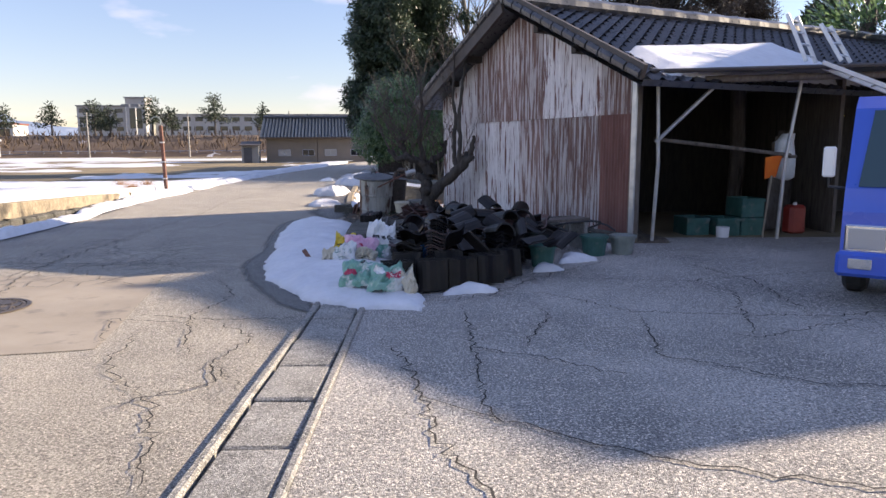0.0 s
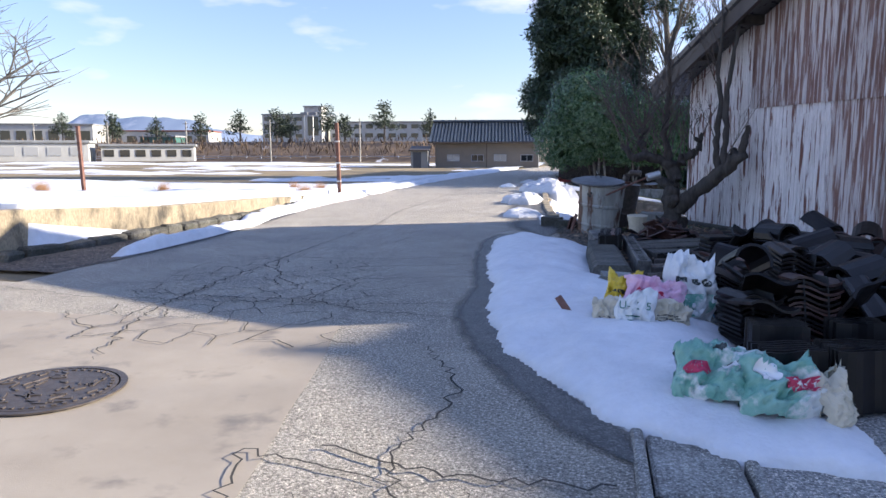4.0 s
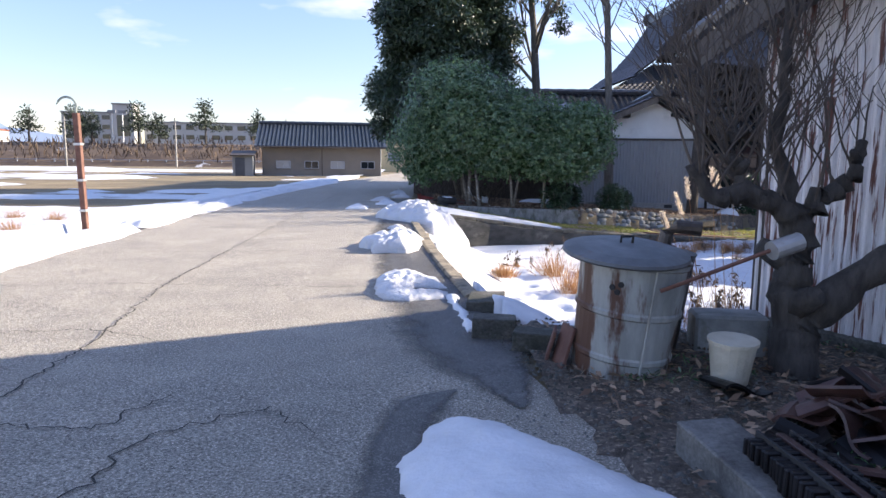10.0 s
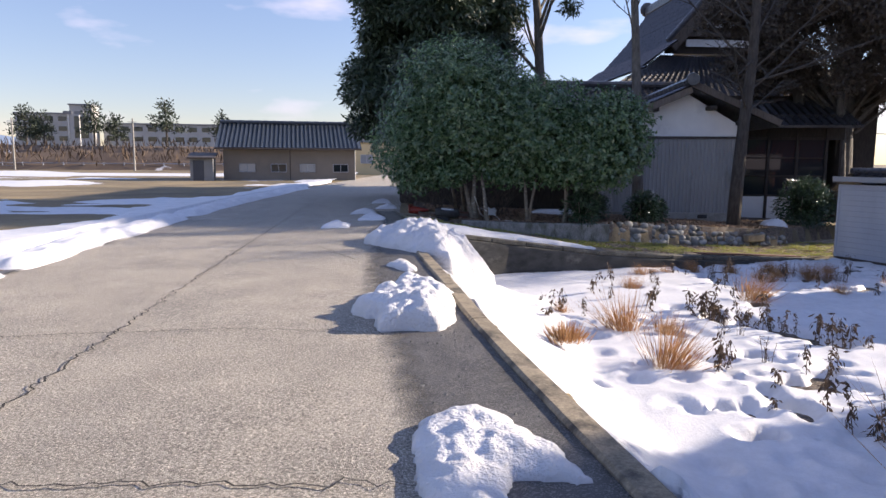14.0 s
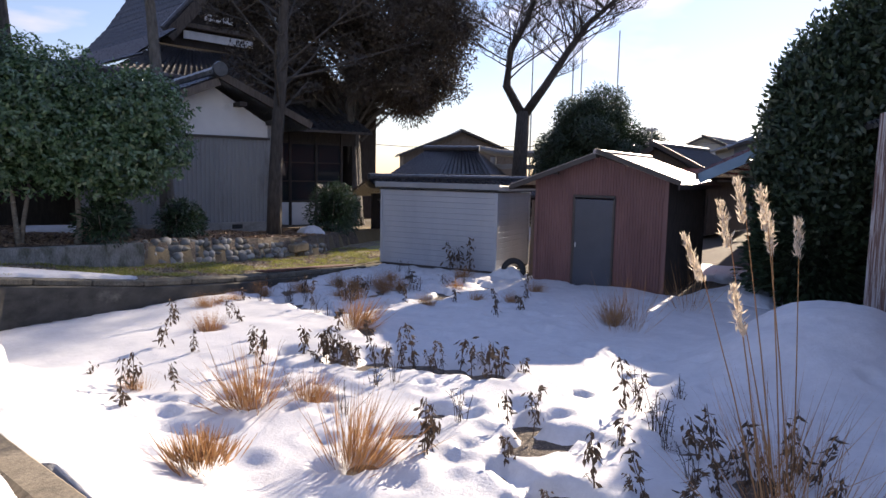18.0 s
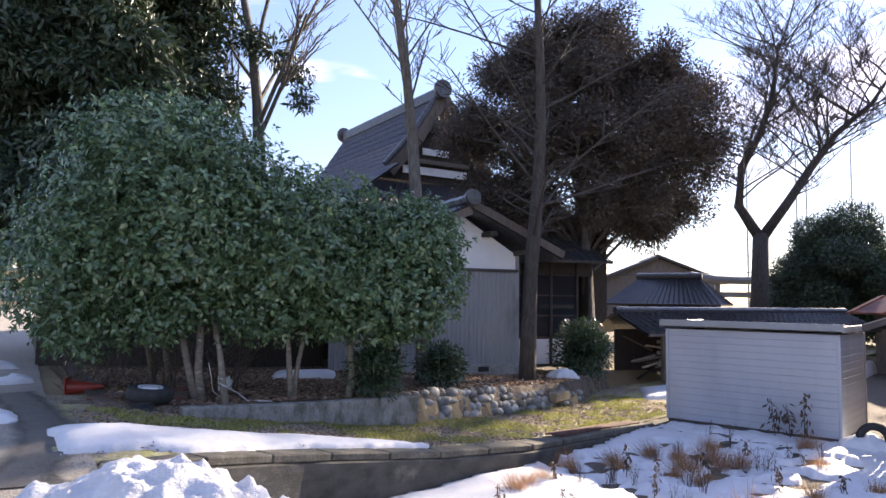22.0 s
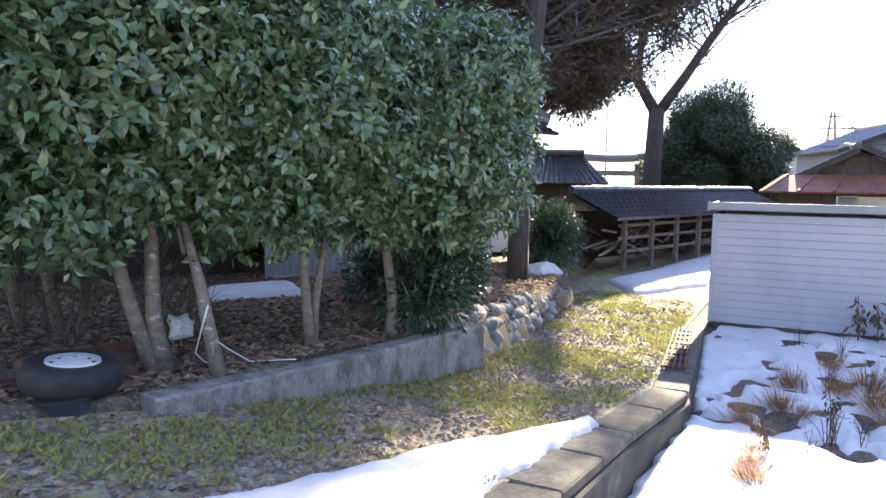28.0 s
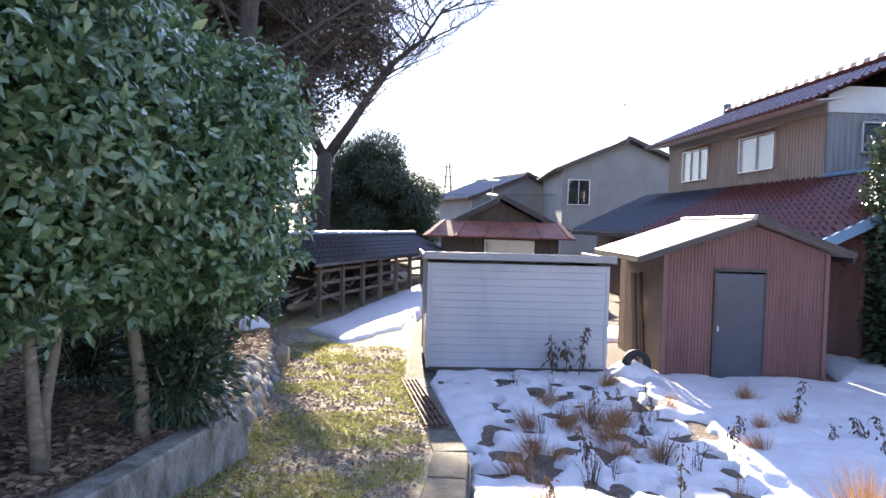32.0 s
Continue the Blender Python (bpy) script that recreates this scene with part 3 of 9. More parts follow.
def branch_geo(base, height, radius, seed, levels=3, spread=0.5, kids=5, lean=(0, 0), start=0.35, up=0.35, thin=0.55, wob=0.08, min_r=0.004, g=None, first=None, slim=0.62):
    """A bare tree of tapered, crooked limbs."""
    r = random.Random(seed)
    g = g or Geo()
    def grow(p, d, length, rad, lev):
        steps = 6 if lev == 0 else 4
        pts, rads, q = [Vector(p)], [rad], Vector(p)
        end = rad * (0.45 if lev else 0.4)
        for i in range(steps):
            d = (d + Vector((r.gauss(0, wob), r.gauss(0, wob), r.gauss(0, wob * 0.6))) + Vector((0, 0, up * 0.12 * (lev > 0)))).normalized()
            q = q + d * length / steps
            pts.append(q.copy())
            rads.append(max(min_r, rad + (end - rad) * (i + 1) / steps))
        g.tube(pts, rads, 8 if lev == 0 else (6 if lev == 1 else 4), caps=lev == 0)
        if lev >= levels:
            return
        n = kids if lev else (first or kids)
        for k in range(n):
            f = start + (1 - start) * (k + r.random()) / n if lev == 0 else 0.25 + 0.75 * (k + r.random()) / n
            i = min(int(f * steps), steps - 1)
            at = pts[i].lerp(pts[i + 1], f * steps - i)
            a = r.random() * 2 * math.pi
            side = Vector((math.cos(a), math.sin(a), r.uniform(-0.1, 0.5)))
            nd = (d * (1 - spread) + side * spread + Vector((0, 0, up * 0.4))).normalized()
            grow(at, nd, length * thin * r.uniform(0.75, 1.2), rads[i] * (slim if lev == 0 else 0.62), lev + 1)
    grow(base, Vector((lean[0], lean[1], 1)).normalized(), height, radius, 0)
    return g


# ---- ground, road, walls, snow ----
def lerp_on(v, table):
    return np.interp(v, [a for a, _ in table], [b for _, b in table])


FIELD_L = [(7.5, -1.3), (12, -1.4), (16, -1.6), (20, -1.9), (25, -2.3), (34, -2.3), (45, -1.9), (70, 0.0), (120, 6)]
ROAD_L = [(7.5, -0.6), (9, -0.7), (11, -0.85), (12.7, -1.05), (14, -1.35), (17, -1.75), (20, -1.9), (25, -2.2), (34, -2.3), (45, -1.9), (70, 0.0), (120, 6)]
ROAD_R = [(7.5, 5.1), (10, 4.9), (13, 4.2), (15.5, 3.93), (17.5, 3.7), (19, 3.55), (20.3, 3.46), (23.4, 3.21), (26.6, 3.2), (32, 3.0), (45, 3.2), (70, 6.0), (120, 13)]
KERB = [(3.3, 26.6), (4.0, 26.95), (5.3, 27.55), (7.4, 28.05), (9.2, 28.3), (13.6, 29.75)]  # foot path's edge above the garden
WALL = [(4.55, 30.0), (6.3, 30.1), (8.37, 30.25)]                                             # low wall of the planting bed
PATH_Z = [(2.9, 0.0), (3.6, -0.02), (5.3, -0.3), (7.4, -0.6), (9.2, -0.74), (13.5, -1.03), (20, -1.0), (30, -0.7), (60, -0.6)]


def kerb_y(x):
    return lerp_on(x, [(3.0, 26.5)] + KERB + [(20, 31.2), (60, 42)])


def garden_lo(x):
    return lerp_on(x, [(3, 14.4), (4.6, 14.3), (6.2, 14.0), (9, 15.4), (14, 17.9), (60, 19)])


def field_z(y):
    return lerp_on(y, [(8, 0.56), (12, 0.36), (17, 0.2), (24, 0.05), (40, 0.0)])


def land(x, y):
    """Height of the bare ground."""
    x, y = np.asarray(x, float), np.asarray(y, float)
    z = np.full(x.shape, -0.03)
    garden = (x > lerp_on(y, ROAD_R) + 0.25) & (y > garden_lo(x)) & (y < kerb_y(x) + 0.1)
    z = np.where(garden, -1.14, z)
    bed = (x > lerp_on(y, ROAD_R) + 0.1) & (y >= kerb_y(x) + 0.1)
    z = np.where(bed, lerp_on(x, PATH_Z) - 0.02, z)
    inner = bed & (y > lerp_on(x, WALL + [(14.6, 32.7), (16.5, 34.0), (60, 50)]) + 0.05) & (x > 3.9)
    z = np.where(inner, np.maximum(lerp_on(x, PATH_Z), lerp_on(x, [(4, -0.12), (8.4, -0.28), (14, -0.6), (20, -0.75), (60, -0.6)])), z)
    z = np.where((x > 20) & (y < 34) & (y > 14), -1.14, z)
    left = (x < lerp_on(y, FIELD_L) - 0.8) & (y > 8.7)
    z = np.where(left, field_z(y) - 0.02, z)
    z = np.where((y < 8.3) & (x > 5.1) & (x < 26), -0.6, z)
    z = np.where(y > 75, -0.25, z)
    far = np.hypot(x, y) > 300
    return np.where(far, -1.5, z)


def steps_to(a, b, fine, *spans):
    """Coordinates from a to b, fine inside the span, widening outside it."""
    lo, hi = spans
    mid = np.arange(lo, hi + 1e-6, fine)
    out_hi, out_lo, s = [], [], fine
    v = hi
    while v < b:
        s *= 1.35
        v += s
        out_hi.append(v)
    v, s = lo, fine
    while v > a:
        s *= 1.35
        v -= s
        out_lo.append(v)
    return np.array(out_lo[::-1] + list(mid) + out_hi)


g = Geo().grid(steps_to(-2600, 2600, 0.2, -4, 18), steps_to(-1200, 3200, 0.2, 6, 35), lambda X, Y: land(X, Y) + 0.02 * (fbm(X * 1.5, Y * 1.5, 3) - 0.5) * (np.hypot(X - 5, Y - 20) < 60))
ground = setting("ground", g, FIELD, "flat winter farmland of brown stubble and bare soil", "ground", smooth=True)


def strip(tl, tr, y0, y1, step, z, nx=24):
    """A sheet between two edge lines."""
    g, ys = Geo(), np.arange(y0, y1 + step / 2, step)
    o = 0
    for y in ys:
        a, b = float(lerp_on(y, tl)), float(lerp_on(y, tr))
        for i in range(nx + 1):
            x = a + (b - a) * i / nx
            edge = 0.05 * (fbm(np.array([y * 1.3 + (0 if i == 0 else 50)]), np.array([0.0]), 9)[0] - 0.5) if i in (0, nx) else 0
            g.v.append((x + edge, y, z + 0.012 * float(vnoise(np.array([x * 0.9]), np.array([y * 0.9]), 5)[0]) - 0.006))
    for j in range(len(ys) - 1):
        for i in range(nx):
            a = j * (nx + 1) + i
            g.f.append((a, a + 1, a + nx + 2, a + nx + 1))
    return g


road = setting("road", strip(ROAD_L, ROAD_R, 7.5, 110, 0.5, 0.0), ASPHALT, "cracked grey asphalt lane between snowy fields", "road", smooth=True)
g = Geo().grid(np.arange(-30, 5.01, 0.5), np.arange(-14, 7.51, 0.5), lambda X, Y: 0 * X + 0.012 * vnoise(X * 0.9, Y * 0.9, 5) - 0.006)
junction = setting("road_junction", g, ASPHALT, "worn asphalt of the lane's junction", "road", smooth=True)
g = Geo().grid(np.arange(5.46, 24, 0.5), np.append(np.arange(-14, 8.6, 0.5), 9.4), lambda X, Y: 0 * X - 0.004 + 0.012 * vnoise(X * 0.7, Y * 0.7, 8) - 0.004 * np.clip(X - 8, 0, 6))
apron = setting("yard_paving", g, APRON, "cracked pale paving of the farmyard", "pavement", smooth=True)
# a squared patch of newer surfacing round the manhole
U, V = np.meshgrid(np.linspace(0, 1, 15), np.linspace(0, 1, 15))
PX = (2.05 * (1 - U) + 3.66 * U) * (1 - V) + (0.1 * (1 - U) + 3.05 * U) * V + 0.03 * (vnoise(V * 9, U * 2, 14) - 0.5)
PY = (3.35 * (1 - U) + 3.68 * U) * (1 - V) + (6.45 * (1 - U) + 6.55 * U) * V + 0.03 * (vnoise(U * 9, V * 2, 15) - 0.5)
PZ = 0.012 * vnoise(PX * 0.9, PY * 0.9, 5) - 0.0015
g = Geo().add([tuple(q) for q in np.stack([PX, PY, PZ], 2).reshape(-1, 3).tolist()], [(15 * j + i, 15 * j + i + 1, 15 * j + i + 16, 15 * j + i + 15) for j in range(14) for i in range(14)])
setting("road_patch", g, ASPHALT_PATCH, "squared patch of smoother tan asphalt", "road patch")

# damp dark border of the asphalt along the snow
def ribbon(pts, width, z, seed=0):
    g = Geo()
    r = random.Random(seed)
    for i, p in enumerate(pts):
        a, b = Vector(pts[max(0, i - 1)][:2]), Vector(pts[min(len(pts) - 1, i + 1)][:2])
        d = (b - a).normalized()
        n = Vector((-d.y, d.x))
        w = width * (0.8 + 0.4 * float(vnoise(np.array([i * 0.05 + seed]), np.array([seed * 3.1]), 2)[0])) / 2
        if len(pts) > 30:
            w *= min(1.0, 0.05 + i / 10, 0.05 + (len(pts) - 1 - i) / 10)
        g.v += [(p[0] + n.x * w, p[1] + n.y * w, z), (p[0] - n.x * w, p[1] - n.y * w, z)]
        if i:
            k = 2 * i
            g.f.append((k - 2, k - 1, k + 1, k))
    return g


def jag(pts, seed, amp=0.035, step=0.09):
    """A crooked line through pts."""
    r, out = random.Random(seed), []
    for a, b in zip(pts[:-1], pts[1:]):
        n = max(2, int(math.dist(a, b) / step))
        d = ((b[0] - a[0]) / math.dist(a, b), (b[1] - a[1]) / math.dist(a, b))
        for i in range(n):
            k = r.gauss(0, amp) * (0 if i == 0 else 1)
            out.append((a[0] + (b[0] - a[0]) * i / n - d[1] * k, a[1] + (b[1] - a[1]) * i / n + d[0] * k))
    return out + [pts[-1]]


def smooth_line(pts, n):
    """A rounded line through pts."""
    P, out = [Vector((p[0], p[1])) for p in pts], []
    P = [P[0] * 2 - P[1]] + P + [P[-1] * 2 - P[-2]]
    for i in range(1, len(P) - 2):
        for k in range(n):
            t = k / n
            a, b, c, d = P[i - 1:i + 3]
            q = 0.5 * (2 * b + (c - a) * t + (2 * a - 5 * b + 4 * c - d) * t * t + (3 * b - a - 3 * c + d) * t ** 3)
            out.append((q.x, q.y))
    return out + [tuple(pts[-1])]


for k, (pts, w) in enumerate((
        ([(5.0, 4.7), (4.72, 5.2), (4.25, 6.1), (3.93, 7.1), (3.86, 8.2), (3.58, 9.8), (3.42, 11.3), (3.5, 12.15), (3.75, 12.5)], 0.27),
        ([(4.1, 12.2), (3.85, 13.8), (3.65, 15.4), (3.4, 17), (3.25, 19), (3.1, 21), (3.0, 23), (2.95, 24.5), (2.85, 26.5)], 0.85),
        ([(-0.6, 8.6), (-0.8, 11), (-1.0, 12.7), (-1.65, 17), (-1.9, 20), (-2.1, 25), (-2.2, 30)], 0.3), ([(2.6, 26.2), (2.9, 28.6), (2.6, 32)], 0.5))):
    q = ribbon(smooth_line(pts, 12), w * 1.5, 0.0115 + 0.001 * k, k)
    o = setting("damp_border", q, ASPHALT_WET, "damp dark asphalt along the melting snow", "damp asphalt")
    uvs = o.data.uv_layers.new(name="across")
    for lp in o.data.loops:
        uvs.data[lp.index].uv = (lp.vertex_index % 2, lp.vertex_index // 2 * 0.1)

# cracks
g = Geo()
lines = [[(1.9, 5.4), (1.5, 6.4), (1.32, 7.35), (1.27, 8.35), (1.21, 10.1), (1.1, 13.6), (0.76, 15.6), (0.67, 17.8), (0.5, 22.6), (0, 38.8)],
         [(-1.4, 7.4), (0.5, 7.0), (3.0, 7.23), (4.0, 7.5)], [(2.5, 8.23), (3.3, 8.6), (3.9, 8.7)], [(0.2, 9.4), (1.6, 9.5), (2.6, 9.6), (3.7, 10.2)],
         [(2.0, 10.5), (2.2, 11.8), (2.7, 12.2), (3.1, 11.7)], [(-1.3, 15.6), (0.2, 15.9), (1.66, 15.82), (3.2, 15.75)],
         [(0.8, 12.0), (1.88, 11.87), (2.2, 12.6)], [(-1.0, 18.3), (1.5, 18.6), (3.0, 18.4)], [(-0.5, 13.6), (0.9, 13.9), (1.7, 13.5)],
         [(4.4, 3.4), (4.0, 4.6), (4.15, 5.4), (3.7, 6.3)], [(4.5, 2.6), (3.9, 3.3), (3.75, 4.3)], [(4.9, 1.5), (4.5, 2.6), (4.1, 2.9)], [(3.66, 3.68), (3.4, 4.5), (4.3, 4.3)],
         [(0.6, 5.6), (1.2, 2.4), (0.8, 0.5)], [(1.7, 21.5), (2.4, 22.4), (1.5, 24.5)], [(0.5, 26), (2.3, 26.4)]]
lines += [[(5.6, 3.9), (5.88, 3.34), (5.99, 2.67), (6.07, 2.04), (6.3, 1.6), (6.35, 0.8)], [(6.34, 4.9), (6.34, 4.19), (6.34, 2.9), (6.39, 2.34), (6.89, 1.99), (7.16, 1.84), (7.93, 1.57), (9.5, 1.2)],
          [(5.99, 2.67), (6.39, 2.34)], [(6.34, 3.6), (6.65, 3.45), (7.26, 3.02)], [(6.94, 4.94), (7.02, 4.53), (6.65, 3.45)], [(8.15, 4.13), (8.44, 3.8), (9.82, 4.43)], [(8.59, 6.22), (8.95, 5.34), (8.44, 3.8)],
          [(4.26, 4.43), (4.72, 3.92), (4.6, 3.26), (4.99, 2.74)], [(4.6, 3.26), (4.74, 2.94), (4.3, 2.6)], [(3.7, 4.6), (4.26, 4.43), (4.9, 4.5)], [(0.6, 7.35), (1.46, 7.23), (2.47, 7.31), (3.07, 7.0), (3.93, 6.93)], [(2.04, 8.5), (2.53, 8.07), (2.47, 7.31), (2.72, 6.88)],
          [(0.79, 8.92), (1.16, 9.4), (1.78, 8.18), (2.36, 7.63)], [(2.3, 8.94), (2.68, 9.1), (3.56, 9.46)],
          [(6.9, 5.6), (7.8, 4.6), (9.4, 4.4), (11, 4.9)], [(7.2, 6.2), (8.6, 5.9), (10.4, 6.4), (12.5, 5.6)],
          [(7.8, 4.6), (7.6, 3.4), (8.4, 2.8), (10.2, 2.6)], [(9.0, 7.2), (9.4, 5.9), (9.2, 4.4)], [(5.9, 5.0), (6.6, 5.3), (7.2, 6.2), (8.4, 7.4)]]
# crazed net of fine cracks on the worn wheel track: uneven six-sided cells
net, cs = random.Random(12), 0.25
node = {}
for i in range(13):
    for j in range(18):
        d = 0.055 if (i + j) % 2 == 0 else -0.055
        node[i, j] = (0.35 + cs * i + d + net.gauss(0, 0.04), 5.9 + cs * 0.8 * j + net.gauss(0, 0.04))
for (i, j), p in node.items():
    for q in (((i + 1, j),) if (i + j) % 2 == 0 else ()) + ((i, j + 1),):
        along_track = 1 - abs((p[0] - 1.75 - 0.25 * (8.0 - p[1])) / 1.15) ** 2
        patchy = float(fbm(np.array([p[0] * 0.8]), np.array([p[1] * 0.6]), 88)[0])
        if q in node and patchy + 0.28 * max(along_track, -1) > 0.62 and net.random() < 0.85:
            lines.append([p, node[q]])
for k, pts in enumerate(lines):
    q = ribbon(jag(pts, k + 20, 0.009 if len(pts) == 2 else 0.022, 0.05), 0.0055 + 0.007 * ((k * 37) % 10) / 10 if len(pts) == 2 else 0.012 if k else 0.014, 0.0158, k)
    g.add(q.v, q.f)
setting("road_cracks", g, CRACK, "dark cracks across the asphalt", "crack")

# grid of soil under shrubs and round the shed
g = Geo().grid(np.arange(3.5, 17.01, 0.25), np.arange(29.6, 38.01, 0.25), lambda X, Y: np.where(Y > lerp_on(X, WALL + [(14.6, 32.7), (16.5, 34)]) + 0.02, land(X, Y + 0.1) + 0.04 + 0.07 * fbm(X * 2, Y * 2, 4), -1.4))
setting("planting_bed", g, DIRT, "dark soil with leaf litter under the shrubs", "soil", smooth=True)
g = Geo().grid(np.arange(4.3, 9.6, 0.2), np.arange(8.2, 16.2, 0.2), lambda X, Y: -0.02 + 0.1 * fbm(X * 2, Y * 2, 6) * (X > lerp_on(Y, ROAD_R) - 0.1) - 1.2 * (Y > garden_lo(X) - 0.1) - 0.25 * (Y < 9.2 - 0.05 * X) - 0.25 * (X < lerp_on(Y, ROAD_R) - 0.25))
setting("yard_soil", g, DIRT, "dark soil strewn with litter beside the shed", "soil", smooth=True)
# gravel path down beside the bed
g = Geo()
xs = np.arange(2.9, 40.01, 0.2)
for x in xs:
    a, b = float(kerb_y(x)) + 0.2, float(lerp_on(x, [(3, 31.5), (4.2, 31.0)] + WALL + [(14.6, 32.7), (16.5, 34), (40, 38)])) + 0.02
    for i in range(13):
        y = a + (b - a) * i / 12
        g.v.append((x, y, float(lerp_on(x, PATH_Z)) + 0.05 * float(fbm(np.array([x * 2]), np.array([y * 2]), 2)[0]) - 0.02))
for j in range(len(xs) - 1):
    for i in range(12):
        k = j * 13 + i
        g.f.append((k, k + 13, k + 14, k + 1))
setting("garden_path", g, MOSSY, "mossy gravel path with patches of grass", "path", smooth=True)


def thick_line(pts, tops, bottoms, width, bev=0.02):
    """A wall that follows a plan line: tops and bottoms along it."""
    g, P = Geo(), [Vector(p) for p in pts]
    n = len(P)
    for i in range(n):
        d = (P[min(i + 1, n - 1)] - P[max(i - 1, 0)]).normalized()
        s = Vector((-d.y, d.x)) * width / 2
        a, b = P[i] + s, P[i] - s
        s2 = s * (1 - 2 * bev / width)
        c, e = P[i] + s2, P[i] - s2
        g.v += [(a.x, a.y, bottoms[i]), (a.x, a.y, tops[i] - bev), (c.x, c.y, tops[i]), (e.x, e.y, tops[i]), (b.x, b.y, tops[i] - bev), (b.x, b.y, bottoms[i])]
    for i in range(n - 1):
        for k in range(5):
            a = i * 6 + k
            g.f.append((a, a + 1, a + 7, a + 6))
    g.f += [tuple(range(6)), tuple(range(6 * n - 6, 6 * n))[::-1]]
    return g


def along(pts, step):
    out = []
    for a, b in zip(pts[:-1], pts[1:]):
        n = max(1, int(math.dist(a, b) / step))
        out += [(a[0] + (b[0] - a[0]) * i / n, a[1] + (b[1] - a[1]) * i / n) for i in range(n)]
    return out + [pts[-1]]


# concrete edge between road and garden, in cast lengths
for y0, y1 in ((15.25, 18.75), (18.78, 22.3), (22.33, 26.55)):
    pts = [(float(lerp_on(y, ROAD_R)) + 0.075, y) for y in np.linspace(y0, y1, 8)]
    setting("road_edge", thick_line(pts, [0.045] * 8, [-1.2] * 8, 0.17), CONCRETE_WARM, "worn concrete edge of the lane above the garden", "kerb")
# retaining wall under the path, with coping slabs
pts = along(KERB, 0.5)
setting("retaining_wall", thick_line(pts, [float(lerp_on(p[0], PATH_Z)) - 0.07 for p in pts], [-1.5] * len(pts), 0.3), WALL_BLACK, "dark stained retaining wall under the garden path", "wall")
wall_low = along(WALL, 0.4)
setting("bed_wall", thick_line(wall_low, [float(lerp_on(p[0], [(4.55, -0.06), (6.3, -0.14), (8.37, -0.18)])) for p in wall_low], [-1.2] * len(wall_low), 0.22), WALL_STAINED, "weathered low concrete wall of a planting bed", "wall")
# field wall left of the lane
fw = [(-9.0, 9.4), (-1.92, 8.25), (-1.86, 11.6), (-1.92, 15), (-2.3, 17.3), (-2.75, 20.5)]
ft = [0.6, 0.6, 0.42, 0.33, 0.22, 0.14]
setting("field_wall", thick_line(fw[:2], ft[:2], [-0.3] * 2, 0.2), CONCRETE_WARM, "yellowed concrete field wall at the corner", "wall")
fp = along(fw[1:], 0.6)
setting("field_wall", thick_line(fp, [float(np.interp(p[1], [8.5, 11.6, 15, 17.3, 20.5], ft[1:])) for p in fp], [-0.3] * len(fp), 0.2), CONCRETE_WARM, "long yellowed concrete wall along the snowy field", "wall")
# rough stone footing along the wall
foot = tagged(new("wall_footing"), "row of rough stones along the foot of the field wall", "footing", kind="structure")
fr_ = random.Random(91)
yy = 8.35
while yy < 17.0:
    ln = fr_.uniform(0.3, 0.7)
    xx = float(np.interp(yy, [8.25, 11.6, 15, 17.3], [-1.72, -1.68, -1.74, -2.12]))
    part("footing_stone", Geo().box((0, 0, 0), (fr_.uniform(0.16, 0.26), ln - 0.03, fr_.uniform(0.14, 0.22)), bev=0.03), CONCRETE_DARK, foot, m=pose(xx, yy + ln / 2, 0.03, fr_.uniform(-5, 5), fr_.uniform(-8, 8), fr_.uniform(-6, 6)))
    yy += ln
g = Geo().grid(np.arange(-2.4, -0.4, 0.08), np.arange(8.0, 24, 0.16), lambda X, Y: 0.08 * fbm(X * 4, Y * 3, 12) - 0.025 - 0.2 * (X > lerp_on(Y, ROAD_L) + 0.05 + 0.12 * (fbm(Y * 2.5, X * 0 + 4, 13) - 0.5)))
setting("verge", g, DIRT, "dark wet verge under the field wall", "soil", smooth=True)


# ---- snow: sheets that sink under the ground where they have melted ----
def snow_sheet(name, xs, ys, fn, label, mat=SNOW, category="snow"):
    return solo(name, Geo().grid(xs, ys, fn), mat, label, category, kind="stuff", smooth=True)


def inside(X, Y, poly):
    """Signed distance to a plan polygon, positive inside."""
    d, sign = np.full(X.shape, 1e9), np.ones(X.shape) * -1
    n = len(poly)
    for i in range(n):
        (ax, ay), (bx, by) = poly[i], poly[(i + 1) % n]
        ex, ey = bx - ax, by - ay
        t = np.clip(((X - ax) * ex + (Y - ay) * ey) / (ex * ex + ey * ey), 0, 1)
        d = np.minimum(d, np.hypot(X - ax - ex * t, Y - ay - ey * t))
        cross = ((ay > Y) != (by > Y)) & (X < (bx - ax) * (Y - ay) / (by - ay + 1e-12) + ax)
        sign = np.where(cross, -sign, sign)
    return d * sign


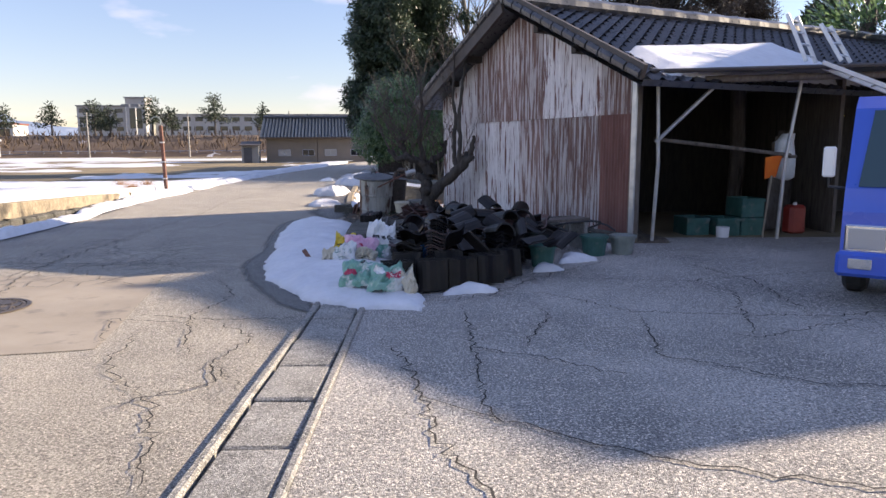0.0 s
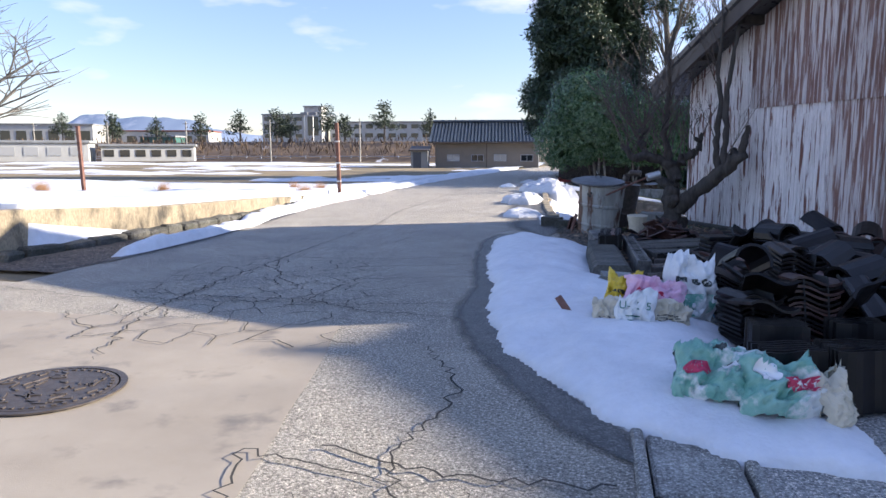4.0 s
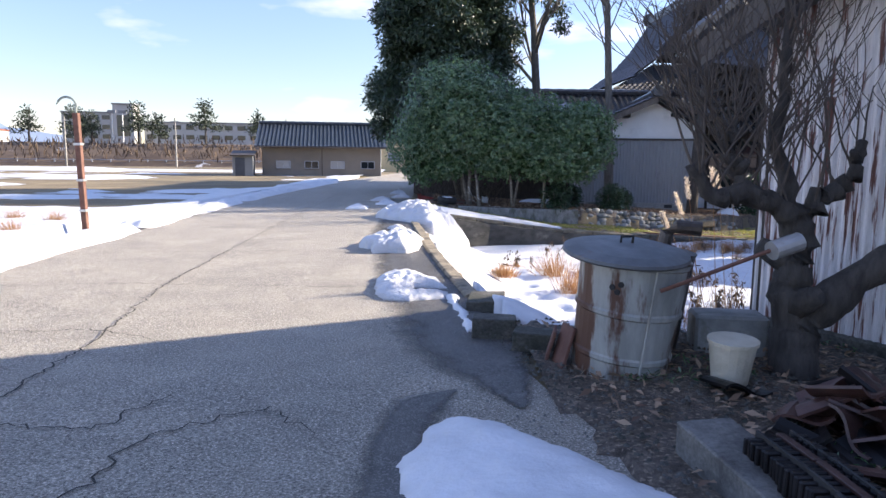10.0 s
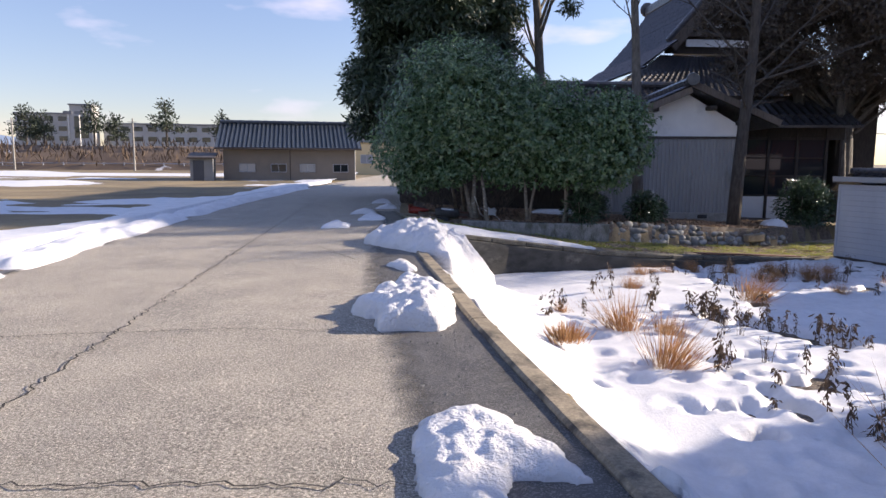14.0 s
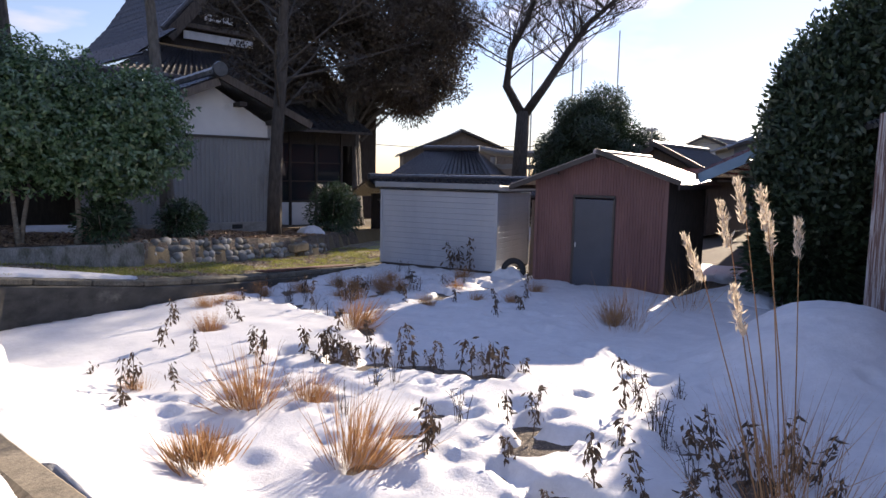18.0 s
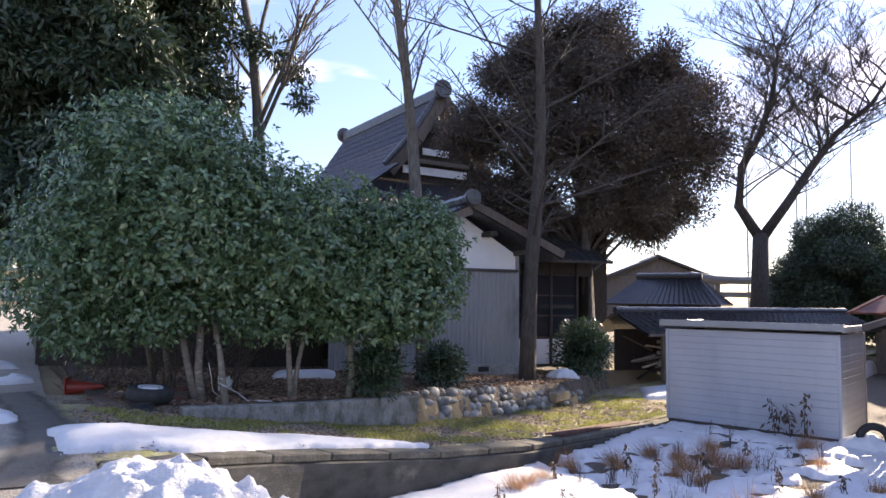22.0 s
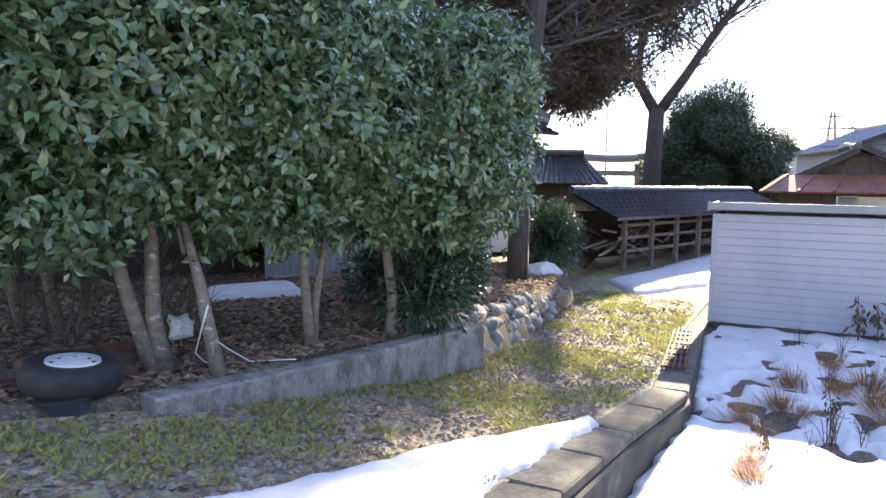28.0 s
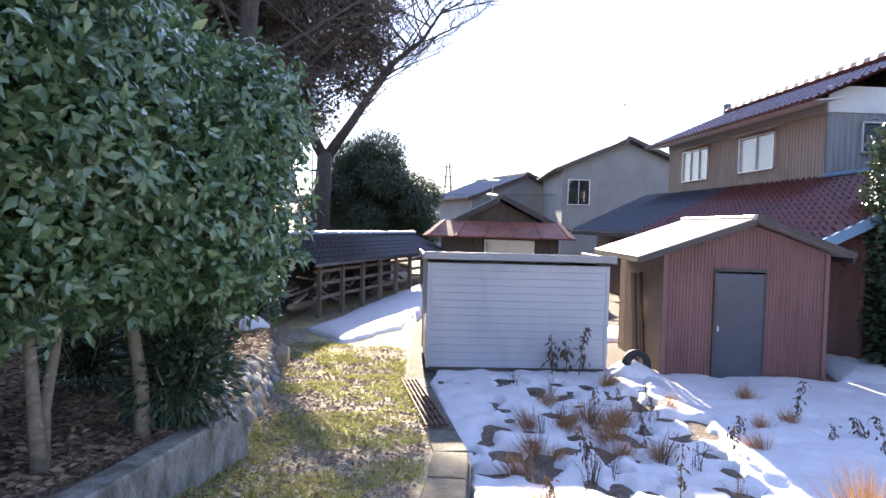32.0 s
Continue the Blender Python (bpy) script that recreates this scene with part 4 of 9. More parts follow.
def patch_snow(name, poly, height, label, rough=0.05, step=0.05, soft=0.35, mat=SNOW, base=None, lump=0.0, seed=0, edge=0.12):
    xs = np.arange(min(p[0] for p in poly) - 0.2, max(p[0] for p in poly) + 0.2, step)
    ys = np.arange(min(p[1] for p in poly) - 0.2, max(p[1] for p in poly) + 0.2, step)
    def fn(X, Y):
        d = inside(X, Y, poly) + edge * (fbm(X * 3.5, Y * 3.5, 21 + seed) - 0.5) + 0.05 * (fbm(X * 14, Y * 14, 4 + seed) - 0.5)
        h = height * (1 - np.exp(-np.clip(d, 0, 9) / soft)) ** 0.8 + rough * (fbm(X * 1.8, Y * 1.8, 8 + seed) - 0.5) * np.clip(d * 3, 0, 1)
        if lump:
            h = h * (1 - lump + 2 * lump * fbm(X * 3.2, Y * 3.2, 31 + seed)) + lump * np.clip(d * 4, 0, 1) * (0.22 * (np.abs(vnoise(X * 5, Y * 5, 5 + seed) - 0.5) - 0.2) + 0.16 * (vnoise(X * 12, Y * 12, 15 + seed) - 0.5) + 0.09 * (vnoise(X * 25, Y * 25, 25 + seed) - 0.5))
        return (base(X, Y) if base else 0.0) + np.where(d > 0, h + 0.012, np.maximum(-0.02 + d * 5, -1.2))
    return snow_sheet(name, xs, ys, fn, label, mat, "snow")


patch_snow("snow_patch", [(4.85, 5.15), (5.35, 4.85), (5.95, 4.75), (6.0, 5.2), (5.75, 5.7), (5.7, 6.9), (5.45, 7.6), (5.22, 8.35), (4.86, 8.75), (4.8, 9.9), (4.86, 10.55), (4.6, 11.05), (4.28, 11.6), (3.9, 11.95), (3.65, 12.05), (3.45, 11.5), (3.53, 10.36), (3.62, 9.6), (3.88, 8.2), (4.0, 7.2), (4.25, 6.2)], 0.14,
           "broad smooth patch of old snow at the road edge", rough=0.14, soft=0.22, step=0.03)
for k, (poly, h) in enumerate((([(6.15, 5.35), (6.75, 5.5), (6.35, 5.85)], 0.12), ([(7.15, 6.5), (7.6, 6.6), (7.3, 7.0)], 0.12), ([(7.6, 7.1), (8.1, 7.3), (7.75, 7.7)], 0.12),
                            ([(5.55, 11.12), (6.0, 11.25), (6.3, 11.6), (6.7, 11.75), (6.5, 12.25), (6.2, 12.1), (6.1, 11.7), (5.8, 11.4)], 0.14), ([(5.3, 9.1), (5.75, 9.25), (5.7, 9.4), (5.35, 9.3)], 0.14), ([(8.2, 9.0), (8.6, 8.7), (8.4, 9.5)], 0.1))):
    patch_snow("snow_remnant", poly, h, "small melting remnant of snow", soft=0.15, step=0.04, seed=k)
for k, (x, y, z) in enumerate(((5.55, 9.0, 0.06), (5.75, 8.3, 0.06))):
    patch_snow("snow_remnant", [(x - 0.2, y - 0.1), (x + 0.25, y - 0.06), (x + 0.2, y + 0.12), (x - 0.15, y + 0.1)], 0.08, "thin snow left on the stacked tiles", soft=0.08, step=0.03, seed=70 + k, base=lambda X, Y, z=z: z + 0 * X, edge=0.2)
# ploughed snow along the right edge
patch_snow("snow_lump", [(3.04, 16.45), (3.25, 16.65), (3.5, 16.5), (3.66, 16.3), (3.8, 15.72), (3.7, 15.68), (3.55, 15.74), (3.44, 15.74), (3.4, 15.58), (3.5, 15.46), (3.78, 15.42), (3.74, 15.18), (3.4, 15.06), (3.15, 15.15), (2.98, 15.8)], 0.1, "ring of melting snow on the lane's edge", step=0.02, soft=0.1, mat=SNOW_DIRTY, lump=0.3, seed=3, edge=0.16, rough=0.04)
patch_snow("snow_lump", [(3.74, 15.3), (3.86, 15.25), (3.92, 14.6), (3.98, 13.9), (3.9, 13.85), (3.82, 14.6)], 0.06, "thin streak of snow beside the road", step=0.025, soft=0.06, seed=5)
patch_snow("snow_lump", [(2.52, 19.2), (2.8, 18.5), (3.3, 18.35), (3.5, 18.8), (3.45, 19.9), (3.15, 20.5), (2.8, 20.2)], 0.22, "rough heap of ploughed snow on the asphalt", step=0.022, soft=0.14, mat=SNOW_DIRTY, lump=0.36, seed=7, edge=0.3, rough=0.1)
patch_snow("snow_lump", [(2.78, 22.0), (3.05, 21.5), (3.18, 21.5), (3.15, 22.1), (2.95, 22.4)], 0.09, "small heap of ploughed snow", step=0.03, soft=0.1, mat=SNOW_DIRTY, lump=0.3, seed=9, edge=0.25)
patch_snow("snow_lump", [(2.35, 24.6), (2.75, 23.9), (3.3, 23.2), (3.7, 22.8), (4.5, 24.0), (4.5, 25.0), (3.9, 25.4), (3.2, 25.4), (2.5, 25.5)], 0.4, "long rough heap of ploughed snow at the corner", step=0.03, soft=0.3, mat=SNOW_DIRTY, lump=0.4, seed=11, base=lambda X, Y: -0.5 * np.clip(X - 3.5, 0, 1))
for k, p in enumerate(((2.3, 29.6), (2.0, 31.5), (2.6, 33.5), (1.6, 27.6), (2.4, 36))):
    patch_snow("snow_lump", [(p[0] - 0.3, p[1] - 0.4), (p[0] + 0.35, p[1] - 0.3), (p[0] + 0.3, p[1] + 0.5), (p[0] - 0.25, p[1] + 0.4)], 0.12, "small heap of snow on the lane's edge", step=0.05, soft=0.2, lump=0.5, seed=20 + k)
patch_snow("snow_strip", [(2.9, 28.5), (2.95, 27.2), (4.1, 27.2), (5.4, 27.8), (7.4, 28.2), (7.5, 28.35), (5.6, 28.45), (4.3, 28.35)], 0.1, "strip of old snow along the path's edge", step=0.05, soft=0.15, base=lambda X, Y: lerp_on(X, PATH_Z) + 0.02, seed=13)


holes = np.concatenate([rng.uniform((5.4, 16.5), (11, 24), (70, 2)), rng.normal((6.8, 20.2), (1.2, 1.6), (60, 2)), rng.uniform((9, 22), (15, 29), (60, 2))])
hole_r = rng.uniform(0.004, 0.03, len(holes))
hole_d = rng.uniform(0.02, 0.1, len(holes))


melted = np.concatenate([np.array([(7.9, 23.2), (8.1, 22.8), (8.4, 22.5), (8.65, 22.0), (8.85, 21.6), (8.5, 22.3), (6.22, 22.45), (6.15, 20.6), (9.24, 24.5), (7.42, 25.6), (12.48, 22.0), (7.6, 19.9), (7.3, 20.0), (8.4, 18.9), (6.9, 19.2), (7.8, 18.2), (8.2, 18.3)]), rng.uniform((9.4, 25.4), (14.0, 28.4), (120, 2)), rng.uniform((5.6, 18.5), (10, 24.5), (12, 2))])
melt_r = np.concatenate([rng.uniform(0.015, 0.05, 17), rng.uniform(0.003, 0.022, len(melted) - 17)])


def garden_snow(X, Y):
    bank_d = X - lerp_on(Y, ROAD_R) - 0.17
    bank = np.clip(1 - bank_d / lerp_on(Y, [(14, 1.2), (20, 1.6), (24, 2.3), (26.5, 2.6)]), 0, 1) * np.clip((26.2 - 0.1 * X - Y) / 1.6, 0, 1)
    z = -0.985 + 0.95 * bank ** 1.3 * (0.85 + 0.3 * fbm(X * 1.6, Y * 1.6, 40)) + 0.09 * (fbm(X * 1.1, Y * 1.1, 41) - 0.5) + 0.16 * bank * (np.abs(vnoise(X * 3, Y * 3, 42) - 0.5) - 0.2)
    for (hx, hy), hr, hd in zip(holes, hole_r, hole_d):
        r2 = (X - hx) ** 2 + (Y - hy) ** 2
        z = z - hd * np.exp(-(r2 / hr) ** 1.5) + 0.014 * np.exp(-((np.sqrt(r2) - 1.5 * math.sqrt(hr)) / 0.06) ** 2)
    wob = fbm(X * 5, Y * 5, 47)
    for (hx, hy), hr in zip(melted, melt_r):
        z = z - 0.2 * np.exp(-(((X - hx) ** 2 * 0.5 + (Y - hy) ** 2) / (hr * (0.35 + 1.3 * wob))) ** 2)
    thin = np.clip((X - 8.2) * 0.35, 0, 1) * np.clip((Y - 22.5) * 0.4, 0, 1)
    z = z - thin * 0.06 * np.clip(fbm(X * 3.2, Y * 3.2, 44) * 2.6 - 0.98, 0, 1)
    pile = 0.85 * np.exp(-(((X - 12.3) / 1.9) ** 2 + ((Y - 18.9) / 1.15) ** 2) ** 1.4) + 0.45 * np.exp(-(((X - 9.8) / 1.4) ** 2 + ((Y - 17.0) / 1.0) ** 2)) + 0.7 * np.exp(-(((X - 5.3) / 1.2) ** 2 + ((Y - 14.6) / 0.9) ** 2))
    z = z + 0.85 * pile * (0.9 + 0.2 * fbm(X * 2, Y * 2, 45))
    out = (Y < garden_lo(X) - 0.3) | (Y > kerb_y(X) - 0.14) | (X < lerp_on(Y, ROAD_R) + 0.145)
    return np.where(out, -1.3, z)


g = Geo().grid(np.arange(3.6, 30, 0.22), np.arange(14, 33, 0.22), lambda X, Y: np.where((X > lerp_on(Y, ROAD_R) + 0.3) & (Y < kerb_y(X) - 0.1) & (Y > garden_lo(X) + 0.1), -1.11 + 0.03 * fbm(X * 3, Y * 3, 77), -1.6))
setting("garden_soil", g, DIRT, "dark soil of the sunken vegetable garden", "soil", smooth=True)
g = Geo().grid(np.arange(3.4, 15.6, 0.06), np.arange(13.5, 29.6, 0.07), garden_snow)
solo("garden_snow", g, SNOW, "trampled snow over the sunken vegetable garden", "snow", kind="stuff", smooth=True)


def field_snow(X, Y):
    n = fbm(X * 0.11, Y * 0.22, 50) + 0.35 * (fbm(X * 0.6, Y * 0.9, 51) - 0.5)
    edge = np.clip(1.2 - (lerp_on(Y, FIELD_L) - X - 0.5) * 0.8, 0, 1) * (Y > 10)
    n = n + 0.5 * edge * (X < lerp_on(Y, FIELD_L) - 0.3)
    n = n + 0.3 * (fbm(X * 0.04, Y * 0.75, 57) - 0.5)
    near = np.clip((27 - Y) / 8, 0, 1)
    far_thin = np.clip((Y - 21) / 12, 0, 1) * 0.2 + 0.06
    h = 0.02 + np.clip((n + 0.16 * near - 0.43 - far_thin) * 0.9, -0.12, 0.08) + 0.03 * fbm(X * 1.5, Y * 1.5, 52)
    return np.where((X < lerp_on(Y, FIELD_L) - 0.45) & (Y > 8.9 - (X + 2.2) * 0.16), field_z(Y) + h, -0.5)


solo("field_snow", Geo().grid(np.concatenate([np.arange(-80, -14, 1.2), np.arange(-14, -1.2, 0.16)]), np.concatenate([np.arange(8.6, 34, 0.16), np.arange(34, 90, 0.7)]), field_snow), SNOW,
     "snow lying in sheets over the field", "snow", kind="stuff", smooth=True)
# snow ridge pushed along the left edge
def verge_snow(X, Y):
    c = lerp_on(Y, ROAD_L) + np.interp(Y, [9, 12, 18], [0.0, -0.02, -0.15]) + 0.22 * (fbm(Y * 0.7, Y * 0 + 1, 61) - 0.5)
    d = np.abs(X - c)
    gap = np.clip((fbm(Y * 0.6, Y * 0 + 3, 62) - 0.38 + np.clip((Y - 13) * 0.05, 0, 0.2)) * 6, 0, 1)
    wide = np.interp(Y, [9, 12.5, 15, 22], [0.13, 0.16, 0.3, 0.36])
    h = 0.19 * np.exp(-(d / wide) ** 4) * gap * (0.6 + 0.7 * fbm(X * 5, Y * 2.2, 63))
    return h - 0.045
solo("verge_snow", Geo().grid(np.arange(-3.4, -0.3, 0.04), np.arange(8.8, 48, 0.08), verge_snow), SNOW, "ridge of ploughed snow along the lane", "snow", kind="stuff", smooth=True)
patch_snow("snow_bank", [(-6, 8.5), (-6, 6.2), (-2.4, 6.75), (-1.15, 7.2), (-1.35, 7.5), (-2.0, 8.0), (-2.6, 8.1)], 0.45, "bank of old snow at the corner", step=0.06, soft=0.5, seed=17)


# ---- corrugated shed, open store, truck and the things beside the lane ----
def sheet_geo(w, z0, tops, pitch=0.064, amp=0.009, seg=6, square=False):
    """A ribbed sheet in the xz plane; tops(x) gives the upper edge."""
    g, n = Geo(), int(round(w / pitch * seg))
    for i in range(n + 1):
        x = w * i / n
        ph = (x / pitch) % 1
        y = (amp if ph < 0.32 else -amp) if square else amp * math.sin(2 * math.pi * x / pitch)
        g.v += [(x, -y, z0), (x, -y, tops(x))]
        if i:
            k = 2 * i
            g.f.append((k - 2, k, k + 1, k - 1))
    return g


def tiled_roof(a, b, c, d, mat, name, parent, pitch=0.27, course=0.25, amp=0.035, label=""):
    """Wavy courses of tiles over the slope a (eave start), b (eave end), c (ridge end), d (ridge start)."""
    a, b, c, d = (Vector(p) for p in (a, b, c, d))
    nu, nv = max(2, int((b - a).length / pitch)), max(2, int((d - a).length / course))
    nrm = (b - a).cross(d - a).normalized()
    if nrm.z < 0:
        nrm.negate()
    g, per = Geo(), 6
    cols = nu * per + 1
    for j in range(nv):
        for e in (0, 1):
            v = (j + e * 1.08) / nv
            for i in range(cols):
                u = i / (cols - 1)
                ph = (i % per) / per
                wave = amp * (math.sin(2 * math.pi * ph) + 0.35 * math.sin(4 * math.pi * ph))
                p = a.lerp(b, u).lerp(d.lerp(c, u), min(v, 1.0)) + nrm * (wave + (0.035 if e == 0 else 0.0))
                g.v.append(tuple(p))
        o = j * 2 * cols
        for i in range(cols - 1):
            g.f.append((o + i, o + i + 1, o + cols + i + 1, o + cols + i))
    under = nrm * 0.06
    g.add([a - under, b - under, c - under, d - under], [(0, 3, 2, 1)])
    g.add([a + nrm * 0.03, b + nrm * 0.03, b - under, a - under], [(0, 3, 2, 1)])
    return part(name, g, mat, parent, label, smooth=False, kind="stuff")


def ridge_cap(p, q, mat, parent, r=0.12, name="ridge_cap"):
    p, q = Vector(p), Vector(q)
    g, n = Geo(), max(2, int((q - p).length / 0.3))
    g.tube([p.lerp(q, i / n) for i in range(n + 1)], [r * (1 + 0.12 * (i % 2)) for i in range(n + 1)], 8)
    g.box(tuple((p + q) / 2 - Vector((0, 0, r))), (0.01, 0.01, 0.01))
    return part(name, g, mat, parent)


SHED = pose(6.3, 14.1, 0.0, 0, 0, -63.4)
shed = thing("corrugated_shed", SHED, "weathered farm shed clad in rust-streaked corrugated iron", "shed")
roofline = lambda x: 2.42 + (3.7 - 2.42) * (1 - abs(x - 3.05) / (3.05 if x < 3.05 else 2.88))
mats = {"p": CORR_PALE, "r": CORR_RUST, "b": CORR_BROWN}
wd = 5.93 / 8
for i in range(8):
    x0 = i * wd
    kind = "pprrrppr"[i]
    part("wall_sheet", sheet_geo(wd + 0.03, 1.86, lambda x: roofline(x0 + x)), mats[kind], shed, m=pose(x0, -0.03 - 0.004 * (i % 2), 0, 0, 0, 0))
    kind = "pppprrpb"[i] if i != 6 else "r"
    part("wall_sheet", sheet_geo(wd + 0.03, 0.12, lambda x: 1.93 + 0.02 * math.sin(i * 2.3)), mats[kind], shed, m=pose(x0, -0.012 - 0.004 * (i % 2), 0, 0, 0, 0))
part("side_wall", sheet_geo(10.6, -1.25, lambda x: 2.4), CORR_RUST, shed, "rust-brown side wall", m=pose(0, 0, 0, 0, 0, 92.5))
part("back_wall", Geo().box((2.96, 11.6, 0.9), (5.9, 0.06, 4.2)), CORR_BROWN, shed)
g = Geo().box((2.96, 0.05, 0.06), (5.9, 0.2, 0.14), bev=0.02)
part("plinth", g, CONCRETE_DARK, shed)
part("corner_post", Geo().box((5.9, 0.02, 1.25), (0.12, 0.12, 2.5), bev=0.01), TIMBER, shed)
part("corner_post", Geo().box((0.02, 0.04, 1.25), (0.1, 0.1, 2.5), bev=0.01), TIMBER_DARK, shed)
part("corner_trim", Geo().box((5.95, -0.06, 1.25), (0.09, 0.03, 2.4), bev=0.004), GALV, shed)
for x in (0.7, 1.6, 3.9, 4.9):
    part("purlin", Geo().box((x, -0.15, roofline(x) - 0.03), (0.12, 0.4, 0.12), bev=0.01), TIMBER_DARK, shed)
el, er, pk = (-0.42, 2.26), (6.5, 2.24), (3.05, 3.83)
tiled_roof((el[0], 12.0, el[1]), (el[0], -0.45, el[1]), (pk[0], -0.45, pk[1]), (pk[0], 12.0, pk[1]), TILE_ROOF, "roof_slope", shed)
tiled_roof((er[0], -0.45, er[1]), (er[0], 12.0, er[1]), (pk[0], 12.0, pk[1]), (pk[0], -0.45, pk[1]), TILE_ROOF, "roof_slope", shed)
ridge_cap((pk[0], -0.5, pk[1] + 0.1), (pk[0], 12.0, pk[1] + 0.1), TILE_ROOF, shed)
for e in (el, er):
    g = Geo().slab([(e[0], -0.5, e[1] + 0.02), (pk[0], -0.5, pk[1] + 0.02), (pk[0], -0.44, pk[1] + 0.02), (e[0], -0.44, e[1] + 0.02)], 0.2)
    part("bargeboard", g, TRIM_DARK, shed)
    q = Geo()
    for k in range(13):
        t = k / 12.5
        q.tube([(e[0] + (pk[0] - e[0]) * t, -0.47, e[1] + (pk[1] - e[1]) * t + 0.09), (e[0] + (pk[0] - e[0]) * (t + 0.07), -0.47, e[1] + (pk[1] - e[1]) * (t + 0.07) + 0.1)], 0.075, 8)
    part("verge_tiles", q, TILE_ROOF, shed)
g = Geo().grid(np.linspace(0, 1, 20), np.linspace(0, 1, 30), lambda X, Y: 0.06 + 0.05 * fbm(X * 5, Y * 8, 71) - 0.1 * (np.minimum(np.minimum(X, 1 - X), np.minimum(Y, 1 - Y)) < 0.04))
g.v = [(er[0] - 0.15 - u * 2.1 * (0.45 + 0.55 * v), 0.1 + v * 4.9, er[1] + 0.12 + (u * 2.1 * (0.45 + 0.55 * v)) * 0.454 + z) for u, v, z in g.v]
solo("roof_snow", g, SNOW, "sheet of snow left on the tiled roof", "snow", m=SHED, kind="stuff", smooth=True)

# open store beside the shed
store = thing("open_store", (9.25, 8.9, -0.05, 0, 0, 0), "dark open-fronted store of poles and sheets", "shed")
part("front_beam", Geo().tube([(-0.25, 0, 2.36), (6.9, -0.46, 2.49)], 0.05, 8), TIMBER, store)
part("roof_sheet", Geo().slab([(-0.3, -0.25, 2.5), (7.0, -0.76, 2.61), (7.0, 5, 2.75), (-0.3, 5, 2.75)], 0.03), GALV, store, "dull sheet-iron roof")
part("roof_edge", Geo().tube([(-0.3, -0.27, 2.47), (7.0, -0.78, 2.59)], 0.03, 6), TRIM_DARK, store)
for x, y, r, mt in ((0.02, 0.0, 0.028, GALV), (2.05, 0.35, 0.028, GALV), (4.15, -0.25, 0.03, GALV), (2.5, 3.0, 0.14, TIMBER)):
    part("post", Geo().tube([(x, y, -0.02), (x + 0.05, y, 1.2), (x + (0.22 if x == 2.05 else 0), y, 2.45)], r, 8), mt, store)
part("brace", Geo().tube([(0.02, 0, 1.5), (0.95, 0, 2.4)], 0.03, 8), GALV, store)
part("rail", Geo().tube([(0.02, 0.05, 1.55), (1.2, 0.25, 1.42), (2.2, 0.4, 1.3)], 0.03, 8), TIMBER, store)
# back wall and left side wall use the darker of the timber colours
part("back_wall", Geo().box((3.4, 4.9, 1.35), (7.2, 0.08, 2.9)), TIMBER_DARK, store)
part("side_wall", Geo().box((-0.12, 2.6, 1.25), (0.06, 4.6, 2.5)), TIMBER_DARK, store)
part("side_wall", Geo().box((3.35, 2.9, 1.25), (0.06, 3.6, 2.5)), TIMBER, store)
for k in range(7):
    part("leaning_board", Geo().slab([(2.45 + 0.12 * k, 1.6 + 0.12 * k, 0.0), (2.6 + 0.12 * k, 1.6 + 0.12 * k, 0.0), (2.85 + 0.11 * k, 2.0 + 0.12 * k, 1.5 + 0.1 * (k % 3)), (2.7 + 0.11 * k, 2.0 + 0.12 * k, 1.5 + 0.1 * (k % 3))], 0.02), TIMBER, store)


def crate(m, mat, label, sx=0.36, sy=0.5, sz=0.3):
    c = thing("plastic_crate", m, label, "crate", "crates in the store")
    g = Geo()
    for x in (-1, 1):
        g.box((x * sx / 2, 0, sz / 2), (0.02, sy, sz), bev=0.005)
        g.box((0, x * sy / 2, sz / 2), (sx, 0.02, sz), bev=0.005)
    g.box((0, 0, 0.01), (sx, sy, 0.02))
    part("body", g, mat, c)
    part("rim", Geo().box((0, -sy / 2 - 0.015, sz - 0.03), (sx + 0.03, 0.02, 0.05), bev=0.005), mat, c)
    return c


for x, y, z in ((10.3, 10.1, -0.05), (10.75, 10.0, -0.05), (11.15, 10.05, -0.05), (11.15, 10.05, 0.26)):
    crate(pose(x, y, z, 0, 0, 5), GREEN_PLASTIC, "dark green plastic harvest crate in the store")
g = Geo().lathe([(0.06, 0), (0.09, 0.02), (0.1, 0.2), (0.095, 0.2)], 14)
bucket = thing("small_pail", (10.55, 9.45, -0.05), "small white pail in front of the crates", "pail")
part("body", g, WHITE_PLASTIC, bucket)
sign = thing("triangle_reflector", (12.75, 10.4, 1.95, 90, 0, 0), "pale yellow warning triangle on the dark wall", "reflector")
part("plate", Geo().prism([(-0.13, -0.08), (0.13, -0.08), (0, 0.11)], 0, 0.012), BAG_YELLOW, sign)
rake = thing("orange_snow_shovel", (11.15, 9.4, -0.05, 6, 0, 10), "orange plastic snow shovel hung in the store", "shovel")
part("handle", Geo().tube([(0, 0, 0), (0.02, 0, 1.0)], 0.016, 8), TIMBER_PALE, rake)
part("blade", Geo().slab([(-0.13, 0, 1.28), (0.15, 0, 1.32), (0.12, 0.06, 0.98), (-0.06, 0.06, 0.95)], 0.02), ORANGE, rake)
sack = thing("white_sack", (11.6, 9.75, 0.0), "crumpled white sack tied to a post", "sack")
g = Geo().lathe([(0.05, 0.85), (0.14, 0.9), (0.17, 1.15), (0.15, 1.45), (0.09, 1.58)], 12)
g.v = [(x + 0.03 * math.sin(z * 17 + y * 9), y + 0.02 * math.sin(z * 23), z) for x, y, z in g.v]
part("bag", g, BAG_WHITE, sack, smooth=True)
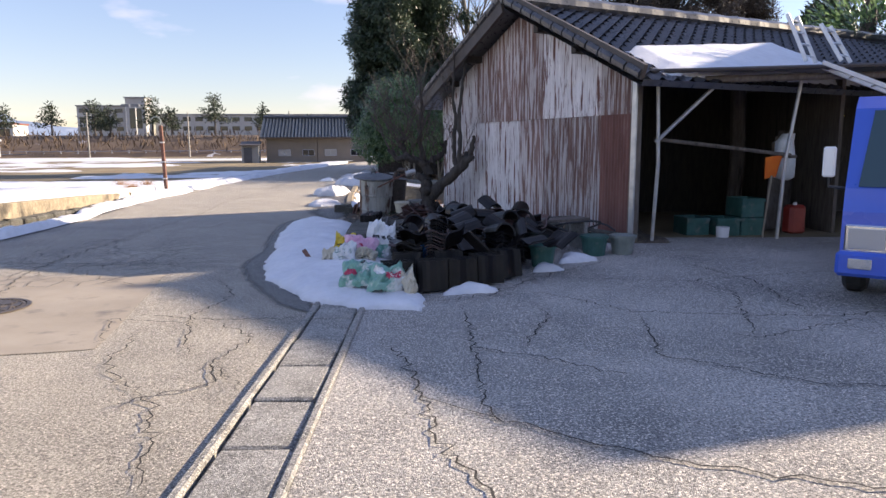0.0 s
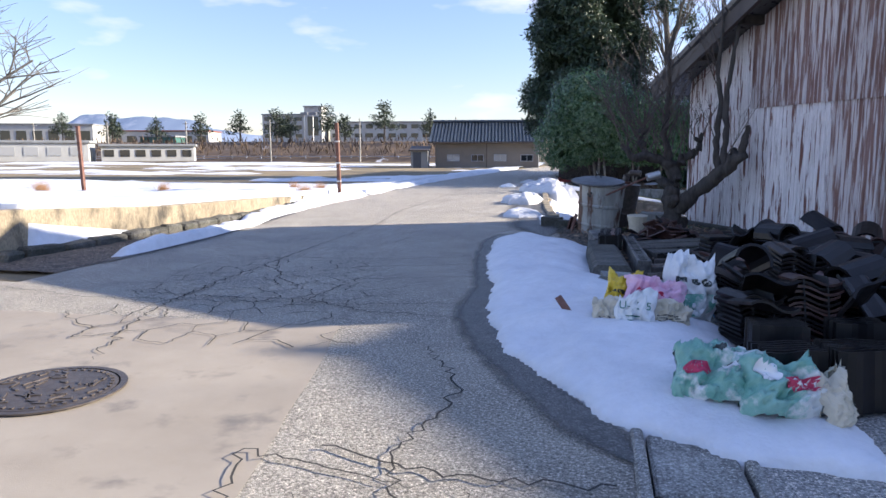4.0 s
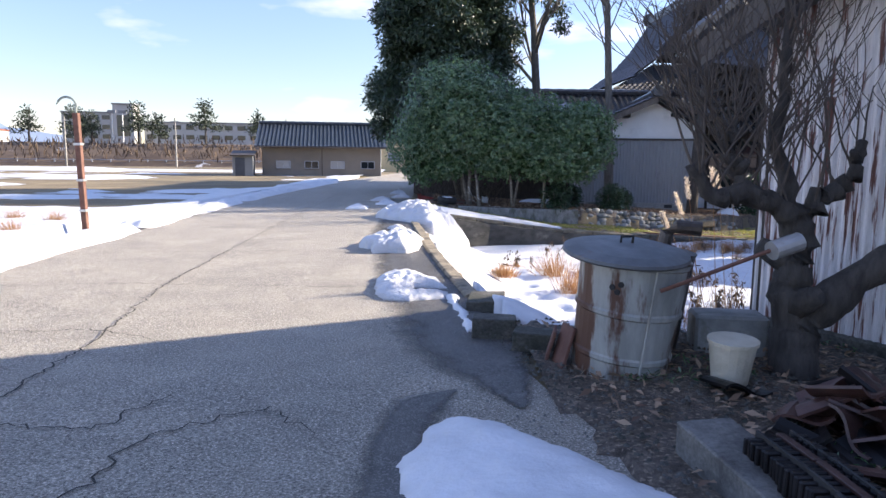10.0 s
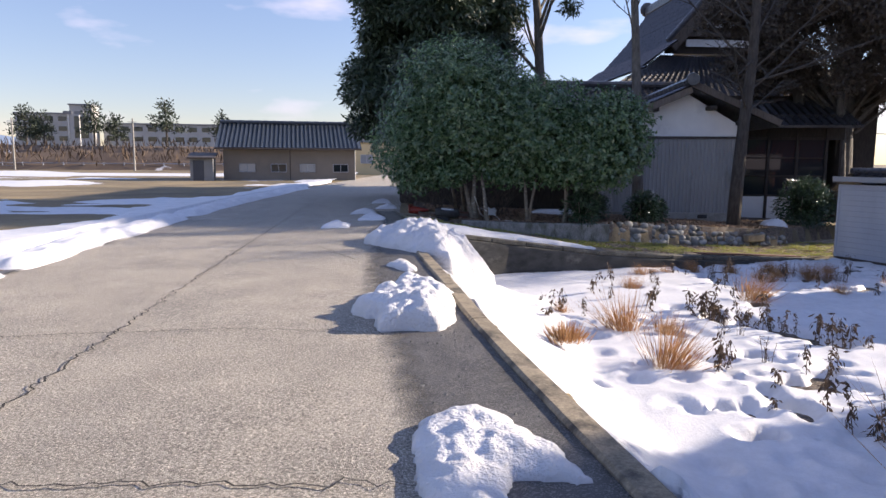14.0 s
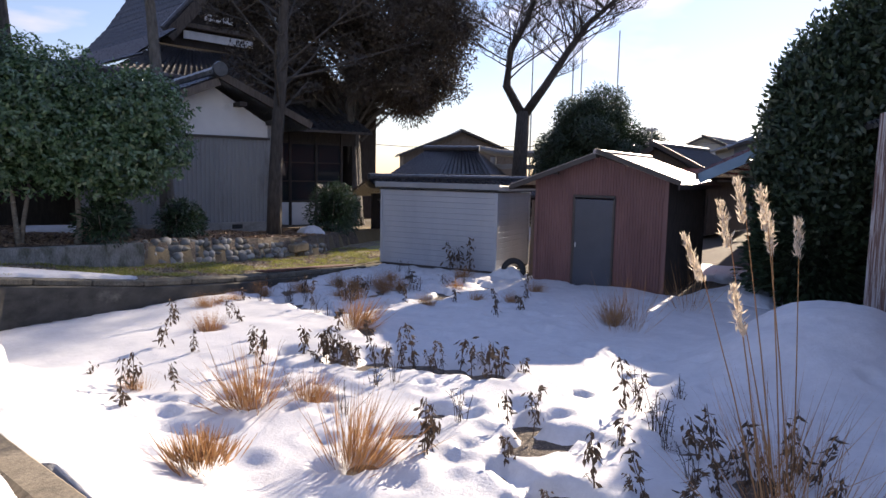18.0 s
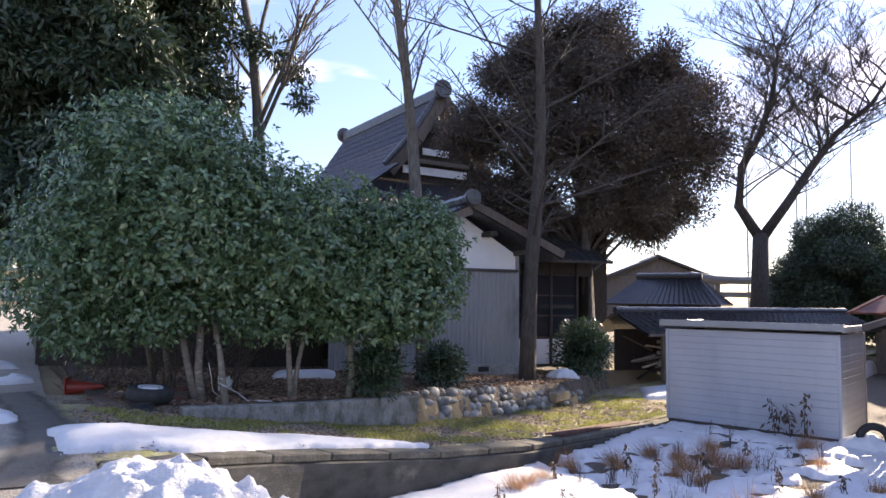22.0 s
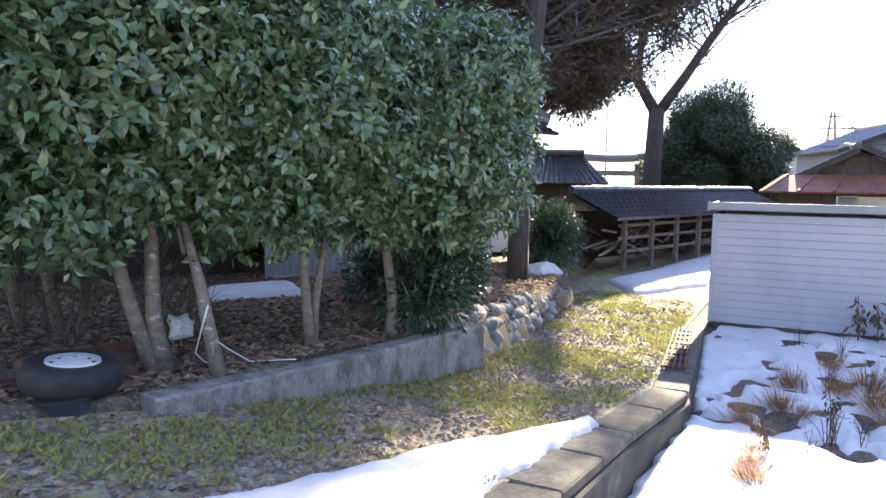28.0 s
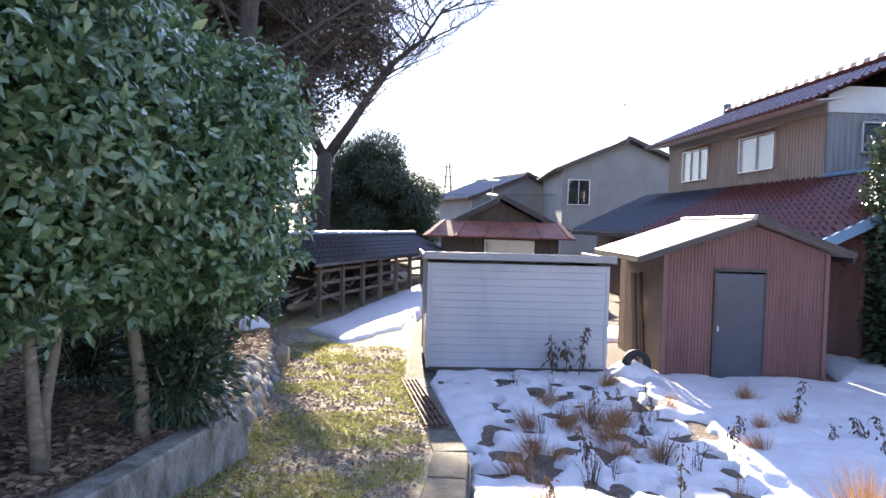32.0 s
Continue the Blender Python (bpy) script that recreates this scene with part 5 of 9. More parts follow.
part("tie", Geo().lathe([(0.16, 1.2), (0.175, 1.21), (0.175, 1.24), (0.16, 1.25)], 12), TIMBER, sack)
can = thing("red_fuel_can", (12.0, 10.1, -0.05, 0, 0, 10), "red plastic fuel can on the store floor", "can")
part("body", Geo().box((0, 0, 0.24), (0.3, 0.25, 0.48), bev=0.05), RED_PLASTIC, can)
part("cap", Geo().lathe([(0.03, 0.48), (0.03, 0.52)], 10), WHITE_PLASTIC, can)


def ladder(m, length, n, label):
    c = thing("ladder", m, label, "ladder", "ladders on the store roof")
    for y in (-0.19, 0.19):
        part("rail", Geo().box((length / 2, y, 0), (length, 0.03, 0.06), bev=0.006), ALU, c)
    for k in range(n):
        part("rung", Geo().tube([(length * (k + 0.5) / n, -0.19, 0), (length * (k + 0.5) / n, 0.19, 0)], 0.014, 6), ALU, c)


ladder(pose(12.15, 10.2, 2.72, 0, -66, 130), 0.85, 4, "short aluminium ladder propped on the roof")
ladder(pose(12.6, 10.0, 2.7, 0, -60, 130), 0.7, 3, "aluminium ladder leaning above the store roof")
ladder(pose(11.35, 8.5, 2.5, 0, 24, -20), 2.4, 8, "long aluminium ladder lying on the roof edge")

# unseen tall farmhouse added at the back of the yard to shade the paving
farm = thing("shade_farmhouse", (23.8, 11.4, -0.2, 0, 0, 15), "unseen tall plain house added to shade the yard paving", "house")
part("wall", Geo().box((0, 0, 2.95), (6.6, 9.0, 5.9), bev=0.02), BEIGE_WALL, farm)
tiled_roof((-3.7, -4.95, 6.0), (3.7, -4.95, 6.0), (3.7, 0, 6.95), (-3.7, 0, 6.95), TILE_ROOF, "roof_slope", farm)
tiled_roof((3.7, 4.95, 6.0), (-3.7, 4.95, 6.0), (-3.7, 0, 6.95), (3.7, 0, 6.95), TILE_ROOF, "roof_slope", farm)
ridge_cap((-3.75, 0, 6.98), (3.75, 0, 6.98), TILE_ROOF, farm)
for sx in (-3.28, 3.28):
    part("gable", Geo().add([(sx, -4.45, 5.9), (sx, 4.45, 5.9), (sx, 0, 6.75), (sx * 0.98, -4.45, 5.9), (sx * 0.98, 4.45, 5.9), (sx * 0.98, 0, 6.75)], [(0, 1, 2), (5, 4, 3), (0, 2, 5, 3), (1, 4, 5, 2)]), PLASTER, farm)

# blue truck at the edge of the yard
TR = pose(9.7, 4.95, -0.02, 0, 0, -38)
truck = thing("blue_truck", TR, "blue flatbed truck parked in the yard", "truck")
prof = [(-0.02, 0.42), (-0.05, 0.5), (-0.05, 0.85), (0.0, 1.05), (0.28, 1.75), (0.42, 1.86), (1.5, 1.9), (1.55, 0.42)]
g, n = Geo(), len(prof)
g.add([(0.0, y, z) for y, z in prof] + [(1.65, y, z) for y, z in prof], [tuple(range(n)), tuple(range(n, 2 * n))[::-1]] + [(i, i + n, (i + 1) % n + n, (i + 1) % n) for i in range(n)])
cab = part("cab", g, BLUE_PAINT, truck)
part("windscreen", Geo().slab([(0.1, -0.012, 1.07), (1.55, -0.012, 1.07), (1.5, 0.26, 1.73), (0.15, 0.26, 1.73)], 0.01), GLASS_BLUE, truck)
part("side_window", Geo().slab([(-0.008, 0.15, 1.1), (-0.008, 0.38, 1.7), (-0.008, 1.1, 1.7), (-0.008, 1.1, 1.1)], 0.008), GLASS_BLUE, truck)
lamp = part("headlight", Geo().box((0.2, -0.05, 0.62), (0.34, 0.06, 0.24), bev=0.025), CHROME, truck, "clear headlight")
part("lens", Geo().box((0.2, -0.085, 0.62), (0.28, 0.02, 0.18), bev=0.008), GLASS_GREY, lamp)
part("bumper", Geo().box((0.82, -0.08, 0.4), (1.68, 0.14, 0.22), bev=0.03), BLUE_PAINT, truck)
part("fog_lamp", Geo().box((0.17, -0.155, 0.41), (0.18, 0.02, 0.09), bev=0.01), CHROME, truck)
part("grille", Geo().box((0.85, -0.055, 0.72), (0.8, 0.03, 0.14), bev=0.01), BLACK_PLASTIC, truck)
part("door", Geo().box((-0.008, 0.75, 0.75), (0.012, 0.9, 0.62), bev=0.004), BLUE_PAINT, truck)
mir = part("mirror", Geo().box((-0.14, 0.0, 1.28), (0.1, 0.07, 0.27), bev=0.03), WHITE_PLASTIC, truck, "white door mirror")
part("arm", Geo().tube([(-0.14, 0.03, 1.17), (-0.14, 0.04, 1.06), (0.02, 0.1, 1.04)], 0.014, 8), BLACK_PLASTIC, mir)
for x, y in ((0.06, 0.8), (1.5, 0.8), (0.06, 3.4), (1.5, 3.4)):
    wheel = part("wheel", Geo().lathe([(0.16, -0.09), (0.27, -0.1), (0.31, -0.06), (0.31, 0.06), (0.27, 0.1), (0.16, 0.09)], 22, ring=True), RUBBER, truck, m=pose(x, y, 0.31, 0, 90, 0))
    part("rim", Geo().lathe([(0.05, -0.05), (0.155, -0.08), (0.16, 0.0), (0.155, 0.08), (0.05, 0.05)], 16), GALV, wheel)
part("cargo_bed", Geo().box((0.82, 3.2, 0.78), (1.7, 3.0, 0.36), bev=0.02), BLUE_PAINT, truck)
part("chassis", Geo().box((0.82, 2.2, 0.42), (0.8, 4.6, 0.16)), BLACK_PLASTIC, truck)

# manhole
mh = thing("manhole_cover", (2.05, 4.95, 0.012), "round patterned cast-iron manhole cover set in the road", "manhole cover")
part("frame", Geo().lathe([(0.335, 0), (0.335, 0.008), (0.37, 0.008), (0.37, 0.0)], 40), CAST_IRON, mh)
part("lid", Geo().lathe([(0.0, 0.0), (0.325, 0.0), (0.325, 0.006), (0.31, 0.008), (0.0, 0.008)], 40), CAST_IRON, mh)
g = Geo()
for k in range(46):
    a, r = rng.random() * 6.28, 0.06 + 0.21 * rng.random()
    t = a + rng.uniform(0.6, 2.4)
    g.box((r * math.cos(a), r * math.sin(a), 0.011), (rng.uniform(0.04, 0.09), 0.016, 0.007), math.degrees(t), bev=0.003)
for k in range(40):
    a = k / 40 * 6.283
    g.box((0.295 * math.cos(a), 0.295 * math.sin(a), 0.011), (0.02, 0.022, 0.007), math.degrees(a), bev=0.003)
part("relief", g, CAST_IRON, mh, kind="stuff")

# gutter with cover slabs
gut = tagged(new("gutter"), "concrete gutter with loose cover slabs along the lane", "gutter", kind="structure")
gut.matrix_basis = pose(0, 0, 0)
for x in (5.0, 5.43):
    part("gutter_edge", Geo().box((x, -0.6, -0.06), (0.055, 12.2, 0.16), bev=0.012), SLAB_CONC, gut)
slab_mesh = Geo().box((0, 0, 0), (0.348, 0.58, 0.1), bev=0.014).mesh("cover_slab", SLAB_CONC)
y = -6.2
while y < 5.0:
    part("cover_slab", slab_mesh, SLAB_CONC, gut, m=pose(5.215 + rng.uniform(-0.006, 0.006), y, -0.036 + rng.uniform(-0.012, 0.012), rng.uniform(-0.9, 0.9), rng.uniform(-0.8, 0.8), rng.uniform(-1, 1)))
    y += 0.61


# ---- heap of stacked roof tiles ----
def tile_mesh(name, mat):
    g, prof = Geo(), []
    for i in range(9):
        u = i / 8
        prof.append((u * 0.29 - 0.145, 0.03 * math.sin(u * 2 * math.pi * 0.9 + 0.4)))
    for z in (0, 0.016):
        for y in (-0.145, 0.145):
            g.v += [(x, y, w + z) for x, w in prof]
    for i in range(8):
        g.f += [(i, i + 9, i + 10, i + 1), (18 + i, 19 + i, 28 + i, 27 + i), (i, i + 1, i + 19, i + 18), (9 + i, 27 + i, 28 + i, 10 + i)]
    g.f += [(0, 18, 27, 9), (8, 17, 35, 26)]
    return g.mesh(name, mat, smooth=False)


tiles = [tile_mesh("roof_tile", TILE_BLACK), tile_mesh("roof_tile", TILE_BROWN)]
cap = Geo()
for i in range(9):
    t = math.pi * i / 8
    for r in (0.11, 0.13):
        for y in (-0.15, 0.15):
            cap.v.append((r * math.cos(t), y, r * math.sin(t)))
for i in range(8):
    k = i * 4
    cap.f += [(k, k + 1, k + 5, k + 4), (k + 2, k + 6, k + 7, k + 3), (k, k + 4, k + 6, k + 2), (k + 1, k + 3, k + 7, k + 5)]
cap.f += [(0, 2, 3, 1), (32, 33, 35, 34)]
cap_mesh = cap.mesh("ridge_tile", TILE_BLACK)


def tile_stack(x, y, z, n, rz, brown=0.1, label="stack of black glazed roof tiles on the ground"):
    s = thing("roof_tile_stack", (x, y, z, rng.uniform(-7, 7), rng.uniform(-7, 7), rz + rng.uniform(-14, 14)), label, "roof tiles", "stacked roof tiles")
    n = int(n * rng.uniform(0.7, 1.2))
    for k in range(n):
        part("roof_tile", tiles[1 if rng.random() < brown * 0.5 else 0], None, s, m=pose(rng.uniform(-0.012, 0.012), rng.uniform(-0.012, 0.012), 0.035 + k * 0.031, rng.uniform(-2, 2), 0, rng.uniform(-4, 4)))
    for x in (-0.06, 0.07):
        part("strap", Geo().box((x, 0, 0.02 + n * 0.0155), (0.008, 0.302, 0.03 + n * 0.031)), RUBBER, s)
    return s


def tile_row(x, y, z, n, rz, label="row of roof tiles stood on edge"):
    s = thing("roof_tile_row", (x, y, z, 0, 0, rz), label, "roof tiles", "tiles stood on edge")
    for k in range(n):
        part("roof_tile", tiles[0], None, s, m=pose(rng.uniform(-0.01, 0.01), k * 0.036, 0.15, 82 + rng.uniform(-3, 3), 0, rng.uniform(-3, 3)))
    return s


for x, y, n, rz in ((6.0, 5.75, 6, 12), (6.32, 5.82, 7, 8), (6.62, 5.9, 6, 15), (6.9, 6.15, 7, 20), (7.15, 6.5, 6, 30), (6.05, 6.25, 6, 0), (6.5, 6.4, 5, 10)):
    tile_row(x - 0.27, y - 0.35, 0.02, n, rz)
for x, y, n, rz, b in ((5.95, 6.8, 13, 10, 0.1), (6.3, 6.85, 14, 5, 0.9), (6.65, 6.95, 12, 15, 0.2), (7.0, 7.1, 11, 20, 0.1), (7.3, 7.4, 10, 28, 0.5), (5.9, 7.45, 12, 0, 0.1), (6.3, 7.4, 15, 8, 0.1),
                       (6.75, 7.55, 14, 20, 0.1), (7.15, 7.8, 12, 25, 0.3), (7.55, 8.2, 10, 30, 0.1), (5.85, 8.1, 11, -5, 0.2), (6.3, 8.1, 13, 15, 0.1), (6.75, 8.3, 15, 20, 0.2), (7.2, 8.5, 14, 26, 0.1),
                       (5.9, 8.8, 9, 0, 0.3), (6.4, 8.85, 11, 14, 0.1), (6.9, 9.1, 12, 25, 0.1), (7.3, 9.35, 11, 27, 0.4), (5.75, 9.5, 8, -10, 0.1), (6.7, 9.9, 9, 25, 0.1), (7.0, 10.2, 8, 27, 0.1), (6.5, 10.7, 7, 27, 0.2), (6.75, 11.3, 6, 27, 0.1)):
    if x > 5.86 or y < 9:
        tile_stack(x - 0.17, y - 0.28, 0.04, n, rz, b)
for k in range(16):
    x, y = rng.uniform(5.8, 7.4), rng.uniform(6.6, 9.3)
    c = solo("ridge_tile", cap_mesh, TILE_BLACK, "half-round black ridge tile lying on the stacks", "roof tile", m=pose(x, y, 0.47 + rng.uniform(-0.1, 0.05), rng.uniform(-25, 25), rng.uniform(-20, 20), rng.uniform(0, 360)), group="loose ridge tiles")
for k in range(44):   # loose tiles thrown over the stacks
    x, y = rng.uniform(5.75, 7.5), rng.uniform(6.2, 9.2)
    solo("roof_tile", tiles[int(rng.random() < 0.15)], TILE_BLACK, "loose black glazed tile thrown on the stacks", "roof tile", m=pose(x, y, rng.uniform(0.3, 0.44), rng.uniform(-50, 50), rng.uniform(-40, 40), rng.uniform(0, 360)), group="loose roof tiles")
for k in range(22):   # tumbled heap at the foot of the plum tree
    a, d = rng.uniform(0, 6.28), abs(rng.normal(0, 0.26))
    x, y = 5.74 + d * math.cos(a), 11.75 + d * math.sin(a)
    solo("broken_tile", tiles[int(rng.random() < 0.75)], TILE_BROWN, "broken brown roof tile in a tumbled heap", "roof tile", m=pose(x, y, 0.06 + max(0, 0.3 - 0.7 * d) * rng.uniform(0.2, 1.0), rng.uniform(-40, 40), rng.uniform(-40, 40), rng.uniform(0, 360)), group="scattered roof tiles")
for k in range(30):
    x, y = rng.uniform(5.3, 6.9), rng.uniform(9.6, 12.6)
    solo("broken_tile", tiles[int(rng.random() < 0.55)], TILE_BLACK, "broken roof tile lying in the dirt", "roof tile", m=pose(x, y, 0.07, rng.uniform(-20, 20), rng.uniform(-20, 20), rng.uniform(0, 360)), group="scattered roof tiles")


# concrete blocks, kerb stones and boards among the tiles
BLOCK_GREY = surf("dirty_block_concrete", (0.1, 0.096, 0.088), (0.17, 0.162, 0.148), 6, 0.92, bump=0.8, bump_scale=80, stain=(0.045, 0.042, 0.038), stain_scale=4, stain_at=(0.48, 0.68), grain=(45, 0.3))


def hollow_block(m, label, mat=BLOCK_GREY):
    b = thing("concrete_block", m, label, "concrete block", "concrete blocks")
    for x in (-0.18, -0.06, 0.06, 0.18):
        part("web", Geo().box((x, 0, 0.095), (0.035, 0.07, 0.186), bev=0.004), mat, b)
    for y in (-0.05, 0.05):
        part("face_shell", Geo().box((0, y, 0.095), (0.395, 0.03, 0.19), bev=0.004), mat, b)
    return b


for k in range(5):
    hollow_block(pose(5.27 - 0.012 * k, 8.98 + 0.4 * k, 0.02, 0, 0, 92), "grey hollow concrete block lying in the dirt")
for x, y, z, sx, sy, rz, mt in ((4.1, 13.78, 0.0, 0.34, 0.26, -6, CONCRETE_DARK), (4.36, 13.42, -0.02, 0.3, 0.26, -14, CONCRETE_DARK), (4.13, 14.88, -0.06, 0.34, 0.55, -8, CONCRETE_DARK), (5.88, 10.95, 0.0, 1.35, 0.26, 25, CONCRETE_DARK),
                              (5.8, 10.5, 0.0, 1.2, 0.26, 21, CONCRETE_DARK), (5.95, 10.2, -0.02, 1.1, 0.22, 18, CONCRETE_DARK), (4.86, 10.3, 0.0, 1.0, 0.22, 92, CONCRETE_DARK), (6.55, 11.05, 0.02, 0.5, 0.3, 24, CONCRETE_DARK),
                              (4.9, 11.2, 0.02, 0.75, 0.27, 97, BLOCK_GREY)):
    g = Geo().box((0, 0, 0.08), (sx, sy, 0.16), bev=0.008)
    g.v = [(x0 * (1 + 0.03 * math.sin(y0 * 40 + z0 * 31)), y0 + 0.008 * math.sin(x0 * 17), z0 + 0.008 * math.sin(x0 * 11 + y0 * 23)) for x0, y0, z0 in g.v]
    solo("kerb_stone", g, mt, "dark worn concrete kerb stone", "kerb stone", m=pose(x, y, z, rng.uniform(-3, 3), rng.uniform(-3, 3), rz), group="loose kerb stones")
# upturned gutter channel
prof = [(-0.19, 0.0), (-0.17, 0.16), (-0.13, 0.19), (0.13, 0.19), (0.17, 0.16), (0.19, 0.0), (0.13, 0.0), (0.11, 0.12), (-0.11, 0.12), (-0.13, 0.0)]
g, n = Geo(), len(prof)
g.add([(x, 0, z) for x, z in prof] + [(x, 1.5, z) for x, z in prof], [(i, i + n, (i + 1) % n + n, (i + 1) % n) for i in range(n)] + [(0, 1, 8, 9), (1, 2, 3, 4, 7, 8), (4, 5, 6, 7), (10, 19, 18, 11), (11, 18, 17, 14, 13, 12), (14, 17, 16, 15)])
solo("gutter_channel", g, CONCRETE_DARK, "upturned dark concrete gutter channel", "gutter channel", m=pose(4.97, 8.5, 0.01, 0, 0, 3))
brick_mesh = Geo().box((0, 0, 0), (0.23, 0.26, 0.026), bev=0.005).mesh("flat_tile", TILE_BLACK)
brick_top = Geo().box((0, 0, 0), (0.23, 0.26, 0.026), bev=0.005).mesh("flat_tile", TILE_BROWN)
edge_tile = Geo().box((0, 0, 0.085), (0.25, 0.024, 0.17), bev=0.005).box((0.1, 0, 0.176), (0.05, 0.026, 0.014), bev=0.003).mesh("flat_tile", TILE_BLACK)
for k in range(4):
    bun = thing("tile_bundle", (4.98 + 0.012 * k, 10.2 + 0.3 * k, 0.13 - 0.015 * k, rng.uniform(-2, 2), rng.uniform(-2, 2), rng.uniform(-1, 6)), "tied bundle of dark roof tiles stood on edge beside the snow", "roof tiles", "tile bundles")
    for j in range(9):
        part("flat_tile", edge_tile, None, bun, m=pose(rng.uniform(-0.006, 0.006), -0.13 + 0.0315 * j, rng.uniform(-0.006, 0.004), rng.uniform(-3, 3), 0, rng.uniform(-1.5, 1.5)))
    part("lip", Geo().box((0.03, 0, 0.172), (0.035, 0.268, 0.016), bev=0.003), TILE_BROWN, bun, "worn copper-brown edge")
    for x in (-0.06, 0.085):
        part("strap", Geo().box((x, 0, 0.092), (0.012, 0.296, 0.186)), RUBBER, bun)
for k in range(4):
    solo("timber_offcut", Geo().tube([(0, 0, 0.05), (0.5, 0.04 * k, 0.07), (1.0 - 0.1 * k, 0.02, 0.1)], 0.035 + 0.008 * (k % 2), 8), TIMBER_DARK if k % 2 else TIMBER, "old pole lying among the tiles", "pole", m=pose(5.3 + 0.03 * k, 8.7 + 0.16 * k, 0.02 + 0.02 * k, 0, 0, 18 - 7 * k), group="old poles")
for x, y, n, rz in ((6.12, 10.0, 7, 20), (6.4, 9.6, 9, 25), (6.25, 9.3, 6, 10)):
    st = thing("roof_tile_stack", (x, y, 0.02, 0, 0, rz), "stack of flat dark and brown roof tiles", "roof tiles", "stacked roof tiles")
    for j in range(n):
        part("flat_tile", brick_top if (j < 3) else brick_mesh, None, st, m=pose(rng.uniform(-0.01, 0.01), rng.uniform(-0.01, 0.01), 0.02 + 0.045 * j, 0, 0, rng.uniform(-4, 4)) @ Matrix.Diagonal((1.2, 1.0, 1.5, 1)))
slates = thing("slate_stack", (5.0, 7.95, 0.1, 4, 3, 15), "low stack of flat grey slates in the snow", "slates")
for k in range(8):
    part("slate", Geo().box((0, 0, 0), (0.27 - 0.01 * (k % 3), 0.19, 0.01), bev=0.004), STONE, slates, m=pose(rng.uniform(-0.01, 0.01), 0, 0.012 + k * 0.014, 0, 0, rng.uniform(-6, 6)))


# ---- sacks in the snow ----
def sack_face(sx, sz, th, seed, ear):
    """The front of a slack plastic bag: pinched seams, creases, and peaked upper corners. u and v run from -1 to 1."""
    def at(u, v):
        u, v = np.asarray(u, float), np.asarray(v, float)
        fold = lambda k, o: 1 - np.abs(2 * vnoise(u * k + v * k * 0.5 + seed * 3.7 + o, v * k - u * k * 0.6 + seed * 1.9, seed + o) - 1)
        puff = (np.clip(1 - np.abs(u) ** 3.2, 0, 1) * np.clip(1 - np.abs(v) ** 3.2, 0, 1)) ** 0.55
        crease = (0.34 * (fold(1.6, 0) - 0.55) + 0.26 * (fold(3.6, 5) - 0.5) + 0.16 * (fold(8.0, 9) - 0.5))
        X = sx / 2 * u * (1 - 0.1 * v * v) + 0.05 * sx * np.sin(v * 4 + seed) + 0.12 * sx * crease
        Z = sz / 2 * (1 + v) + ear * np.abs(u) ** 4 * np.clip(v, 0, 1) ** 3 * (0.6 + 0.4 * np.sign(u) * math.sin(seed * 2.1)) + 0.09 * sz * np.sin(u * 3.1 + seed * 1.7) * np.clip(v, 0, 1) + 0.25 * sz * crease * np.clip(v, 0, 1)
        Y = -th / 2 * puff * (1 + 2.3 * crease) - 0.7 * th * crease * (1 - puff) + 0.18 * th * np.sin(u * 2.3 + seed) * v
        return X, Y, Z
    return at


def sack_geo(sx, th, sz, seed, ear=0.0):
    nu, nv = 40, 30
    at, g = sack_face(sx, sz, th, seed, ear), Geo()
    V, U = np.meshgrid(np.linspace(-1, 1, nv + 1), np.linspace(-1, 1, nu + 1), indexing="ij")
    for side in (1, -1):
        X, Y, Z = at(U, V)
        Y0 = 0.18 * th * np.sin(U * 2.3 + seed) * V
        Y = Y if side > 0 else 2 * Y0 - Y
        o = len(g.v)
        g.v += list(zip(X.ravel().tolist(), Y.ravel().tolist(), Z.ravel().tolist()))
        for j in range(nv):
            for i in range(nu):
                p = o + j * (nu + 1) + i
                q = (p, p + 1, p + nu + 2, p + nu + 1)
                g.f.append(q if side > 0 else q[::-1])
    return g


def sack_print(at, u, v, w, h, oval):
    """A printed mark that follows the bag's creases."""
    g, n = Geo(), 12
    if oval:
        R, A = np.meshgrid(np.linspace(0, 1, 6), np.linspace(0, 2 * np.pi, 25))
        X, Y, Z = at(u + w / 2 * R * np.cos(A), v + h / 2 * R * np.sin(A))
    else:
        A, R = np.meshgrid(np.linspace(-0.5, 0.5, n), np.linspace(-0.5, 0.5, 4))
        X, Y, Z = at(u + w * A, v + h * R)
    g.v = list(zip(X.ravel().tolist(), (Y - 0.004).ravel().tolist(), Z.ravel().tolist()))
    r, c = X.shape
    g.f = [(j * c + i, j * c + i + 1, (j + 1) * c + i + 1, (j + 1) * c + i) for j in range(r - 1) for i in range(c - 1)]
    return g


def text_part(body, size, mat, parent, m):
    cu = bpy.data.curves.new("lettering", "FONT")
    cu.body, cu.size, cu.extrude, cu.align_x = body, size, 0.001, "CENTER"
    cu.materials.append(mat)
    ob = new("lettering", cu)
    ob.parent, ob.matrix_basis = parent, m
    return ob


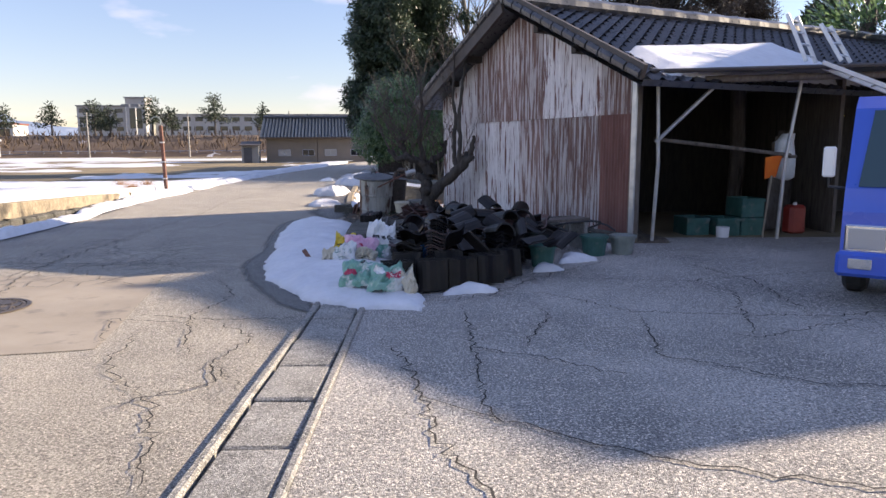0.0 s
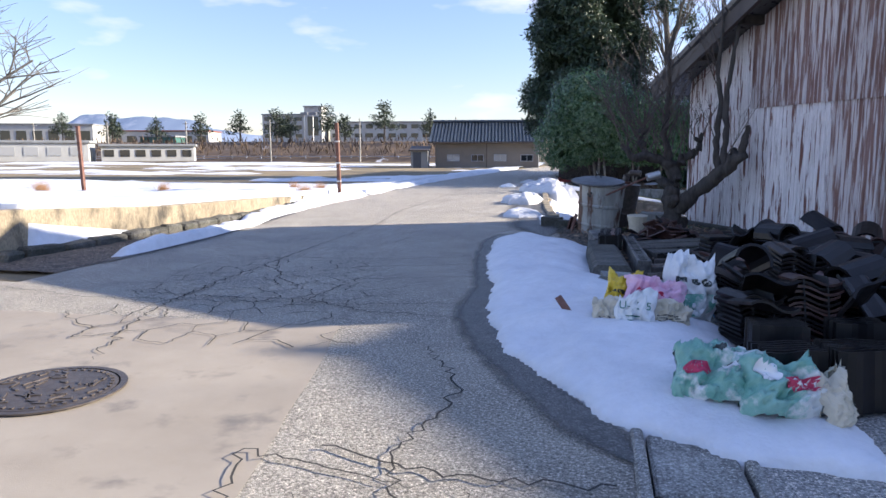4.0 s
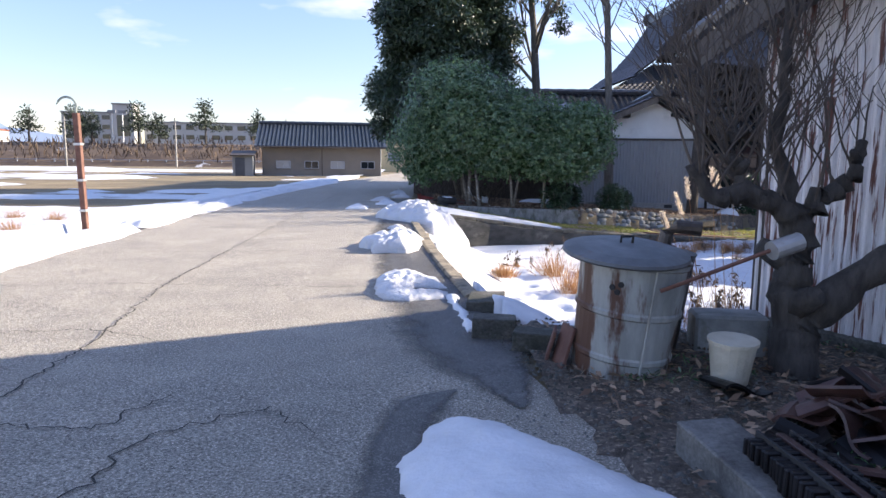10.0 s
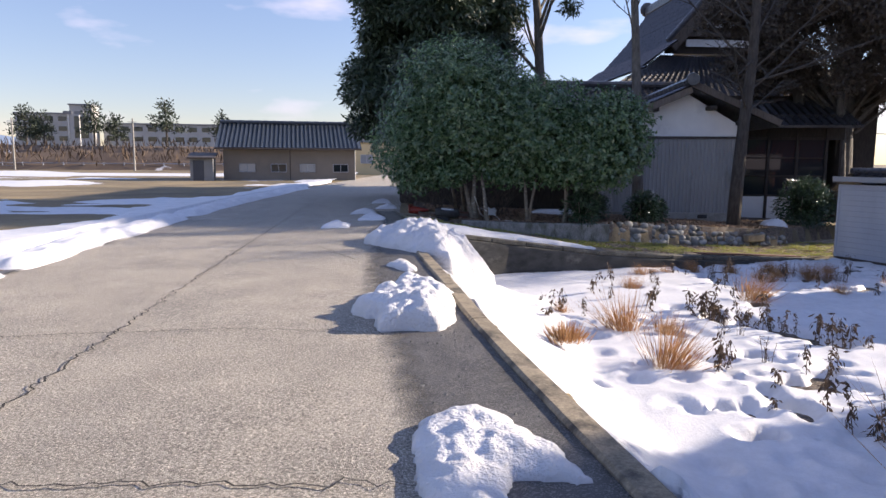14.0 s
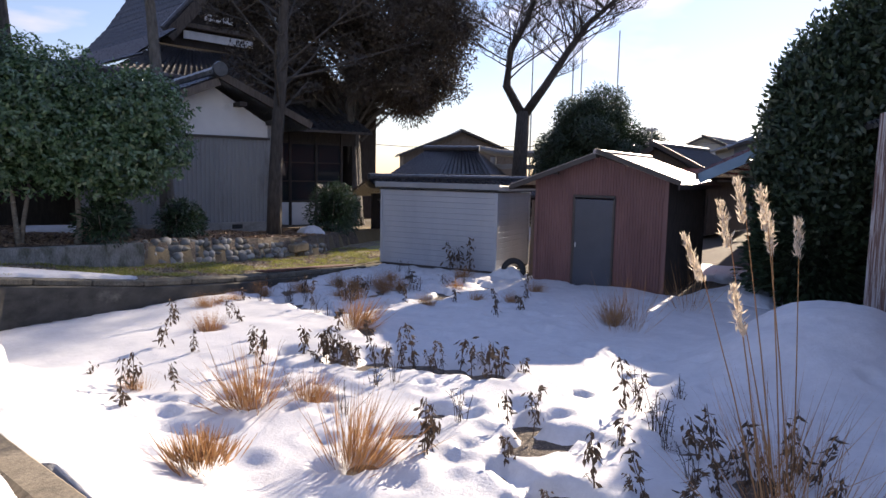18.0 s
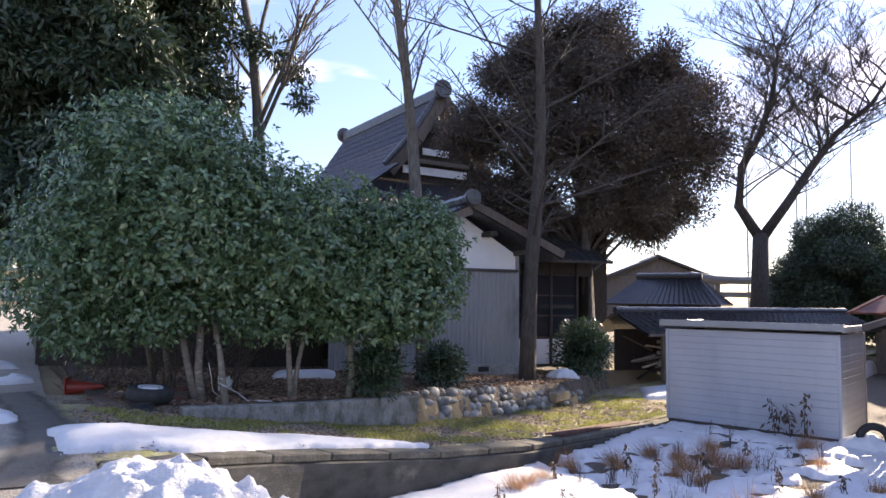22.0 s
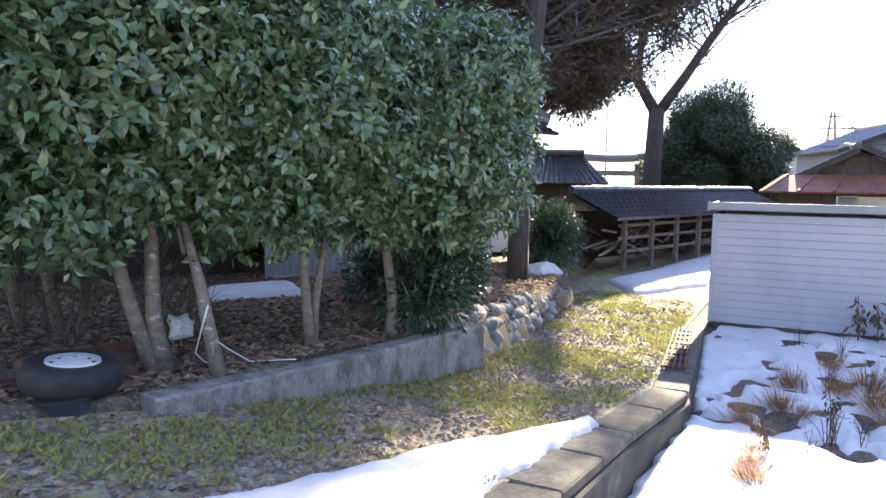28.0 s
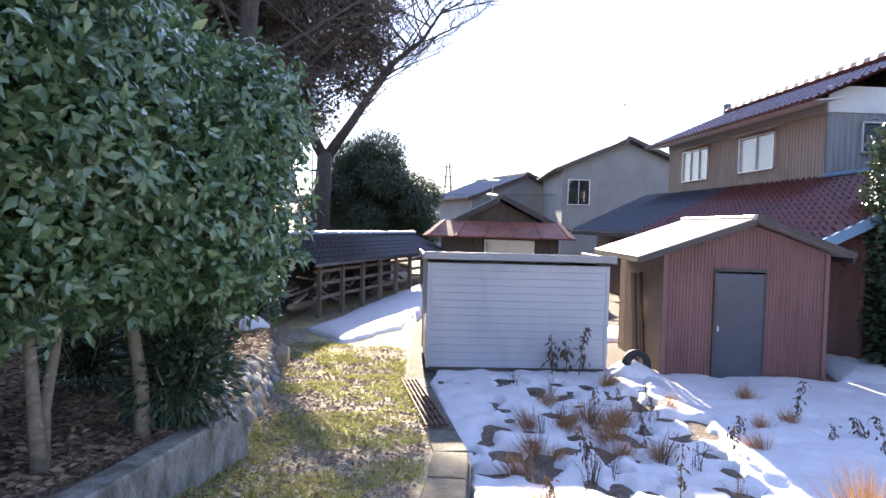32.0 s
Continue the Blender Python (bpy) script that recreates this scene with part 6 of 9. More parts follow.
def plastic_sack(x, y, z, s, rz, mat, label, seed, ear=0.08, tilt=-25, prints=()):
    """s is the width, the thickness and the height; prints are (oval, u, v, w, h, ink)."""
    b = thing("plastic_sack", (x, y, z, tilt, 0, rz), label, "sack", "sacks in the snow")
    bag = part("bag", sack_geo(*s, seed, ear), mat, b, smooth=True)
    at = sack_face(s[0], s[2], s[1], seed, ear)
    for oval, u, v, w, h, ink in prints:
        part("print_oval" if oval else "print_bar", sack_print(at, u, v, w, h, oval), ink, bag, smooth=True)
    return b


lines_of = lambda n, v0, dv, w, ink: [(False, 0.04 * ((k * 7) % 3 - 1), v0 - dv * k, w * (0.75 + 0.25 * ((k * 5) % 4) / 3), 0.05, ink) for k in range(n)]
plastic_sack(5.34, 5.22, 0.1, (0.36, 0.16, 0.3), -6, BAG_GREEN, "green and white printed fertiliser sack half sunk in snow", 1, 0.02, -52, [(True, -0.45, -0.1, 0.75, 0.5, INK_RED), (False, 0.45, 0.0, 0.6, 0.3, WHITE_PLASTIC), (False, 0.45, 0.1, 0.45, 0.1, INK), (True, 0.15, 0.6, 0.3, 0.24, INK)])
plastic_sack(5.62, 5.14, 0.08, (0.36, 0.17, 0.3), 4, BAG_GREEN, "green printed fertiliser sack with a crimson oval", 2, 0.04, -45, [(True, 0.3, -0.15, 0.95, 0.5, INK_RED), (False, 0.3, -0.1, 0.6, 0.07, WHITE_PLASTIC), (False, 0.3, -0.25, 0.4, 0.07, WHITE_PLASTIC), (True, -0.4, 0.15, 0.55, 0.6, WHITE_PLASTIC)])
plastic_sack(5.84, 5.16, 0.04, (0.14, 0.12, 0.24), 30, BAG_CREAM, "cream sack slumped beside the tiles", 3, 0.05, -20)
s1 = plastic_sack(5.06, 6.44, 0.06, (0.25, 0.1, 0.29), -8, BAG_WHITE, "white rice-bran sack printed with green letters", 4, 0.05, -18, lines_of(3, -0.05, 0.2, 0.9, INK_GREEN))
text_part("U-12-5", 0.07, INK_GREEN, s1, pose(0, -0.07, 0.18, 88, 0, 0))
plastic_sack(5.28, 6.54, 0.06, (0.28, 0.13, 0.22), 4, BAG_CREAM, "cream paper sack with rows of small print", 5, 0.02, -22, lines_of(6, 0.1, 0.16, 1.3, INK))
plastic_sack(5.2, 6.70, 0.14, (0.4, 0.2, 0.28), 2, BAG_PINK, "pink plastic sack crumpled on the pile", 6, 0.04, -48, [(False, -0.3, 0.1, 0.6, 0.12, INK_RED), (False, 0.3, -0.4, 0.7, 0.08, INK_RED)])
plastic_sack(4.98, 6.88, 0.1, (0.26, 0.15, 0.3), -22, BAG_YELLOW, "bright yellow plastic sack crumpled in the snow", 7, 0.03, -28, [(False, -0.2, 0.0, 0.9, 0.14, INK), (False, -0.1, -0.4, 0.6, 0.12, INK)])
plastic_sack(4.88, 6.54, 0.08, (0.22, 0.1, 0.22), -14, BAG_CREAM, "printed paper sack lying in the snow", 8, 0.02, -34, lines_of(2, -0.4, 0.24, 1.0, INK))
s2 = plastic_sack(5.46, 6.90, 0.08, (0.34, 0.15, 0.44), 6, BAG_WHITE, "white and pale green sack standing behind the others", 9, 0.08, -14, [(False, -0.4, 0.25, 0.5, 0.13, INK), (True, 0.1, 0.2, 0.3, 0.2, INK), (True, 0.5, 0.2, 0.36, 0.26, INK), (True, 0.5, 0.2, 0.2, 0.13, BAG_WHITE), (False, 0.0, -0.5, 1.7, 0.7, BAG_GREEN)])
plastic_sack(5.82, 7.25, 0.1, (0.36, 0.22, 0.2), 10, BAG_BLUE, "blue plastic bag crushed against the tiles", 10, 0.02, -60)
stick = solo("rusty_plate", Geo().box((0, 0, 0), (0.15, 0.05, 0.008), bev=0.002), RUST_POST, "bent rusty plate sticking out of the snow", "scrap", m=pose(4.6, 6.72, 0.2, 35, 35, -50))

# pots, tubs and hose by the shed
def tub(x, y, r, h, mat, label):
    t = thing("garden_tub", (x, y, -0.02, 0, 0, rng.uniform(0, 90)), label, "tub", "tubs by the shed")
    part("body", Geo().lathe([(r * 0.75, 0), (r * 0.98, h), (r, h), (r * 0.93, h), (r * 0.72, 0.02)], 20), mat, t)
    part("rim", Geo().lathe([(r * 0.97, h - 0.03), (r * 1.06, h - 0.03), (r * 1.06, h), (r * 0.97, h)], 20), mat, t)


tub(7.35, 6.95, 0.16, 0.27, GREEN_PLASTIC, "dark green plastic tub beside the tiles")
tub(8.15, 7.75, 0.18, 0.28, GREEN_PLASTIC, "green plastic tub with a hose over it")
tub(8.55, 7.85, 0.17, 0.27, GREY_PLASTIC, "grey-green plastic tub by the shed corner")
hose = solo("garden_hose", Geo().tube([(8.0 + 0.5 * math.cos(t * 0.5) * (1 - t / 60), 8.05 + 0.3 * math.sin(t * 0.5), 0.28 + 0.16 * math.sin(t * 0.35)) for t in range(34)], 0.014, 6), BLACK_PLASTIC, "black hose coiled over the tubs", "hose", smooth=True)
tray = thing("wooden_tray", (7.75, 8.2, 0.0, 0, 0, 25), "board table against the shed wall", "table")
part("top", Geo().box((0, 0, 0.42), (0.8, 0.4, 0.04), bev=0.008), TIMBER, tray)
for x in (-0.35, 0.35):
    part("leg", Geo().box((x, 0, 0.2), (0.06, 0.34, 0.4), bev=0.006), CONCRETE, tray)

# ---- drum incinerator, its flue, and the old plum tree ----
drum = thing("drum_incinerator", pose(4.83, 12.95, -0.14, 4, 5, 0) @ Matrix.Diagonal((1.24, 1.24, 1.23, 1)), "rust-streaked pale steel drum used as an incinerator", "drum")
part("body", Geo().lathe([(0.225, 0.0), (0.245, 0.02), (0.252, 0.22), (0.262, 0.23), (0.262, 0.25), (0.255, 0.26), (0.264, 0.46), (0.275, 0.47), (0.275, 0.49), (0.268, 0.5), (0.278, 0.72), (0.29, 0.73), (0.29, 0.75), (0.27, 0.75)], 36), DRUM_STEEL, drum)
lid = part("lid", Geo().lathe([(0.315, 0.755), (0.325, 0.765), (0.32, 0.78), (0.25, 0.8), (0.14, 0.815), (0.02, 0.82)], 36), LID_STEEL, drum, "dull blackened lid", m=pose(-0.02, 0.02, 0.0, 3, -3, 0))
part("knob", Geo().tube([(-0.03, 0, 0.81), (-0.03, 0, 0.85), (0.03, 0, 0.855), (0.03, 0, 0.81)], 0.009, 6), RUBBER, lid)
part("hinge_bar", Geo().tube([(0.05, -0.3, 0.64), (0.25, -0.37, 0.77), (0.5, -0.42, 0.92)], 0.011, 6), RUST_POST, drum, "rusty lid bar")
part("can", Geo().tube([(0.48, -0.43, 0.91), (0.62, -0.39, 0.96)], 0.045, 14), GALV, drum, "pale tin can on the bar")
part("seam", Geo().tube([(0.03, -0.252, 0.03), (0.03, -0.268, 0.36), (0.03, -0.286, 0.73)], 0.008, 6), DRUM_STEEL, drum)
for a, z in ((-2.2, 0.62), (-2.1, 0.6), (-2.05, 0.64), (-1.0, 0.08)):
    part("rust_hole", Geo().lathe([(0.001, 0), (0.016, 0.0), (0.014, 0.006)], 9), RUBBER, drum, m=pose(0.273 * math.cos(a), 0.273 * math.sin(a), z, 90, 0, math.degrees(a) + 90))
for k, (zz, rz, ln) in enumerate(((0.0, 10, 0.3), (0.0, -12, 0.24))):
    solo("rusty_plate", Geo().box((0, 0, ln / 2), (0.022, 0.2, ln), bev=0.004), RUST_POST, "rusty iron plate leaned on the drum", "scrap", m=pose(4.44 - 0.05 * k, 12.97 + 0.16 * k, zz, 0, 16, rz), group="iron scrap")
drum2 = thing("old_oil_drum", (5.18, 13.46, -0.02, 3, 7, 0), "sooty dark drum stove with a bent flue", "drum")
part("body", Geo().lathe([(0.2, 0), (0.225, 0.02), (0.225, 0.3), (0.237, 0.31), (0.225, 0.33), (0.23, 0.76), (0.24, 0.78), (0.21, 0.78)], 28), CAST_IRON, drum2)
part("flue", Geo().tube([(-0.02, -0.05, 0.76), (-0.01, -0.05, 0.9), (0.04, -0.08, 0.96), (0.2, -0.12, 0.97)], 0.05, 12), CAST_IRON, drum2, "sooty flue pipe")
part("flue_collar", Geo().lathe([(0.085, 0.77), (0.085, 0.82), (0.06, 0.82)], 14, (-0.02, -0.05, 0)), RUST_POST, drum2)
bkt = thing("pale_pail", (5.42, 12.55, 0.0, 4, 0, 0), "dirty cream pail under the tree", "pail")
part("body", Geo().lathe([(0.1, 0), (0.14, 0.3), (0.15, 0.3), (0.15, 0.32), (0.13, 0.32)], 18), BAG_CREAM, bkt)
part("handle", Geo().tube([(-0.15, 0, 0.29), (-0.12, 0.1, 0.2), (0.12, 0.1, 0.2), (0.15, 0, 0.29)], 0.005, 5), GALV, bkt)
solo("slate_slab", Geo().box((0, 0, 0.15), (0.5, 0.3, 0.3), bev=0.02), STONE, "blue-grey stone block beside the pail", "stone", m=pose(5.75, 13.35, 0.0, 0, 0, -10))

plum = thing("plum_tree", (5.94, 12.78, 0.0), "old pruned plum tree, gnarled, bare and mossy", "tree")
g = Geo()
PLUM_ARMS = (([(0, 0, -0.1), (0, 0.02, 0.3), (-0.04, 0.05, 0.6), (0.02, 0.05, 0.85), (-0.05, 0.05, 1.1)], [0.2, 0.16, 0.15, 0.13, 0.1]),
             ([(-0.03, 0.05, 0.98), (-0.2, 0.0, 1.12), (-0.42, -0.05, 1.2), (-0.6, -0.05, 1.16), (-0.78, -0.08, 1.36)], [0.095, 0.085, 0.08, 0.065, 0.03]),
             ([(-0.42, -0.05, 1.2), (-0.5, 0.0, 1.42), (-0.45, 0.05, 1.65)], [0.06, 0.05, 0.025]),
             ([(0.0, 0.05, 0.95), (0.15, 0.08, 1.17), (0.32, 0.08, 1.28), (0.38, 0.08, 1.52)], [0.085, 0.075, 0.06, 0.03]),
             ([(-0.05, 0.05, 1.05), (-0.16, 0.12, 1.5), (-0.1, 0.15, 2.0), (-0.14, 0.15, 2.7)], [0.075, 0.055, 0.04, 0.02]),
             ([(0.02, 0.0, 0.35), (0.25, -0.1, 0.6), (0.5, -0.2, 0.85), (0.68, -0.3, 1.02), (0.85, -0.38, 1.23), (0.9, -0.4, 1.6)], [0.14, 0.125, 0.12, 0.11, 0.08, 0.035]),
             ([(0.56, -0.25, 0.92), (0.53, -0.25, 1.4), (0.56, -0.22, 1.9), (0.5, -0.2, 2.4), (0.52, -0.2, 3.3)], [0.065, 0.05, 0.043, 0.034, 0.016]),
             ([(0.62, -0.27, 0.95), (0.65, -0.3, 1.5), (0.62, -0.25, 2.1), (0.72, -0.25, 2.8), (0.74, -0.25, 3.4)], [0.065, 0.05, 0.04, 0.03, 0.014]))
for pts, rr in PLUM_ARMS:
    pr = random.Random(len(pts) * 7 + int(rr[0] * 100))
    fine, fr = [], []
    for i in range(len(pts) - 1):
        for k in range(5):
            t = k / 5
            fine.append(tuple(pts[i][c] + (pts[i + 1][c] - pts[i][c]) * t + pr.gauss(0, 0.012) for c in range(3)))
            fr.append((rr[i] + (rr[i + 1] - rr[i]) * t) * pr.uniform(0.72, 1.0))
    g.tube(fine + [pts[-1]], fr + [rr[-1]], 12)
for k in range(16):   # knots and pruned stubs
    pts, rr = PLUM_ARMS[(1, 2, 3, 5, 0)[k % 5]]
    i = k % (len(pts) - 1)
    a, b = Vector(pts[i]), Vector(pts[i + 1])
    q, d = a.lerp(b, 0.5), Vector((math.sin(k * 2.1), math.cos(k * 1.7), 0.5)).normalized()
    g.tube([q, q + d * (0.06 + 0.012 * (k % 5) + rr[i])], [rr[i] * 0.7, rr[i] * 0.4], 7)
part("trunk", g, BARK_DARK, plum, smooth=True)
g, pr = Geo(), random.Random(3)
for k in range(70):   # whips rising from the pruned arms
    pts, rr = PLUM_ARMS[(1, 2, 4, 3, 1, 4, 2, 6, 4, 1)[k % 10]]
    i = pr.randrange(len(pts) - 1)
    q = Vector(pts[i]).lerp(Vector(pts[i + 1]), pr.random())
    branch_geo(q, pr.uniform(0.4, 1.05), 0.009, 100 + k, levels=2, spread=0.45, kids=3, lean=(pr.gauss(-0.1, 0.45), pr.gauss(0, 0.35)), min_r=0.0026, g=g)
part("twig_work", g, TWIG, plum, kind="stuff")


# ---- garden sheds ----
WS = pose(14.25, 29.78, -1.06, 0, 0, -74.6)          # x along the front, y into the shed
ws = thing("white_storage_shed", WS, "white steel garden storage shed with ribbed panels", "storage shed")
L_WS, D_WS = 3.2, 2.0
part("base_frame", Geo().box((L_WS / 2, D_WS / 2, 0.07), (L_WS, D_WS, 0.06), bev=0.01), TRIM_DARK, ws)
for k in range(6):
    part("foot_block", Geo().box((0.2 + (k % 3) * 1.4, 0.15 + (k // 3) * 1.7, 0.02), (0.3, 0.15, 0.06), bev=0.01), CONCRETE, ws)


def ribbed_panel(w, h, n, rib=0.012):
    g = Geo()
    prof = [(0.02, 0.0)]
    for k in range(n):
        z0, z1 = h * k / n, h * (k + 1) / n
        prof += [(0.0, z0 + 0.002), (-rib, z0 + 0.012), (-rib, z1 - 0.006)]
    prof += [(0.0, h), (0.02, h)]
    m = len(prof)
    g.add([(0, y, z) for y, z in prof] + [(w, y, z) for y, z in prof], [(i, i + m, (i + 1) % m + m, (i + 1) % m) for i in range(m)])
    return g


for k in range(4):
    part("wall_panel", ribbed_panel(L_WS / 4 - 0.002, 1.85, 14, 0.009), WHITE_SHEET, ws, m=pose(k * L_WS / 4 + 0.001, 0, 0.1))
for k in range(2):
    part("side_panel", ribbed_panel(D_WS / 2 - 0.01, 1.85, 14, 0.009), WHITE_SHEET, ws, m=pose(L_WS, k * D_WS / 2 + 0.005, 0.1, 0, 0, 90))
    part("side_panel", ribbed_panel(D_WS / 2 - 0.01, 1.85, 14, 0.009), WHITE_SHEET, ws, m=pose(0, D_WS - k * D_WS / 2 - 0.005, 0.1, 0, 0, -90))
part("back_panel", Geo().box((L_WS / 2, D_WS, 1.02), (L_WS, 0.03, 1.85)), WHITE_SHEET, ws)
for x, y in ((0, 0), (L_WS, 0), (L_WS, D_WS), (0, D_WS)):
    part("corner_post", Geo().box((x, y, 1.02), (0.06, 0.06, 1.86), bev=0.008), WHITE_SHEET, ws)
part("roof", Geo().slab([(-0.1, -0.14, 2.14), (L_WS + 0.1, -0.14, 2.14), (L_WS + 0.1, D_WS + 0.14, 2.04), (-0.1, D_WS + 0.14, 2.04)], 0.03), GALV, ws, "grey metal roof")
part("roof_fascia", Geo().box((L_WS / 2, -0.14, 2.08), (L_WS + 0.22, 0.035, 0.13), bev=0.01), CORR_GREY, ws, "grey front fascia")
for x in (-0.1, L_WS + 0.1):
    part("roof_fascia", Geo().box((x, D_WS / 2, 2.05), (0.035, D_WS + 0.28, 0.12), bev=0.01), CORR_GREY, ws, "grey side fascia")
setting("shed_slab", Geo().box((0, 0, 0), (4.0, 3.6, 0.1), bev=0.02), CONCRETE_DARK, "dark concrete slab in front of the storage shed", "slab").matrix_basis = pose(15.1, 28.4, -1.1, 0, 0, -74.6)

RS = pose(15.3, 25.72, -1.16, 0, 0, -79.5)
rs = thing("red_iron_shed", RS, "small shed of faded red ribbed iron with a dark door", "shed")
L_RS, D_RS = 2.9, 3.2
peak = 1.45
top = lambda x: 2.4 + 0.5 * (1 - abs(x - peak) / peak)
def wall_with_door(x0, x1, z0, zt):
    g = sheet_geo(x1 - x0, z0, lambda x: zt(x0 + x), 0.06, 0.007, 4, square=True)
    return g
part("front_wall", wall_with_door(0, 0.9, 0, lambda x: min(top(x), 2.1)), RED_SHEET, rs, m=pose(0, 0, 0))
part("front_wall", wall_with_door(1.82, L_RS, 0, lambda x: min(top(x), 2.1)), RED_SHEET, rs, m=pose(1.82, 0, 0))
part("gable_wall", wall_with_door(0, L_RS, 2.08, top), RED_SHEET, rs, m=pose(0, -0.012, 0))
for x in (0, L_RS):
    # ribbed sides: right one in a very dark brown, left one in tan
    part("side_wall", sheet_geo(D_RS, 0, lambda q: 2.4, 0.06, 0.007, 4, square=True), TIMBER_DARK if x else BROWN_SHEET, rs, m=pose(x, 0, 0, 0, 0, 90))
part("back_wall", Geo().box((L_RS / 2, D_RS, 1.2), (L_RS, 0.04, 2.4)), RED_SHEET, rs)
for x in (0.02, L_RS - 0.02):
    part("corner_trim", Geo().box((x, -0.02, 1.2), (0.08, 0.03, 2.4), bev=0.006), RED_SHEET, rs)
door = part("door", Geo().box((1.36, -0.01, 1.02), (0.86, 0.04, 1.94), bev=0.008), DOOR_BLUE, rs, "dark slate-blue door")
part("door_handle", Geo().box((0.98, -0.045, 1.0), (0.03, 0.03, 0.1), bev=0.008), ALU, door)
for x in (0.915, 1.805):
    part("door_frame", Geo().box((x, -0.015, 1.04), (0.05, 0.06, 2.06), bev=0.006), TRIM_DARK, rs)
part("door_frame", Geo().box((1.36, -0.015, 2.05), (0.94, 0.06, 0.06), bev=0.006), TRIM_DARK, rs)
for sgn, xe in ((-1, -0.55), (1, L_RS + 0.3)):
    ze = 2.9 - abs(xe - peak) * 0.345
    for k in range(9):
        a, b = -0.3 + k * (D_RS + 0.6) / 9, -0.3 + (k + 1) * (D_RS + 0.6) / 9 - 0.012
        g = Geo().slab([(xe, a, ze + 0.05), (peak, a, 2.98), (peak, b, 2.98), (xe, b, ze + 0.05)] if sgn < 0 else [(peak, a, 2.98), (xe, a, ze + 0.05), (xe, b, ze + 0.05), (peak, b, 2.98)], 0.025)
        part("roof_sheet", g, ROOF_SHEET, rs)
    part("bargeboard", Geo().slab([(xe, -0.32, ze + 0.03), (peak, -0.32, 2.96), (peak, -0.29, 2.96), (xe, -0.29, ze + 0.03)], 0.1), TRIM_DARK, rs)
    part("eave_board", Geo().box((xe - sgn * 0.02, D_RS / 2, ze), (0.03, D_RS + 0.6, 0.1)), TRIM_DARK, rs)
part("ridge_cap", Geo().tube([(peak, -0.32, 2.99), (peak, D_RS + 0.3, 2.99)], 0.05, 8), ROOF_SHEET, rs)
ev = part("electric_meter_box", Geo().box((0.55, -0.2, 2.55), (0.1, 0.1, 0.1), bev=0.01), TRIM_DARK, rs)
for k in range(5):
    solo("leaning_plank", Geo().box((0, 0, 0.95), (0.14, 0.03, 1.9), bev=0.006), TIMBER if k % 2 else BROWN_SHEET, "old brown plank leaning between the sheds", "plank", m=pose(15.75 + 0.17 * k, 26.15 - 0.08 * k, -1.15, -5, 4, -30 + 4 * k), group="planks between the sheds")
dw = thing("discarded_wheel", (15.1, 26.15, -0.85, 80, 0, -60), "worn black tyre leaning between the sheds", "wheel")
part("tyre", Geo().lathe([(0.15, -0.07), (0.24, -0.08), (0.28, -0.05), (0.28, 0.05), (0.24, 0.08), (0.15, 0.07)], 24, ring=True), RUBBER, dw, smooth=True)
patch_snow("snow_remnant", [(14.6, 26.5), (14.9, 25.7), (15.5, 25.9), (15.6, 26.5), (15.0, 26.75)], 0.35, "heap of old snow between the two sheds", step=0.05, soft=0.25, lump=0.4, seed=51, base=lambda X, Y: -1.1 + 0 * X)
patch_snow("snow_remnant", [(15.9, 22.6), (16.0, 20.8), (19.5, 20.9), (19.5, 22.3)], 0.25, "snow lying beside the red shed", step=0.08, soft=0.3, lump=0.3, seed=52, base=lambda X, Y: -1.12 + 0 * X)
patch_snow("snow_remnant", [(17.5, 33.4), (16.0, 32.0), (18.5, 31.4), (27, 32.2), (30, 33.2), (22, 33.4)], 0.12, "shining snow on the path by the woodshed", step=0.1, soft=0.3, seed=53, base=lambda X, Y: lerp_on(X, PATH_Z) + 0.03)


# ---- neighbouring houses ----
def window(parent, m, w, h, glass, fr=ALU, panes=2, depth=0.08, hood=False):
    wn = part("window", Geo().box((0, 0.02, 0), (w, 0.02, h)), glass, parent, m=m)
    g = Geo()
    for x in (-w / 2, w / 2):
        g.box((x, -0.02, 0), (0.05, depth, h + 0.05), bev=0.006)
    for z in (-h / 2, h / 2):
        g.box((0, -0.02, z), (w + 0.05, depth, 0.05), bev=0.006)
    part("window_frame", g, fr, wn)
    for k in range(1, panes):
        part("mullion", Geo().box((-w / 2 + w * k / panes, -0.02, 0), (0.04, depth * 0.7, h), bev=0.005), fr, wn)
    if hood:
        part("hood", Geo().slab([(-w / 2 - 0.15, -0.3, h / 2 + 0.08), (w / 2 + 0.15, -0.3, h / 2 + 0.08), (w / 2 + 0.15, 0.0, h / 2 + 0.2), (-w / 2 - 0.15, 0.0, h / 2 + 0.2)], 0.03), ROOF_SHEET, wn)
    return wn


HS = pose(22.6, 20.9, 0, 0, 0, 15.5)      # x along the north wall, y towards the garden
hs = thing("neighbour_house", HS, "two-storey house with tan ribbed siding and red-brown tiled roofs", "house")
part("upper_wall", sheet_geo(10.6, 3.0, lambda x: 5.0, 0.16, 0.014, 4, square=True), BROWN_SHEET, hs, "tan ribbed siding", m=pose(10.6, 0, 0, 0, 0, 180))
part("upper_band", Geo().box((5.3, 0.02, 5.0), (10.6, 0.08, 0.34)), GREY_WALL, hs)
part("west_wall", sheet_geo(5, 2.3, lambda x: 4.9, 0.16, 0.014, 4, square=True), CORR_GREY, hs, "grey ribbed siding", m=pose(0.0, 0, 0, 0, 0, -90))
part("west_plaster", Geo().box((-0.02, -2.5, 5.2), (0.06, 5, 0.7)), PLASTER, hs)
